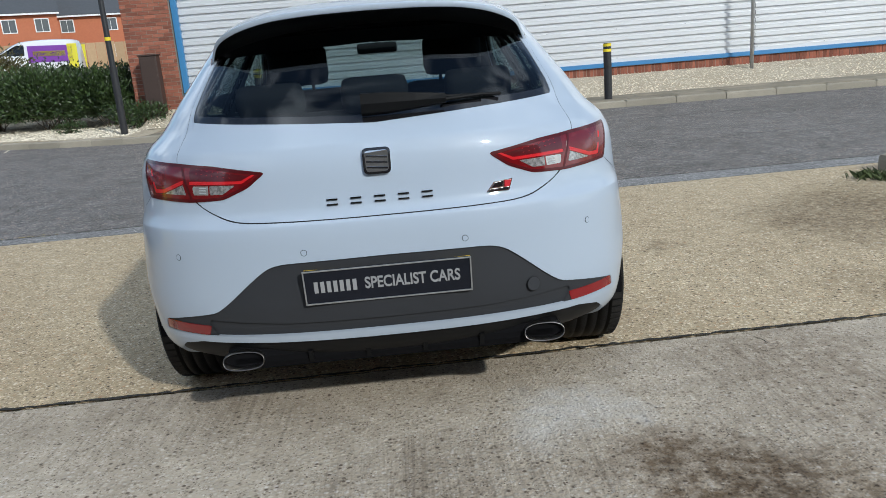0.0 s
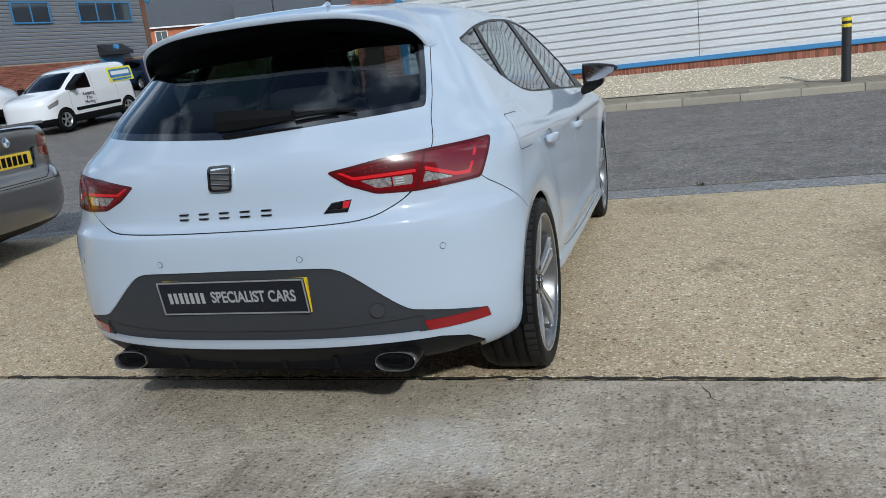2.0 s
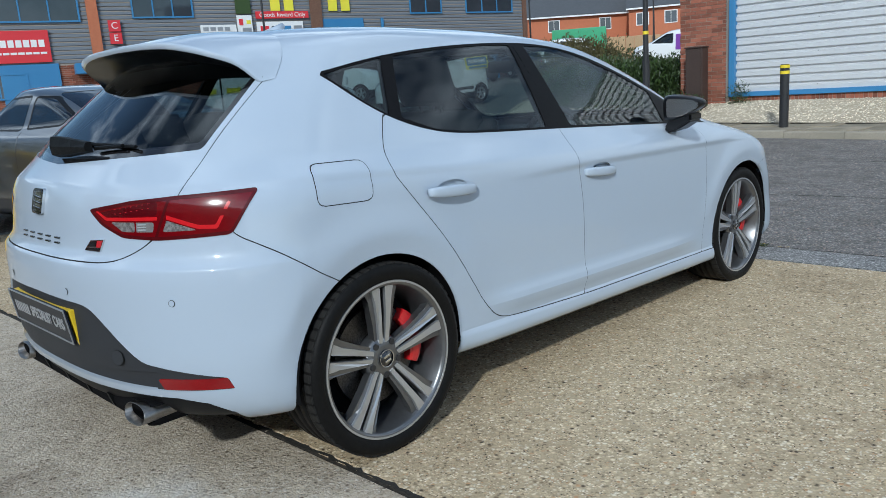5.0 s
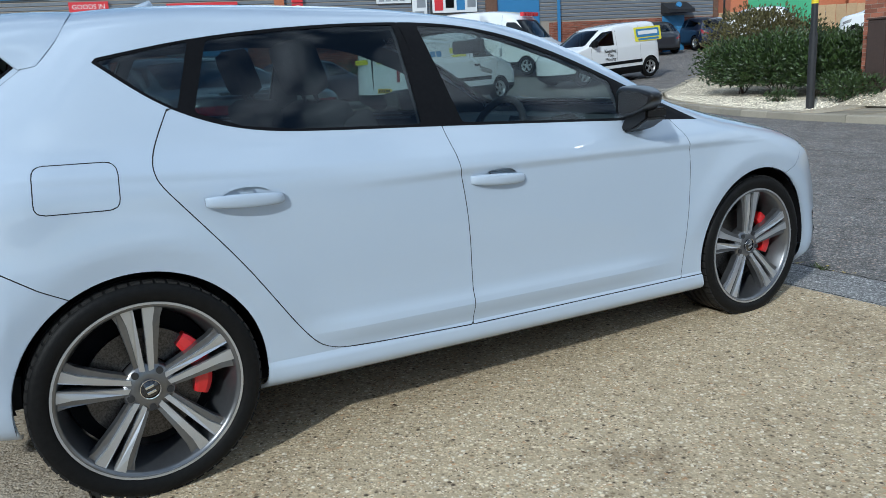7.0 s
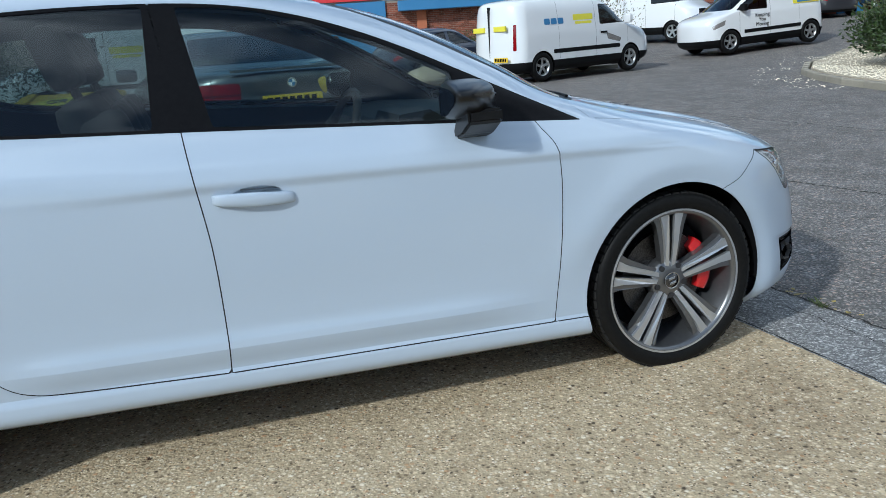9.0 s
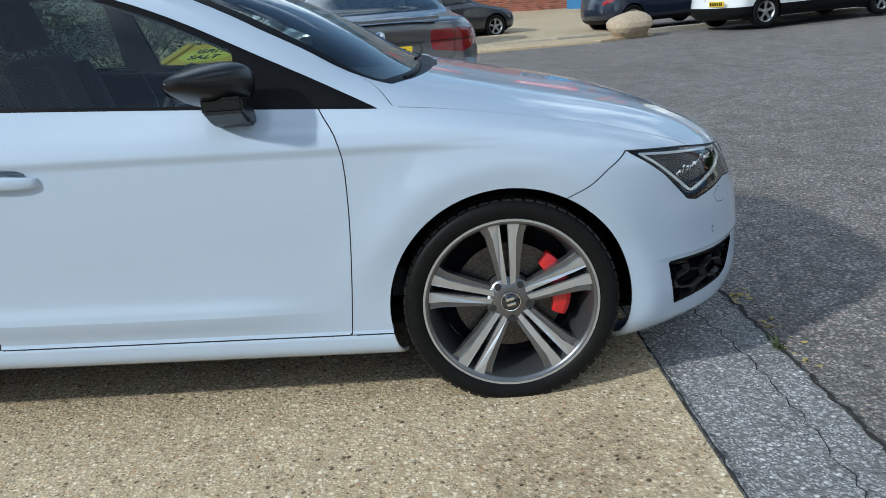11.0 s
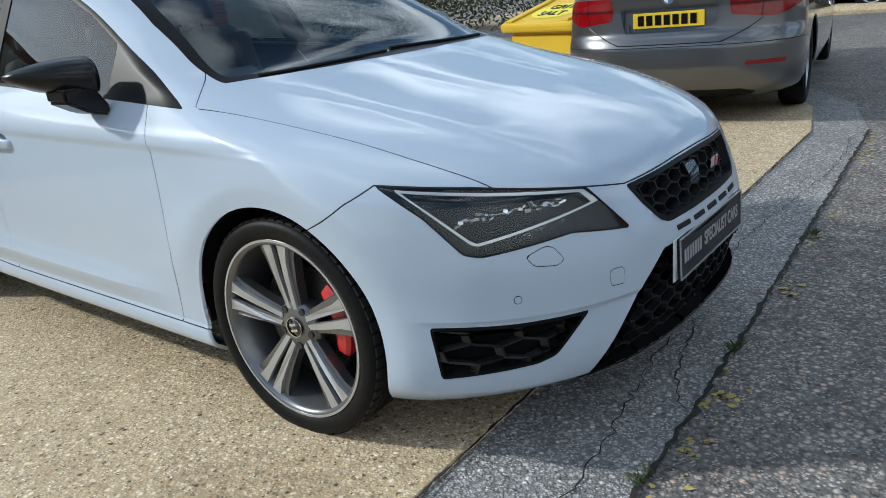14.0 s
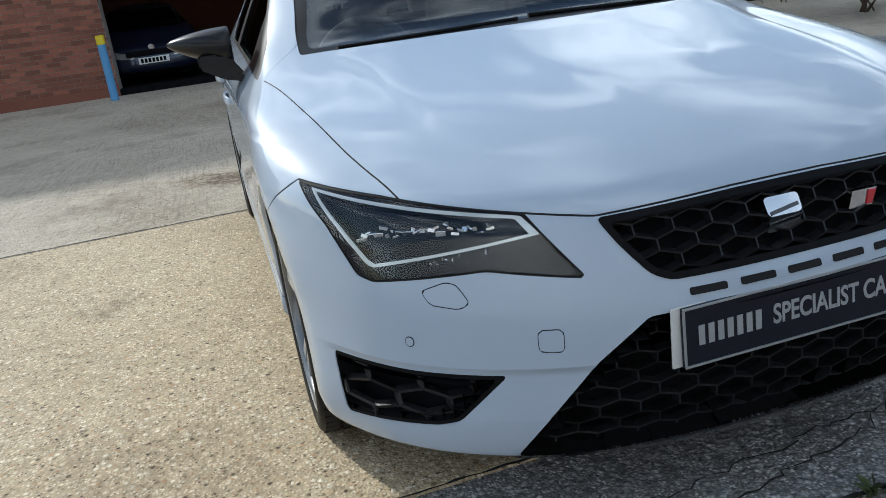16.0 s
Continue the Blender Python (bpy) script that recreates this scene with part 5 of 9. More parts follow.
def spoiler_at(u, v):
    """Over the spoiler: u from the middle to the end, v from the roof to the trailing edge."""
    k = [i / 6 for i in range(7)]
    e = Vector([smooth_interp([(k[i], EDGE[i][c]) for i in range(7)], u) for c in range(3)])
    r = Vector([smooth_interp([(k[i], ROOF[i][c]) for i in range(7)], u) for c in range(3)])
    p = r.lerp(e, v)
    p.z += 0.016 * math.sin(math.pi * v) * (1 - u * u)
    return p


bm = bmesh.new()
N, K = 48, 14
g = [[bm.verts.new((lambda p: (math.copysign(p.x, i) if i else 0.0, p.y, p.z))(spoiler_at(abs(i) / N, j / K))) for j in range(K + 1)] for i in range(-N, N + 1)]
for a, b in zip(g, g[1:]):
    for j in range(K):
        bm.faces.new((a[j], a[j + 1], b[j + 1], b[j]))
edge = [r[-1] for r in g]
lip_ = [bm.verts.new(v.co + Vector((0, 0.012, -0.016))) for v in edge]
for i in range(2 * N):
    bm.faces.new((edge[i], lip_[i], lip_[i + 1], edge[i + 1]))
bmesh.ops.recalc_face_normals(bm, faces=bm.faces)
spoiler = part("roof_spoiler", bm, PAINT, car, "white roof spoiler, black underneath", smooth=True)
bm = bmesh.new()
g = []
for i in range(-N, N + 1):
    u = abs(i) / N
    e = spoiler_at(u, 1.0) + Vector((0, 0.012, -0.015))
    tip = Vector((0.575 * u, 0.60 + 0.01 * u, 1.272 - 0.02 * u))
    col = []
    for j in range(9):
        v = j / 8
        p = e.lerp(tip, v)
        p.z += 0.030 * math.sin(math.pi * v) * (1 - u * 0.6)
        col.append(bm.verts.new((math.copysign(p.x, i) if i else 0.0, p.y, p.z)))
    g.append(col)
for a, b in zip(g, g[1:]):
    for j in range(8):
        bm.faces.new((a[j], a[j + 1], b[j + 1], b[j]))
bmesh.ops.recalc_face_normals(bm, faces=bm.faces)
part("spoiler_underside", bm, MIRROR_BLACK, spoiler, "black spoiler underside", smooth=True)
bm = bmesh.new()
box(bm, (-0.16, 0.425, 1.372), (0.16, 0.44, 1.380), 0.002)
part("brake_light", bm, M_REDLENS, spoiler, "red high brake light strip")
bm = bmesh.new()
cyl(bm, 0.03, (0, 1.02, 1.42), (0, 1.10, 1.468), 16, 0.012)
part("roof_aerial", bm, PAINT, car, "small white roof aerial fin", smooth=True)

# ---- door mirrors ----
for s in (1, -1):
    bm = bmesh.new()
    n, m = 24, 12
    rings = []
    for j in range(m + 1):
        t = j / m
        # from the root by the door to the tip
        x = 0.872 + 0.200 * t
        y0, y1 = 2.575 - 0.012 * t, 2.750 - 0.140 * t**1.7
        z0, z1 = 0.952 + 0.070 * t**1.7, 1.070 - 0.028 * t**2.2
        if j == m:
            y0, y1, z0, z1 = y0 + 0.006, y1 - 0.006, z0 + 0.004, z1 - 0.004
        ring = []
        for a in np.linspace(0, 2 * math.pi, n, endpoint=False):
            c, d = math.cos(a), math.sin(a)
            # round ahead, flat behind where the glass sits
            y = (y0 + y1) / 2 + (y1 - y0) / 2 * math.copysign(abs(c) ** (0.85 if c > 0 else 0.35), c)
            ring.append(bm.verts.new((s * x, y, (z0 + z1) / 2 + (z1 - z0) / 2 * math.copysign(abs(d) ** 0.7, d))))
        rings.append(ring)
    for a, b in zip(rings, rings[1:]):
        for k in range(n):
            bm.faces.new((a[k], a[(k + 1) % n], b[(k + 1) % n], b[k]))
    bm.faces.new(rings[0]), bm.faces.new(rings[-1])
    bmesh.ops.recalc_face_normals(bm, faces=bm.faces)
    mir = part("door_mirror", bm, MIRROR_BLACK, car, "gloss black door mirror", smooth=True)
    bm = bmesh.new()
    prism(bm, [(0.915, 0.905), (0.985, 0.945), (0.985, 0.985), (0.89, 0.985), (0.845, 0.915), (0.855, 0.890)], 2.625, 2.735, "y")
    if s < 0:
        for v in bm.verts:
            v.co.x *= -1
    bmesh.ops.bevel(bm, geom=bm.edges[:], offset=0.008, segments=2, affect="EDGES")
    bmesh.ops.recalc_face_normals(bm, faces=bm.faces)
    part("mirror_arm", bm, MIRROR_BLACK, mir, "black mirror arm")
    bm = bmesh.new()
    o = rounded([(0.890, 0.968), (0.890, 1.055), (1.01, 1.048), (1.055, 1.034), (1.048, 1.010), (0.97, 0.974)], 0.02)
    vs = [bm.verts.new((s * x, 2.5715 - 0.06 * (x - 0.872), z)) for x, z in o]
    bm.faces.new(vs)
    part("mirror_glass", bm, M_CHROME, mir, "silvered mirror glass")
    bm = bmesh.new()
    ed = []
    for t in np.linspace(0.0, 1.0, 10):
        x, y, z = 0.876 + 0.196 * t, 2.752 - 0.140 * t**1.7, 1.018 + 0.014 * t
        ed.append([bm.verts.new((s * x, y + dy, z + dz)) for dy, dz in ((0.001, 0.0), (0.001, 0.004), (-0.012, 0.004), (-0.012, 0.0))])
    for a, b in zip(ed, ed[1:]):
        for k in range(4):
            bm.faces.new((a[k], a[(k + 1) % 4], b[(k + 1) % 4], b[k]))
    bmesh.ops.recalc_face_normals(bm, faces=bm.faces)
    part("mirror_trim", bm, MIRROR_BLACK, mir, "thin black indicator strip")

# ---- rear details ----
def badge(bm, o, y_of, depth):
    """A plaque with an outline in (x, z), lying on the back or front at y_of."""
    f = [bm.verts.new((x, y_of(x, z), z)) for x, z in o]
    d = Vector((0, depth, 0))
    b = [bm.verts.new(v.co + d) for v in f]
    n = len(f)
    fs = [bm.faces.new(b), bm.faces.new(f[::-1])] + [bm.faces.new((f[i], b[i], b[(i + 1) % n], f[(i + 1) % n])) for i in range(n)]
    bmesh.ops.recalc_face_normals(bm, faces=fs)


bm = bmesh.new()
badge(bm, rounded([(-0.042, 0.868), (-0.044, 0.948), (0.044, 0.948), (0.042, 0.868)], 0.016), back_y, -0.010)
em = part("maker_badge", bm, M_CHROME, tailgate, "chrome and black square badge")
bm = bmesh.new()
o, i_ = rounded([(-0.042, 0.868), (-0.044, 0.948), (0.044, 0.948), (0.042, 0.868)], 0.016), rounded([(-0.035, 0.875), (-0.037, 0.941), (0.037, 0.941), (0.035, 0.875)], 0.012)
for a, b, c, d in zip(o, o[1:] + o[:1], i_[1:] + i_[:1], i_):
    bm.faces.new([bm.verts.new((x, back_y(x, z) - 0.0125, z)) for x, z in (a, b, c, d)])
part("badge_ring", bm, GLOSS_BLACK, em, "black rim of the badge")
for dz in (-0.017, 0.0, 0.017):
    bm = bmesh.new()
    badge(bm, [(-0.033, 0.905 + dz), (-0.033, 0.910 + dz), (0.033, 0.904 + dz), (0.033, 0.899 + dz)], lambda x, z: back_y(x, z) - 0.010, -0.004)
    part("badge_line", bm, GLOSS_BLACK, em)
for k in range(5):
    x = -0.150 + 0.0745 * k
    bm = bmesh.new()
    for z in (0.784, 0.7995):
        badge(bm, [(x - 0.017, z - 0.0015), (x - 0.017, z + 0.003), (x + 0.017, z + 0.003), (x + 0.017, z - 0.0015)], back_y, -0.006)
    part("letter_bar", bm, shader("dark chrome lettering", (0.16, 0.165, 0.17), 0.2, metal=1.0) if k == 0 else bpy.data.materials["dark chrome lettering"], tailgate, "dark chrome lettering bar")
bm = bmesh.new()
badge(bm, [(0.335, 0.776), (0.362, 0.806), (0.424, 0.811), (0.410, 0.775)], back_y, -0.006)
sb = part("sport_badge", bm, M_CHROME, tailgate, "small chrome, black and red badge")
for o, m_ in (([(0.395, 0.787), (0.398, 0.807), (0.420, 0.808), (0.412, 0.788)], BADGE_RED), ([(0.352, 0.788), (0.366, 0.803), (0.392, 0.806), (0.388, 0.789)], GLOSS_BLACK), ([(0.341, 0.777), (0.347, 0.784), (0.408, 0.786), (0.406, 0.778)], GLOSS_BLACK)):
    bm = bmesh.new()
    badge(bm, o, lambda x, z: back_y(x, z) - 0.0065, -0.002)
    part("badge_field", bm, m_, sb)


def number_plate(parent, y, z0, face, w=0.53, h=0.116, lean=0.0, trim=0.0):
    """A dark show plate with a bright border and rows of letter-sized bars; face: -1 looks back, 1 looks ahead."""
    m = pose(0, y, z0, lean * face, 0, 0 if face < 0 else 180)
    bm = bmesh.new()
    box(bm, (-w / 2, -0.008, -h / 2), (w / 2, 0.0, h / 2), 0.003, m)
    pl = part("show_plate", bm, PLATE_DARK, parent, "dark dealer plate with grey lettering")
    bm = bmesh.new()
    t = 0.0045
    for lo, hi in (((-w / 2, -h / 2), (w / 2, -h / 2 + t)), ((-w / 2, h / 2 - t), (w / 2, h / 2)), ((-w / 2, -h / 2 + t), (-w / 2 + t, h / 2 - t)), ((w / 2 - t, -h / 2 + t), (w / 2, h / 2 - t))):
        box(bm, (lo[0], -0.0115, lo[1]), (hi[0], -0.0075, hi[1]), 0.001, m)
    part("plate_border", bm, M_GALV, pl, "bright plate border")
    x = -0.233
    for k in range(7):
        bm = bmesh.new()
        box(bm, (x, -0.0092, -0.019), (x + 0.0125, -0.0075, 0.019), 0.0, m)
        part("letter_bar", bm, PLATE_INK, pl)
        x += 0.0202
    lettering("plate_lettering", "SPECIALIST CARS", 0.054, m @ Matrix.Translation((0.077, -0.0085, 0)) @ Matrix.Diagonal((0.735, 1, 1, 1)), PLATE_INK, pl, 0.001, 0.0011)
    return pl


pl = number_plate(bumper, 0.022, 0.535, -1, lean=-8)
bm = bmesh.new()
box(bm, (-0.265, 0.0275, 0.470), (0.2655, 0.052, 0.586), 0.003, Matrix.Translation((0, 0.031, 0.535)) @ Matrix.Rotation(radians(8), 4, "X") @ Matrix.Translation((0, -0.031, -0.535)))
part("plate_backing", bm, M_PLATE_Y, pl, "yellow plate behind it")
pf = number_plate(bumper_f, 4.286, 0.425, 1, lean=-2)
bm = bmesh.new()
box(bm, (-0.265, 4.280, 0.366), (0.282, 4.2848, 0.484), 0.002, None)
part("plate_backing", bm, M_PLATE_W, pf, "white plate behind it")
for k in range(5):
    x = -0.20 + 0.10 * k
    bm = bmesh.new()
    badge(bm, rounded([(x - 0.036, 0.499), (x - 0.036, 0.512), (x + 0.036, 0.512), (x + 0.036, 0.499)], 0.004), lambda x, z: front_y(x, z) - 0.004, 0.0065)
    part("cooling_slot", bm, GAP, bumper_f, "dark cooling slot")
# bright front badge and the small flag badge
bm = bmesh.new()
badge(bm, rounded([(-0.036, 0.560), (-0.0375, 0.594), (0.0375, 0.594), (0.036, 0.560)], 0.010), lambda x, z: front_y(0, 0.594) - 0.034 - 0.30 * (0.594 - z), 0.022)
fb = part("maker_badge", bm, M_CHROME, bumper_f, "chrome square badge on the grille")
bm = bmesh.new()
badge(bm, rounded([(-0.0375, 0.5945), (-0.039, 0.628), (0.039, 0.628), (0.0375, 0.5945)], 0.010), lambda x, z: front_y(0, 0.594) - 0.034 - 0.55 * (z - 0.594), 0.022)
part("badge_half", bm, M_CHROME, fb)
for z in (0.582, 0.606):
    bm = bmesh.new()
    badge(bm, [(-0.032, z), (-0.032, z + 0.006), (0.032, z - 0.003), (0.032, z - 0.009)], lambda x, zz: front_y(0, 0.594) - 0.0118 - (0.30 * (0.594 - zz) if zz < 0.594 else 0.55 * (zz - 0.594)), 0.002)
    part("badge_line", bm, GLOSS_BLACK, fb)
bm = bmesh.new()
badge(bm, [(-0.150, 0.572), (-0.157, 0.606), (-0.215, 0.606), (-0.205, 0.572)], lambda x, z: front_y(-0.18, 0.59) - 0.026, 0.012)
sf = part("sport_badge", bm, M_CHROME, bumper_f, "small chrome and red badge on the grille")
bm = bmesh.new()
badge(bm, [(-0.190, 0.575), (-0.194, 0.603), (-0.212, 0.603), (-0.203, 0.575)], lambda x, z: front_y(-0.18, 0.59) - 0.0135, 0.002)
part("badge_field", bm, BADGE_RED, sf)
# parking sensors: thin dark rings
NOSE = np.array([p for p in skin.c if p[0] > 0.4 and p[1] > 3.6 and 0.36 < p[2] < 0.56])


def nose_at(x, z):
    """Where the bumper's corner lies at one width and height, by the plane of the skin round it."""
    near = NOSE[np.argsort(np.hypot(NOSE[:, 0] - abs(x), NOSE[:, 2] - z))[:10]]
    k = np.linalg.lstsq(np.c_[near[:, 0] - abs(x), near[:, 2] - z, np.ones(len(near))], near[:, 1], rcond=None)[0]
    return float(k[2])


for x, z, rear in ((-0.675, 0.637, 1), (-0.253, 0.646, 1), (0.253, 0.646, 1), (0.675, 0.637, 1), (0.711, 0.447, 0), (-0.711, 0.447, 0)):
    e = 0.01
    fy = back_y if rear else nose_at
    y = fy(x, z)
    nx, nz = (fy(x + e, z) - fy(x - e, z)) / (2 * e), (fy(x, z + e) - fy(x, z - e)) / (2 * e)
    nrm = Vector((nx, -1, nz)).normalized() * (1 if rear else -1)
    bm = bmesh.new()
    bmesh.ops.create_circle(bm, cap_ends=True, segments=20, radius=0.0105, matrix=Matrix.Translation(Vector((x, y, z)) + nrm * 0.0012) @ nrm.to_track_quat("Z", "Y").to_matrix().to_4x4())
    sn = part("parking_sensor", bm, GAP, bumper if rear else bumper_f, "round parking sensor with a dark ring")
    bm = bmesh.new()
    bmesh.ops.create_circle(bm, cap_ends=True, segments=20, radius=0.0088, matrix=Matrix.Translation(Vector((x, y, z)) + nrm * 0.0022) @ nrm.to_track_quat("Z", "Y").to_matrix().to_4x4())
    part("sensor_face", bm, PAINT, sn)
bm = bmesh.new()
e = Vector((0.47, back_y(0.47, 0.46) + 0.004, 0.462))
bmesh.ops.create_circle(bm, cap_ends=True, segments=24, radius=0.024, matrix=Matrix.Translation(e + Vector((0.0, -0.003, 0))) @ Vector((0.35, -1, 0.05)).to_track_quat("Z", "Y").to_matrix().to_4x4())
tc_ = part("tow_cover", bm, GAP, insert_, "round towing eye cover")
bm = bmesh.new()
bmesh.ops.create_circle(bm, cap_ends=True, segments=24, radius=0.0225, matrix=Matrix.Translation(e + Vector((0.0, -0.0045, 0))) @ Vector((0.35, -1, 0.05)).to_track_quat("Z", "Y").to_matrix().to_4x4())
part("cover_face", bm, INSERT, tc_)
# exhaust tips: wide oval pipes
for s in (1, -1):
    bm = bmesh.new()
    n = 36

    def oval(x, z, hw, hh, y):
        return [bm.verts.new((s * 0.50 + hw * math.copysign(abs(math.cos(a)) ** 0.75, math.cos(a)), y + 0.04 * (math.sin(a) * 0.25), 0.287 + hh * math.copysign(abs(math.sin(a)) ** 0.8, math.sin(a)))) for a in np.linspace(0, 2 * math.pi, n, endpoint=False)]
    rr = [oval(0, 0, 0.060, 0.028, 0.30), oval(0, 0, 0.067, 0.029, 0.12), oval(0, 0, 0.068, 0.029, 0.080), oval(0, 0, 0.0665, 0.0275, 0.078), oval(0, 0, 0.0645, 0.0255, 0.080), oval(0, 0, 0.063, 0.024, 0.22)]
    for a, b in zip(rr, rr[1:]):
        for i in range(n):
            bm.faces.new((a[i], a[(i + 1) % n], b[(i + 1) % n], b[i]))
    bmesh.ops.recalc_face_normals(bm, faces=bm.faces)
    tip_ = part("exhaust_tip", bm, TIP_STEEL, bumper, "oval dull chrome exhaust tip", smooth=True)
    # a near-black disc closes the pipe, painted as its shaded inside
    bm = bmesh.new()
    vs = [bm.verts.new((s * 0.50 + 0.0635 * math.cos(a), 0.100, 0.287 + 0.0245 * math.sin(a))) for a in np.linspace(0, 2 * math.pi, n, endpoint=False)]
    bm.faces.new(vs)
    part("pipe_inside", bm, M_DARK, tip_)
for x in (-0.28, -0.09, 0.10, 0.29):
    bm = bmesh.new()
    prism(bm, [(0.085, 0.30), (0.10, 0.255), (0.35, 0.235), (0.35, 0.30)], x - 0.008, x + 0.008, "x")
    part("diffuser_fin", bm, M_PLASTIC, bumper, "black diffuser fin")
# rear wiper
bm = bmesh.new()
def on_glass(x, z, off):
    return Vector((x, back_y(x, z) - off, z + off * 0.6))
path = [(-0.035, 1.060), (0.05, 1.060), (0.14, 1.060), (0.235, 1.060)]
rings = []
for i, (x, z) in enumerate(path):
    hw = (0.036, 0.034, 0.026, 0.016)[i]
    c = on_glass(x, z - 0.004, 0.030)
    rings.append([bm.verts.new(c + Vector((0, dy, dz))) for dy, dz in ((-0.012, -hw * 0.7), (-0.016, hw * 0.1), (-0.008, hw), (0.010, hw), (0.012, -hw))])
for a, b in zip(rings, rings[1:]):
    for k in range(5):
        bm.faces.new((a[k], a[(k + 1) % 5], b[(k + 1) % 5], b[k]))
bm.faces.new(rings[0]), bm.faces.new(rings[-1])
bmesh.ops.recalc_face_normals(bm, faces=bm.faces)
wip = part("rear_wiper", bm, M_PLASTIC, tailgate, "black rear wiper arm")
bm = bmesh.new()
for a, b, r in (((0.02, 1.078), (0.42, 1.064), 0.006), ((0.22, 1.062), (0.36, 1.068), 0.0065)):
    cyl(bm, r, on_glass(*a, 0.010), on_glass(*b, 0.010), 8)
part("wiper_blade", bm, M_PLASTIC, wip, "black wiper blade")
# windscreen wipers and cowl
for x0, x1, z0, z1 in ((0.06, 0.60, 0.978, 0.968), (-0.58, 0.02, 0.972, 0.984)):
    bm = bmesh.new()
    pts = [Vector((x0 + (x1 - x0) * i / 8, front_y_s, zz)) for i in range(9) for zz in [z0 + (z1 - z0) * i / 8] for front_y_s in [front_y(x0 + (x1 - x0) * i / 8, zz) + 0.006]]
    rr = [[bm.verts.new(p_ + Vector((0, 0.006 * math.cos(t), 0.006 * math.sin(t)))) for t in np.linspace(0, 2 * math.pi, 8, endpoint=False)] for p_ in pts]
    for a, b in zip(rr, rr[1:]):
        for k in range(8):
            bm.faces.new((a[k], a[(k + 1) % 8], b[(k + 1) % 8], b[k]))
    bm.faces.new(rr[0]), bm.faces.new(rr[-1])
    bmesh.ops.recalc_face_normals(bm, faces=bm.faces)
    part("front_wiper", bm, M_PLASTIC, car, "black windscreen wiper")

# ---- cabin ----
def seat(x, y):
    bm = bmesh.new()
    box(bm, (x - 0.25, y - 0.05, 0.42), (x + 0.25, y + 0.50, 0.58), 0.06)
    st = part("front_seat", bm, SEAT, car, "dark fabric front seat", smooth=True)
    bm = bmesh.new()
    m = Matrix.Translation((x, y, 0.55)) @ Matrix.Rotation(radians(18), 4, "X")
    box(bm, (-0.24, -0.07, 0), (0.24, 0.06, 0.56), 0.055, m), box(bm, (-0.25, -0.03, 0.05), (-0.15, 0.12, 0.5), 0.04, m), box(bm, (0.15, -0.03, 0.05), (0.25, 0.12, 0.5), 0.04, m)
    part("backrest", bm, SEAT, st, smooth=True)
    bm = bmesh.new()
    box(bm, (-0.14, -0.05, 0.59), (0.14, 0.05, 0.79), 0.045, m), cyl(bm, 0.008, m @ Vector((-0.06, 0, 0.5)), m @ Vector((-0.06, 0, 0.62)), 8), cyl(bm, 0.008, m @ Vector((0.06, 0, 0.5)), m @ Vector((0.06, 0, 0.62)), 8)
    part("headrest", bm, SEAT, st, smooth=True)


seat(0.37, 1.72), seat(-0.37, 1.72)
bm = bmesh.new()
m = Matrix.Translation((0, 0.92, 0.55)) @ Matrix.Rotation(radians(20), 4, "X")
box(bm, (-0.62, 0.90, 0.40), (0.62, 1.42, 0.56), 0.06)
box(bm, (-0.62, -0.07, 0), (0.62, 0.06, 0.50), 0.05, m)
bench = part("rear_bench", bm, SEAT, car, "dark fabric rear bench", smooth=True)
for x in (-0.40, 0.0, 0.40):
    bm = bmesh.new()
    box(bm, (x - 0.13, -0.05, 0.50), (x + 0.13, 0.05, 0.63), 0.04, m)
    part("headrest", bm, SEAT, bench, smooth=True)
bm = bmesh.new()
prism(bm, [(2.50, 0.60), (2.46, 0.80), (2.55, 0.90), (2.75, 0.93), (3.15, 0.91), (3.2, 0.60)], -0.66, 0.66, "x")
bmesh.ops.bevel(bm, geom=bm.edges[:], offset=0.02, segments=2, affect="EDGES")
dash = part("dashboard", bm, CABIN, car, "dark dashboard")
bm = bmesh.new()
prism(bm, [(2.52, 0.88), (2.55, 0.95), (2.66, 0.96), (2.74, 0.91)], 0.22, 0.52, "x")
part("instrument_hood", bm, CABIN, dash)
bm = bmesh.new()
m = pose(0.37, 2.36, 0.86, 68, 0, 0)
lat = [(0.185 + 0.016 * math.cos(a), 0.016 * math.sin(a)) for a in np.linspace(0, 2 * math.pi, 8, endpoint=False)]
rings = [[bm.verts.new(m @ Vector((r * math.cos(t), r * math.sin(t), h))) for r, h in lat] for t in np.linspace(0, 2 * math.pi, 40, endpoint=False)]
for a, b in zip(rings, rings[1:] + rings[:1]):
    for k in range(8):
        bm.faces.new((a[k], a[(k + 1) % 8], b[(k + 1) % 8], b[k]))
box(bm, (-0.17, -0.02, -0.01), (0.17, 0.03, 0.01), 0.005, m), box(bm, (-0.02, -0.17, -0.01), (0.02, 0.0, 0.01), 0.005, m), box(bm, (-0.07, -0.06, -0.02), (0.07, 0.06, 0.02), 0.015, m)
bmesh.ops.recalc_face_normals(bm, faces=bm.faces)
part("steering_wheel", bm, CABIN, car, "dark steering wheel", smooth=True)
bm = bmesh.new()
box(bm, (-0.12, 2.47, 1.235), (0.12, 2.50, 1.295), 0.012), cyl(bm, 0.01, (0, 2.5, 1.27), (0, 2.56, 1.31), 8)
part("interior_mirror", bm, CABIN, car, "dark interior mirror")
bm = bmesh.new()
box(bm, (-0.72, 0.40, 0.30), (0.72, 3.1, 0.40), 0.01), box(bm, (-0.10, 1.5, 0.38), (0.10, 2.6, 0.62), 0.04)
part("cabin_floor", bm, CABIN, car, "dark cabin floor and console")
bm = bmesh.new()
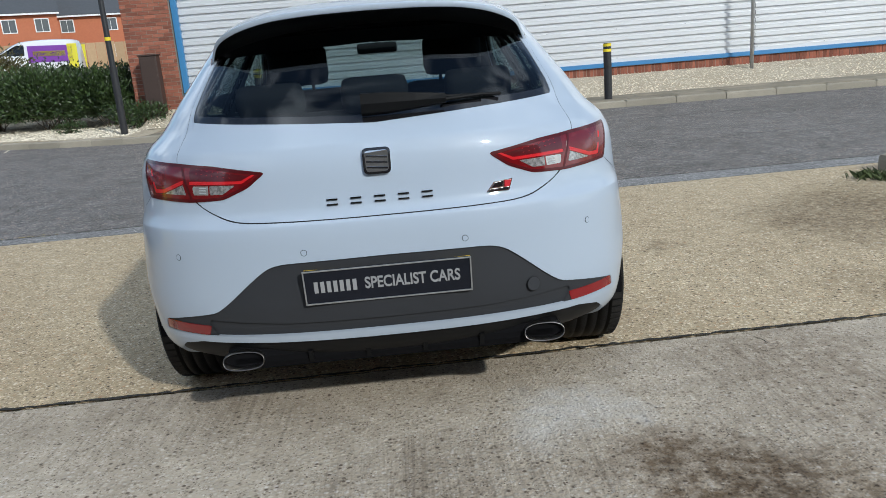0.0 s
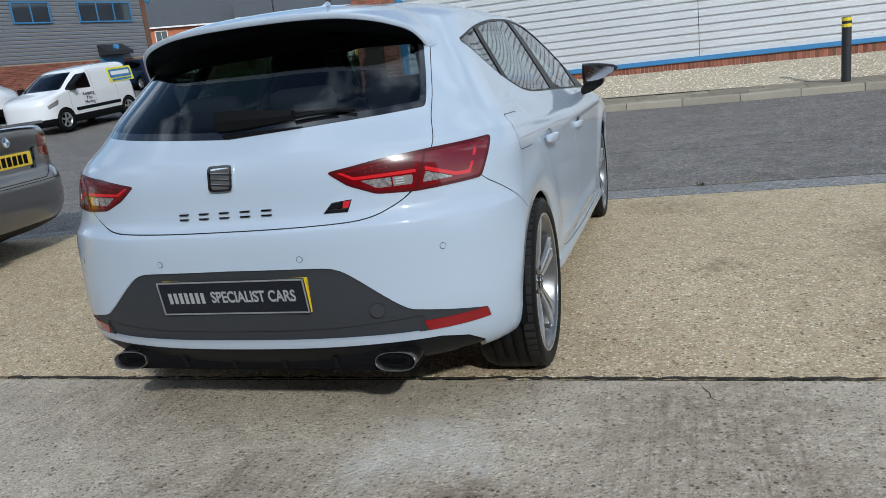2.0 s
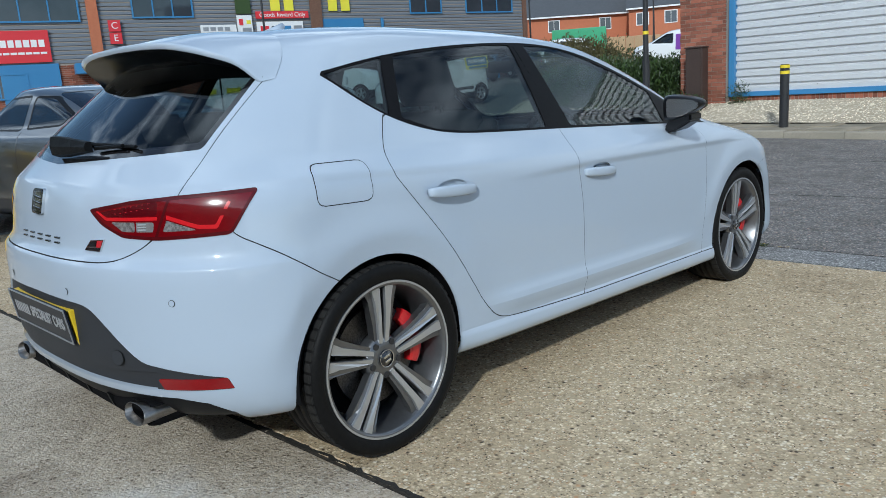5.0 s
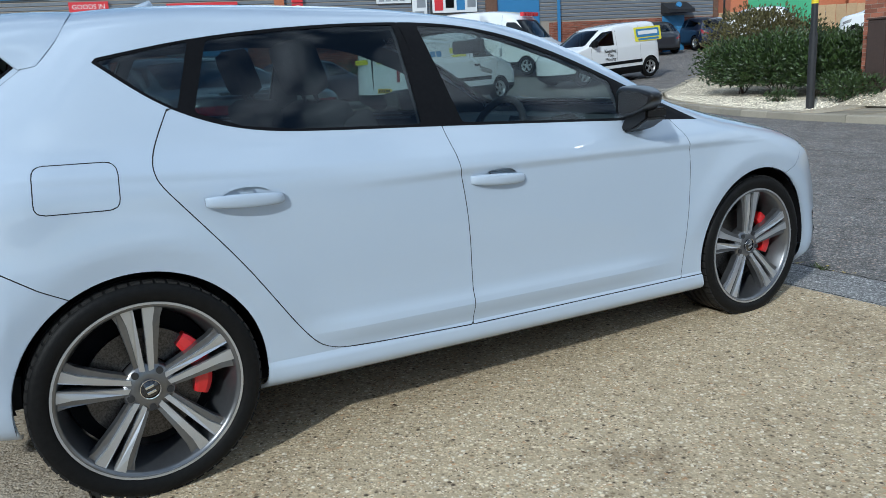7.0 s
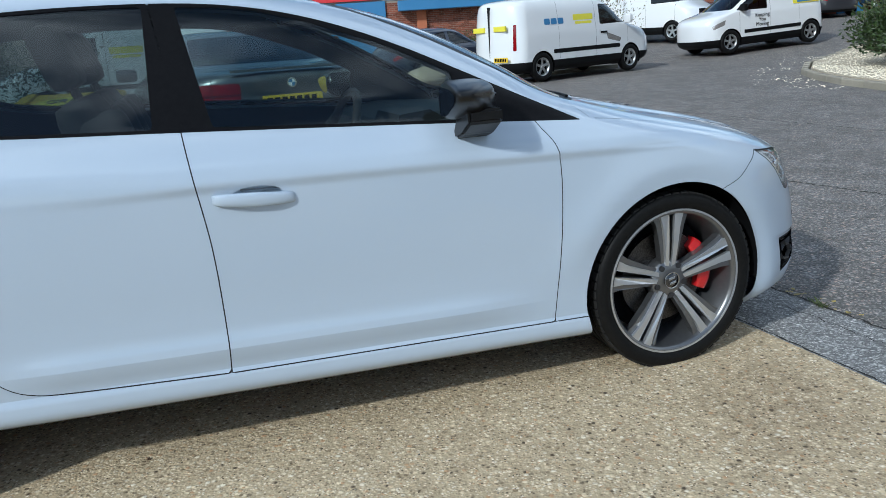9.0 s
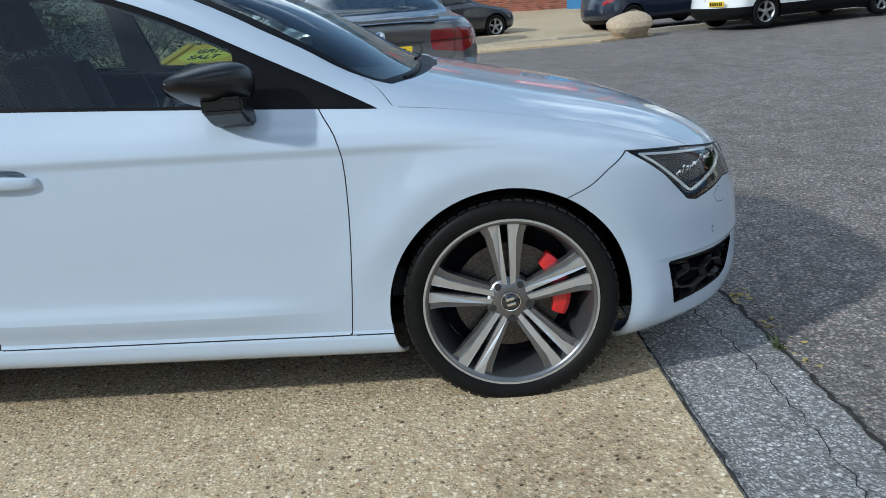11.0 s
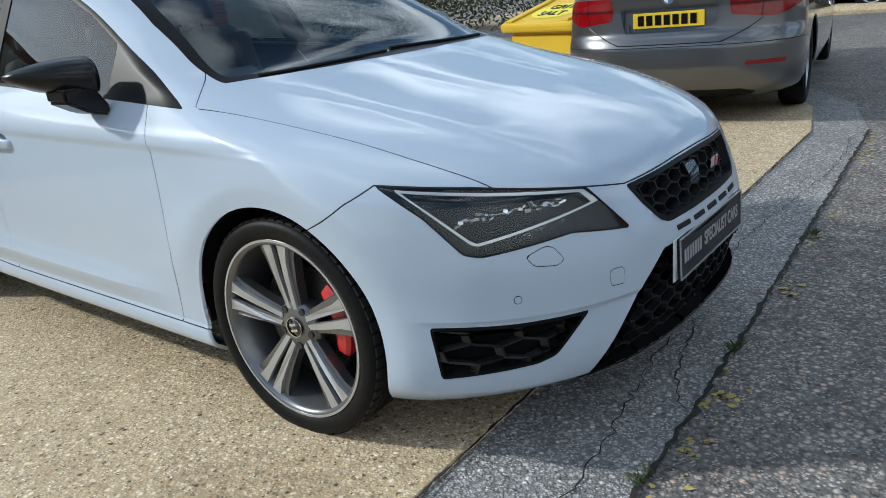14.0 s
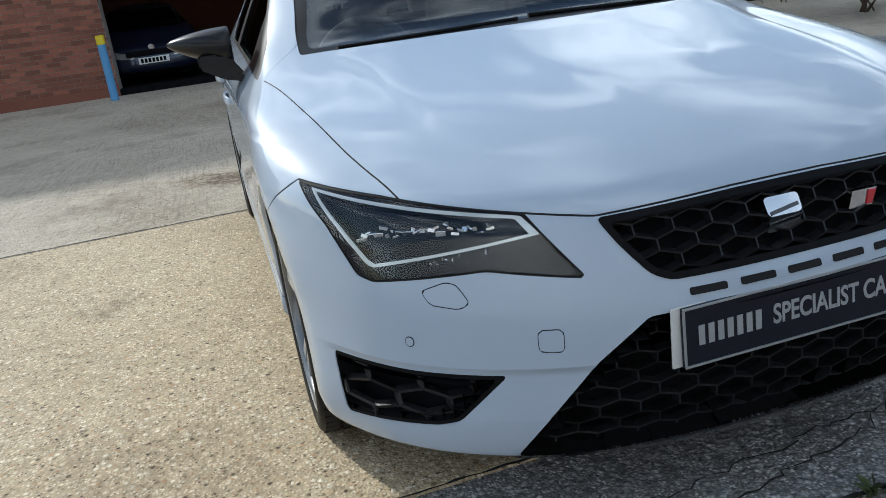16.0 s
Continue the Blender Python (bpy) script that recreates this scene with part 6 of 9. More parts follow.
box(bm, (-0.60, 0.35, 0.92), (0.60, 0.82, 0.945), 0.008)
part("parcel_shelf", bm, CABIN, car, "dark parcel shelf")

# ---- buildings ----
def from_lists(name, verts, faces, material, parent=None, label="", smooth=False):
    me = bpy.data.meshes.new(name)
    me.from_pydata(verts, [], faces)
    me.validate()
    if smooth:
        me.shade_smooth()
    ob = new(name, me)
    me.materials.append(material)
    ob.parent = parent
    if label:
        tagged(ob, label)
    return ob


BOX_F = [(0, 1, 3, 2), (4, 6, 7, 5), (0, 4, 5, 1), (2, 3, 7, 6), (0, 2, 6, 4), (1, 5, 7, 3)]


def box_verts(lo, hi):
    return [(x, y, z) for x in (lo[0], hi[0]) for y in (lo[1], hi[1]) for z in (lo[2], hi[2])]


def brick_face(parent, m, x0, x1, z0, z1, near, seed, soldier=False):
    """Bricks laid on a wall whose face looks to local -y: those where near(x, z) holds are pieces of their own, the others one mesh."""
    rng = random.Random(seed)
    ln, hh = (0.065, 0.215) if soldier else (0.215, 0.065)
    shared = {}
    verts, faces, count = [], [], 0
    z, row = z0, 0
    while z + hh <= z1 + 0.001:
        x = x0 - (0.1125 if row % 2 and not soldier else 0.0)
        while x < x1 - 0.02:
            a, b = max(x, x0), min(x + ln, x1)
            if b - a > 0.03:
                d = rng.uniform(-0.002, 0.003)
                if near(a, z) and count < 300:
                    key = round(b - a, 3)
                    if key not in shared:
                        bm = bmesh.new()
                        box(bm, (0, -0.008, 0), (b - a, 0.02, hh))
                        shared[key] = mesh_of(bm, "brick")
                        shared[key].materials.append(M_BRICK)
                    ob = new("brick", shared[key])
                    ob.parent = parent
                    ob.matrix_local = m @ Matrix.Translation((a, -d, z))
                    count += 1
                else:
                    o = len(verts)
                    verts += [tuple(m @ Vector(v)) for v in box_verts((a, -0.008 - d, z), (b, 0.02, z + hh))]
                    faces += [tuple(o + i for i in f) for f in BOX_F]
            x += ln + 0.010
        z, row = z + hh + 0.010, row + 1
    if verts:
        ob = from_lists("brickwork", verts, faces, M_BRICK_ISL, parent)
        tagged(ob, "red brick courses with pale mortar", kind="stuff")


def ribbed(bm, x0, x1, z0, z1, pitch, depth, m, flat=0.62):
    """Horizontal ribs: a trapezoid profile drawn along x, facing -y, laid out by m."""
    prof, z = [], z0
    while z < z1 - 1e-6:
        h = min(pitch, z1 - z)
        prof += [(0.0, z), (0.0, z + h * flat), (depth, z + h * (flat + 0.10)), (depth, z + h * 0.92)]
        z += h
    prof.append((0.0, z1))
    a = [bm.verts.new(m @ Vector((x0, d, zz))) for d, zz in prof]
    b = [bm.verts.new(m @ Vector((x1, d, zz))) for d, zz in prof]
    for i in range(len(a) - 1):
        bm.faces.new((a[i], b[i], b[i + 1], a[i + 1]))


def block(name, lo, hi, material, parent, label="", bevel=0.0, m=None):
    bm = bmesh.new()
    box(bm, lo, hi, bevel, m)
    return part(name, bm, material, parent, label)


WALL_Y = 14.5
shed = thing("storage_shed", (0, 0, 0), 0, "pale ribbed metal clad shed on a brick plinth", "building", kind="structure")
xs_ = [-4.15, 1.9, 8.0, 14.1, 20.2, 40]
for a, b in zip(xs_, xs_[1:]):
    bm = bmesh.new()
    ribbed(bm, a, b - 0.012, 0.66, 7.5, 0.152, 0.045, Matrix.Translation((0, WALL_Y, 0)), 0.50)
    part("cladding_sheet", bm, M_CLAD, shed, "pale horizontal ribbed metal cladding")
    for i in range(12):
        if b < 25:
            bm = bmesh.new()
            for dx in (0.05, 1.55, 3.05, 4.55):
                cyl(bm, 0.011, (a + dx, WALL_Y - 0.006, 0.75 + 0.6 * i), (a + dx, WALL_Y + 0.01, 0.75 + 0.6 * i), 6)
            part("fixing_screws", bm, M_GALV, shed, "")
block("inner_wall", (-4.1, WALL_Y + 0.07, 0.0), (40, WALL_Y + 0.3, 7.5), M_CLAD_G, shed)
block("base_trim", (-4.15, WALL_Y - 0.06, 0.57), (40, WALL_Y + 0.06, 0.66), M_BLUE, shed, "blue painted base trim", 0.006)
block("corner_trim", (-4.27, WALL_Y - 0.07, 0.57), (-4.15, WALL_Y + 0.06, 7.5), M_BLUE, shed, "blue painted corner trim", 0.006)
plinth = block("plinth", (-4.27, WALL_Y, 0.0), (40, WALL_Y + 0.2, 0.57), M_MORTAR, shed, "red brick soldier-course plinth")
brick_face(plinth, Matrix.Translation((0, WALL_Y, 0)), -4.27, 18, 0.345, 0.57, lambda x, z: -4 < x < 8, 3, True)
pier = block("pier", (-5.25, WALL_Y - 0.15, 0.0), (-4.29, WALL_Y + 0.75, 7.5), M_MORTAR, shed, "red brick corner pier")
brick_face(pier, Matrix.Translation((0, WALL_Y - 0.15, 0)), -5.25, -4.29, 0.2, 5.5, lambda x, z: z < 3.8, 4)
brick_face(pier, pose(-5.25, WALL_Y + 0.75, 0, 0, 0, -90), 0, 0.9, 0.2, 5.5, lambda x, z: False, 5)
block("side_wall", (-5.2, WALL_Y + 0.76, 0), (-4.9, 40, 7.5), M_BRICK, shed)
block("roof", (-5.2, WALL_Y, 7.5), (40, 40, 7.6), M_CLAD_G, shed)
bm = bmesh.new()
box(bm, (39.8, WALL_Y + 0.31, 0), (40, 39.7, 7.49)), box(bm, (-4.9, 39.8, 0), (40, 40, 7.49))
part("rear_wall", bm, M_BRICK, shed)

# the long two-storey row of trade units: local x runs along the front towards its far corner, local -y faces the yard
UM = pose(-34.0, -11.4, 0, 0, 0, 76.5)
units = new("trade_units")
units.matrix_world = UM
tagged(units, "long row of grey ribbed trade units with blue trim and windows", "building", kind="structure")
UL = 45.0


def at_s(a, b):
    return UL - max(a, b), UL - min(a, b)


bm = bmesh.new()
ribbed(bm, 0, UL - 0.25, 3.0, 6.05, 0.16, 0.035, Matrix.Identity(4))
part("cladding", bm, M_CLAD_G, units, "grey horizontal ribbed cladding")
lower = block("lower_wall", (0, 0.03, -0.5), (UL, 14, 6.2), M_MORTAR, units, "red brick lower wall")
brick_face(lower, Matrix.Translation((0, 0.03, 0)), UL - 9, UL, 1.2, 2.98, lambda x, z: False, 8)
brick_face(lower, Matrix.Translation((0, 0.03, 0)), UL - 31, UL - 14, 0.6, 2.98, lambda x, z: False, 9)
block("eaves_gutter", (-0.2, -0.42, 6.05), (UL + 0.2, 0.1, 6.32), M_BLUE, units, "blue eaves gutter", 0.03)
bm = bmesh.new()
prism(bm, [(-0.35, 6.33), (7, 7.6), (14.2, 6.33)], -0.1, UL + 0.1, "x")
part("roof", bm, M_ROOF, units)
block("corner_trim", (UL - 0.25, -0.06, 1.0), (UL, 0.04, 6.02), M_SHADE_BRICK, units, "brown brick corner")
block("fascia", (0, -0.16, 5.80), (UL, -0.05, 6.04), M_FASCIA, units, "pale fascia under the gutter", 0.01)
for x_ in (UL - 11.75, UL + 0.12):
    bm = bmesh.new()
    cyl(bm, 0.09, (x_, -0.30, 6.08), (x_, -0.30, 5.75), 12), cyl(bm, 0.09, (x_, -0.30, 5.78), (x_ - 0.12, -0.20, 5.45), 12)
    part("downpipe", bm, M_BLUE, units, "blue gutter outlet", smooth=True)


def unit_window(sa, sb, z0, z1, bays):
    a, b = at_s(sa, sb)
    w = part("window_frame", (lambda bm: (box(bm, (a, -0.07, z0), (b, -0.02, z0 + 0.06)), box(bm, (a, -0.07, z1 - 0.06), (b, -0.02, z1)), box(bm, (a, -0.07, z0 + 0.06), (a + 0.06, -0.02, z1 - 0.06)), box(bm, (b - 0.06, -0.07, z0 + 0.06), (b, -0.02, z1 - 0.06)), bm)[-1])(bmesh.new()), M_BLUE, units, "blue window frame")
    n = bays
    for i in range(n):
        x0, x1 = a + 0.06 + (b - a - 0.12) * i / n, a + 0.06 + (b - a - 0.12) * (i + 1) / n
        block("pane", (x0, -0.03, z0 + 0.06), (x1, -0.012, z1 - 0.06), M_PANE, w)
        if i:
            block("mullion", (x0 - 0.025, -0.065, z0 + 0.06), (x0 + 0.025, -0.031, z1 - 0.06), M_BLUE, w)
    return w


for sa, sb, z0, z1, n in ((7.0, 5.2, 4.63, 5.54, 2), (3.8, 0.9, 4.63, 5.55, 3), (28.0, 24.8, 4.5, 5.5, 3), (24.6, 21.5, 4.5, 5.5, 3), (19.6, 17.2, 4.6, 5.5, 3), (36, 33, 4.5, 5.5, 3), (32.6, 29.6, 4.5, 5.5, 3), (25.6, 23.6, 1.75, 2.7, 2)):
    unit_window(sa, sb, z0, z1, n)


def unit_panel(name, sa, sb, z0, z1, material, label, out=0.10, parent=None):
    a, b = at_s(sa, sb)
    return block(name, (a, -out, z0), (b, -out + 0.06, z1), material, parent or units, label, 0.008)


def mid(sa, sb):
    return UL - (sa + sb) / 2


for sa, sb, label in ((11.6, 9.5, "blue roller door"), (3.1, 1.9, "blue entrance door"), (24.5, 22.5, "blue lower door")):
    unit_panel("unit_door", sa, sb, 1.0 if sa < 12 else 0.5, 4.47 if sa > 11 and sa < 12 else 3.0, M_BLUE, label, 0.05)
unit_panel("column", 21.25, 20.85, 0.5, 6.05, M_HOUSE, "brown brick column", 0.12)
unit_panel("column", 12.1, 11.55, 1.0, 6.02, M_SHADE_BRICK, "brown brick column", 0.12)
unit_panel("door_jamb", 8.62, 8.48, 1.0, 4.47, M_BLUE, "blue steel door jamb", 0.11)
sg = unit_panel("goods_sign", 14.6, 12.2, 4.51, 4.81, M_SIGN_R, "red goods sign with white lettering")
lettering("sign_lettering", "Goods Inward Only", 0.26, Matrix.Translation((mid(14.6, 12.2), -0.105, 4.66)), M_SIGN_W, sg)
sg = unit_panel("notice_board", 14.6, 12.5, 3.5, 4.38, M_SIGN_W, "white notice board with dark patches")
for i in range(4):
    a = UL - 14.45 + 0.5 * i
    block("notice_patch", (a, -0.112, 3.6 + 0.1 * (i % 2)), (a + 0.38, -0.099, 4.2), (M_SIGN_R, M_DARK, M_BLUE, M_GALV)[i], sg)
for sa, sb, z0 in ((11.2, 10.0, 4.80), (13.9, 12.8, 4.83)):
    # the unit's number, kept as plain bars
    for k in range(2):
        a = UL - sa + 0.62 * k
        block("number_bar", (a, -0.09, z0), (a + 0.42, -0.05, z0 + 0.6), M_SIGN_Y, units, "yellow unit number bar")
sg = unit_panel("trade_sign", 25.4, 22.7, 3.06, 4.22, M_SIGN_R, "red trade sign with white shapes")
a = UL - 25.2
block("sign_mark", (a, -0.112, 3.6), (a + 0.28, -0.099, 3.95), M_SIGN_W, sg)
for k in range(8):
    block("sign_bar", (a + 0.34 + 0.255 * k, -0.112, 3.62), (a + 0.54 + 0.255 * k, -0.099, 3.88), M_SIGN_W, sg)
for k in range(9):
    block("sign_bar", (a + 0.15 + 0.25 * k, -0.112, 3.36), (a + 0.36 + 0.25 * k, -0.099, 3.44), M_SIGN_W, sg)
sg = unit_panel("white_sign", 17.0, 15.5, 3.96, 4.29, M_SIGN_W, "white sign with grey lettering bars")
for k in range(4):
    block("sign_bar", (UL - 16.9 + 0.3 * k, -0.112, 4.05), (UL - 16.68 + 0.3 * k, -0.099, 4.2), M_GALV, sg)
sg = unit_panel("goods_sign", 28.9, 27.5, 4.0, 4.37, M_SIGN_R, "red goods-in sign with white lettering")
lettering("sign_lettering", "GOODS IN", 0.24, Matrix.Translation((mid(28.9, 27.5), -0.105, 4.18)), M_SIGN_W, sg)
for letter, z0 in (("C", 4.11), ("E", 3.64)):
    sg = unit_panel("letter_sign", 20.55, 20.1, z0, z0 + 0.43, M_SIGN_R, "square red letter sign", 0.14)
    lettering("sign_lettering", letter, 0.36, Matrix.Translation((mid(20.55, 20.1), -0.145, z0 + 0.215)), M_SIGN_W, sg)
sg = unit_panel("advert_board", 15.45, 14.8, 4.72, 5.62, M_LEAF, "green and white advert board", 0.13)
sg = unit_panel("advert_board", 15.45, 14.8, 3.0, 4.66, M_SIGN_W, "white advert board with grey shapes", 0.13)
for za, zb, xa, xb, m_ in ((4.25, 4.5, 0.08, 0.25, M_SIGN_R), (3.75, 4.15, 0.2, 0.58, M_GALV), (3.15, 3.6, 0.08, 0.5, M_GALV), (4.3, 4.45, 0.4, 0.58, M_SIGN_Y)):
    block("advert_shape", (UL - 15.45 + xa, -0.142, za), (UL - 15.45 + xb, -0.129, zb), m_, sg)
bm = bmesh.new()
prism(bm, [(-0.05, 3.6), (-0.75, 3.25), (-0.75, 3.1), (-0.05, 3.1)], UL - 3.2, UL - 1.8, "x")
aw = part("awning", bm, M_BLACK, units, "black entrance awning with a blue roundel")
bm = bmesh.new()
cyl(bm, 0.14, (UL - 2.5, -0.42, 3.44), (UL - 2.5, -0.50, 3.48), 20)
part("roundel", bm, M_BLUE, aw, "blue roundel")
bm = bmesh.new()
box(bm, (UL - 22.0, -0.6, 2.55), (UL - 15.0, -0.10, 2.95), 0.03)
part("canopy", bm, M_BLUE, units, "blue steel canopy over the doors")

# brick workshop behind, in shade
SHOP_H, DOOR_H = 5.4, 3.3
shop = thing("brick_workshop", (0, 0, 0), 0, "red brick workshop with a dark open vehicle door", "building", kind="structure")
bm = bmesh.new()
box(bm, (2.36, -9.6, 0), (14, -9.0, SHOP_H)), box(bm, (-12, -9.6, 0), (-4.5, -9.0, SHOP_H)), box(bm, (-4.5, -9.6, DOOR_H), (2.36, -9.0, SHOP_H))
front_wall = part("front_wall", bm, M_MORTAR, shop, "red brick front wall")
WM = pose(0, -9.0, 0, 0, 0, 180)
brick_face(front_wall, WM, -9.0, -2.36, 0.42, 3.6, lambda x, z: x > -5.5 and z < 2.2, 12)
brick_face(front_wall, WM, 4.5, 9.0, 0.42, 3.2, lambda x, z: False, 13)
block("footing", (2.36, -9.03, 0.1), (14, -8.97, 0.42), M_BRICK, front_wall, "red brick footing", 0.01)
bm = bmesh.new()
box(bm, (-12, -20, 0), (14, -19.6, SHOP_H)), box(bm, (-12, -20, SHOP_H), (14, -9, SHOP_H + 0.2)), box(bm, (-12, -19.6, 0), (-11.6, -9.6, SHOP_H)), box(bm, (13.6, -19.6, 0), (14, -9.6, SHOP_H))
part("shell", bm, M_BRICK, shop)
# near-black floor colour carries the shade inside the open door
block("workshop_floor", (-11.6, -19.6, 0.1), (13.6, -9.0, 0.36), M_DARK, shop, "near-black workshop floor")


# ---- kerbs, pavement, gravel ----
def polyline(pts, step):
    """Points at even steps along a line, with the heading in degrees."""
    out = []
    for a, b in zip(pts, pts[1:]):
        a, b = Vector(a), Vector(b)
        n = max(1, round((b - a).length / step))
        for i in range(n):
            out.append((a.lerp(b, (i + 0.5) / n), math.degrees(math.atan2(b.y - a.y, b.x - a.x)), (b - a).length / n))
    return out


def stone_mesh(name, lo, hi, bevel, material):
    bm = bmesh.new()
    box(bm, lo, hi)
    bmesh.ops.bevel(bm, geom=[e for e in bm.edges if all(v.co.z > hi[2] - 1e-4 for v in e.verts)], offset=bevel, segments=1, affect="EDGES")
    me = mesh_of(bm, name)
    me.materials.append(material)
    return me


rng = random.Random(7)
ISLAND = [(-4.8, 11.83), (-6.0, 12.05), (-7.3, 12.5), (-8.6, 13.15), (-9.7, 13.9), (-11.0, 15.2), (-12.0, 16.6), (-12.9, 18.0), (-13.5, 19.0), (-14.0, 20.0), (-14.3, 22.0), (-14.4, 26.0)]
kerb = thing("kerb", (0, 0, 0), 0, "weathered concrete kerb stones along the far side", "kerb", kind="structure")
stone = stone_mesh("kerb_stone", (-0.45, -0.0, -0.2), (0.45, 0.14, 0.085), 0.018, M_KERB)
for p, h, ln in polyline([(24, kerb_y(24)), (-4.8, kerb_y(-4.8))], 0.915) + polyline(ISLAND, 0.70):
    ob = new("kerb_stone", stone)
    ob.parent = kerb
    ob.matrix_local = pose(p.x, p.y, rise(p.x, p.y) + rng.uniform(-0.004, 0.004), 0, rng.uniform(-0.4, 0.4), h) @ Matrix.Diagonal((ln / 0.915 * 1.005, -1 if abs(h) > 90 else 1, 1, 1))
for p, h, ln in polyline([(-15.6, 2.0), (-15.2, 4.0), (-15.7, 7.0), (-16.3, 10.5), (-16.8, 14)], 0.9):
    ob = new("kerb_stone", stone)
    ob.parent = kerb
    ob.matrix_local = pose(p.x, p.y, rise(p.x, p.y), 0, 0, h)
pave = thing("pavement", (0, 0, 0), 0, "grey-brown worn paving slabs behind the kerb", "pavement", kind="structure")
slab_me = stone_mesh("paving_slab", (-0.445, -0.295, -0.06), (0.445, 0.295, 0.0), 0.006, M_SLAB)
for p, h, ln in polyline([(24, kerb_y(24)), (-4.6, kerb_y(-4.6))], 0.90):
    for k in range(2):
        ob = new("paving_slab", slab_me)
        ob.parent = pave
        ob.matrix_local = pose(p.x + (0.3 if k else 0), p.y + 0.45 + 0.60 * k, rise(p.x, p.y) + 0.092 + rng.uniform(-0.004, 0.004), rng.uniform(-0.4, 0.4), rng.uniform(-0.4, 0.4), h)
bm = bmesh.new()
prism(bm, [(24, kerb_y(24) + 0.1), (24, kerb_y(24) + 1.4), (-4.9, kerb_y(-4.9) + 1.4), (-4.9, kerb_y(-4.9) + 0.1)], 0.0, 0.07, "z")
part("slab_bed", bm, M_MORTAR, pave)


def bed_z(x, y):
    """The top of the gravel, from the pavement up to the shed wall."""
    t = min(max((y - kerb_y(x) - 1.25) / (WALL_Y - kerb_y(x) - 1.25), 0), 1)
    return rise(x, y) + 0.098 + 0.31 * t + 0.02 * math.sin(x * 1.3) * math.sin(math.pi * t)


def scatter(name, spots, zfun, r0, r1, material, label, seed):
    """Loose stones: small irregular eight-sided pieces, one mesh."""
    g = random.Random(seed)
    verts, faces = [], []
    for x, y in spots:
        r = g.uniform(r0, r1)
        o = len(verts)
        a = g.uniform(0, 6.28)
        c, s = math.cos(a) * r, math.sin(a) * r
        k = g.uniform(0.55, 1.0)
        z = zfun(x, y) + r * 0.15
        verts += [(x + c, y + s, z), (x - s * k, y + c * k, z + r * 0.1), (x - c, y - s, z), (x + s * k, y - c * k, z), (x + r * 0.2, y, z + r * g.uniform(0.4, 0.75)), (x, y, z - r * 0.5)]
        faces += [(o, o + 1, o + 4), (o + 1, o + 2, o + 4), (o + 2, o + 3, o + 4), (o + 3, o, o + 4)]
    return tagged(from_lists(name, verts, faces, material), label, "gravel", kind="stuff")


xs_ = list(np.arange(-4.9, 24.1, 0.5))
bm = bmesh.new()
cols = [[bm.verts.new((x, kerb_y(x) + 1.30 + (WALL_Y - kerb_y(x) - 1.30) * j / 6, bed_z(x, kerb_y(x) + 1.30 + (WALL_Y - kerb_y(x) - 1.30) * j / 6) - 0.012)) for j in range(7)] for x in xs_]
for a, b in zip(cols, cols[1:]):
    for j in range(6):
        bm.faces.new((a[j], b[j], b[j + 1], a[j + 1]))
tagged(part("gravel_bed", bm, M_GRAVEL_BED, smooth=True), "cream gravel bed sloping up to the shed", "gravel", kind="structure")
sp = [(rng.uniform(-4.8, 14), rng.random()) for _ in range(13000)]
scatter("gravel", [(x, kerb_y(x) + 1.28 + (WALL_Y - kerb_y(x) - 1.30) * t) for x, t in sp], lambda x, y: bed_z(x, y) - 0.01, 0.010, 0.024, M_GRAVEL, "loose cream and pale stones", 3)
# planted island
isl = [(x + 0.14, y + 0.12) for x, y in ISLAND] + [(-5.3, 26.0), (-5.3, 15.2), (-5.26, 14.35), (-4.4, 14.35), (-4.4, 11.96)]
bm = bmesh.new()
prism(bm, isl, 0, 1, "z")
for v in bm.verts:
    v.co.z = rise(v.co.x, v.co.y) + (0.09 if v.co.z > 0.5 else -0.1)
bmesh.ops.triangulate(bm, faces=bm.faces)
tagged(part("island_bed", bm, M_GRAVEL_BED), "cream gravel of the planted island", "gravel", kind="structure")
inside_isl = poly_dist(isl)
sp = []
while len(sp) < 6500:
    x, y = rng.uniform(-13.5, -4.8), rng.uniform(11.8, 19)
    if rng.random() < 0.35:
        x, y = rng.uniform(-10, -4.8), rng.uniform(11.8, 14.5)
    if inside_isl(np.array([[x, y]]))[0] < -0.03:
        sp.append((x, y))
scatter("gravel", sp, lambda x, y: rise(x, y) + 0.092, 0.012, 0.026, M_GRAVEL, "loose cream stones round the bushes", 4)
sp = []
for _ in range(170):
    t = rng.choice(ISLAND[2:8])
    sp.append((t[0] - abs(rng.gauss(0.12, 0.30)) + rng.uniform(-0.6, 0.5), t[1] - abs(rng.gauss(0.1, 0.30)) - 0.3 * rng.random()))
scatter("spilled_gravel", sp, lambda x, y: rise(x, y) - 0.028, 0.012, 0.03, M_GRAVEL, "cream stones spilled onto the road", 5)


# ---- posts ----
def bollard(at, h, r, tip=False):
    b = thing("bollard", (*at, rise(*at) + (0.10 if not tip else 0)), 0, "blue steel bollard with a yellow top" if tip else "black steel bollard with yellow bands", "bollard")
    bm = bmesh.new()
    cyl(bm, r, (0, 0, -0.05), (0, 0, h - 0.02), 24), cyl(bm, r, (0, 0, h - 0.02), (0, 0, h), 24, r * 0.85)
    part("post", bm, M_SKY_BLUE if tip else M_BLACK, b)
    for z0, z1 in (((h - 0.14, h + 0.004),) if tip else ((h - 0.06, h - 0.01), (h - 0.155, h - 0.105))):
        bm = bmesh.new()
        cyl(bm, r + 0.003, (0, 0, z0), (0, 0, z1), 24)
        part("band", bm, M_YELLOW, b, "yellow band")
    return b


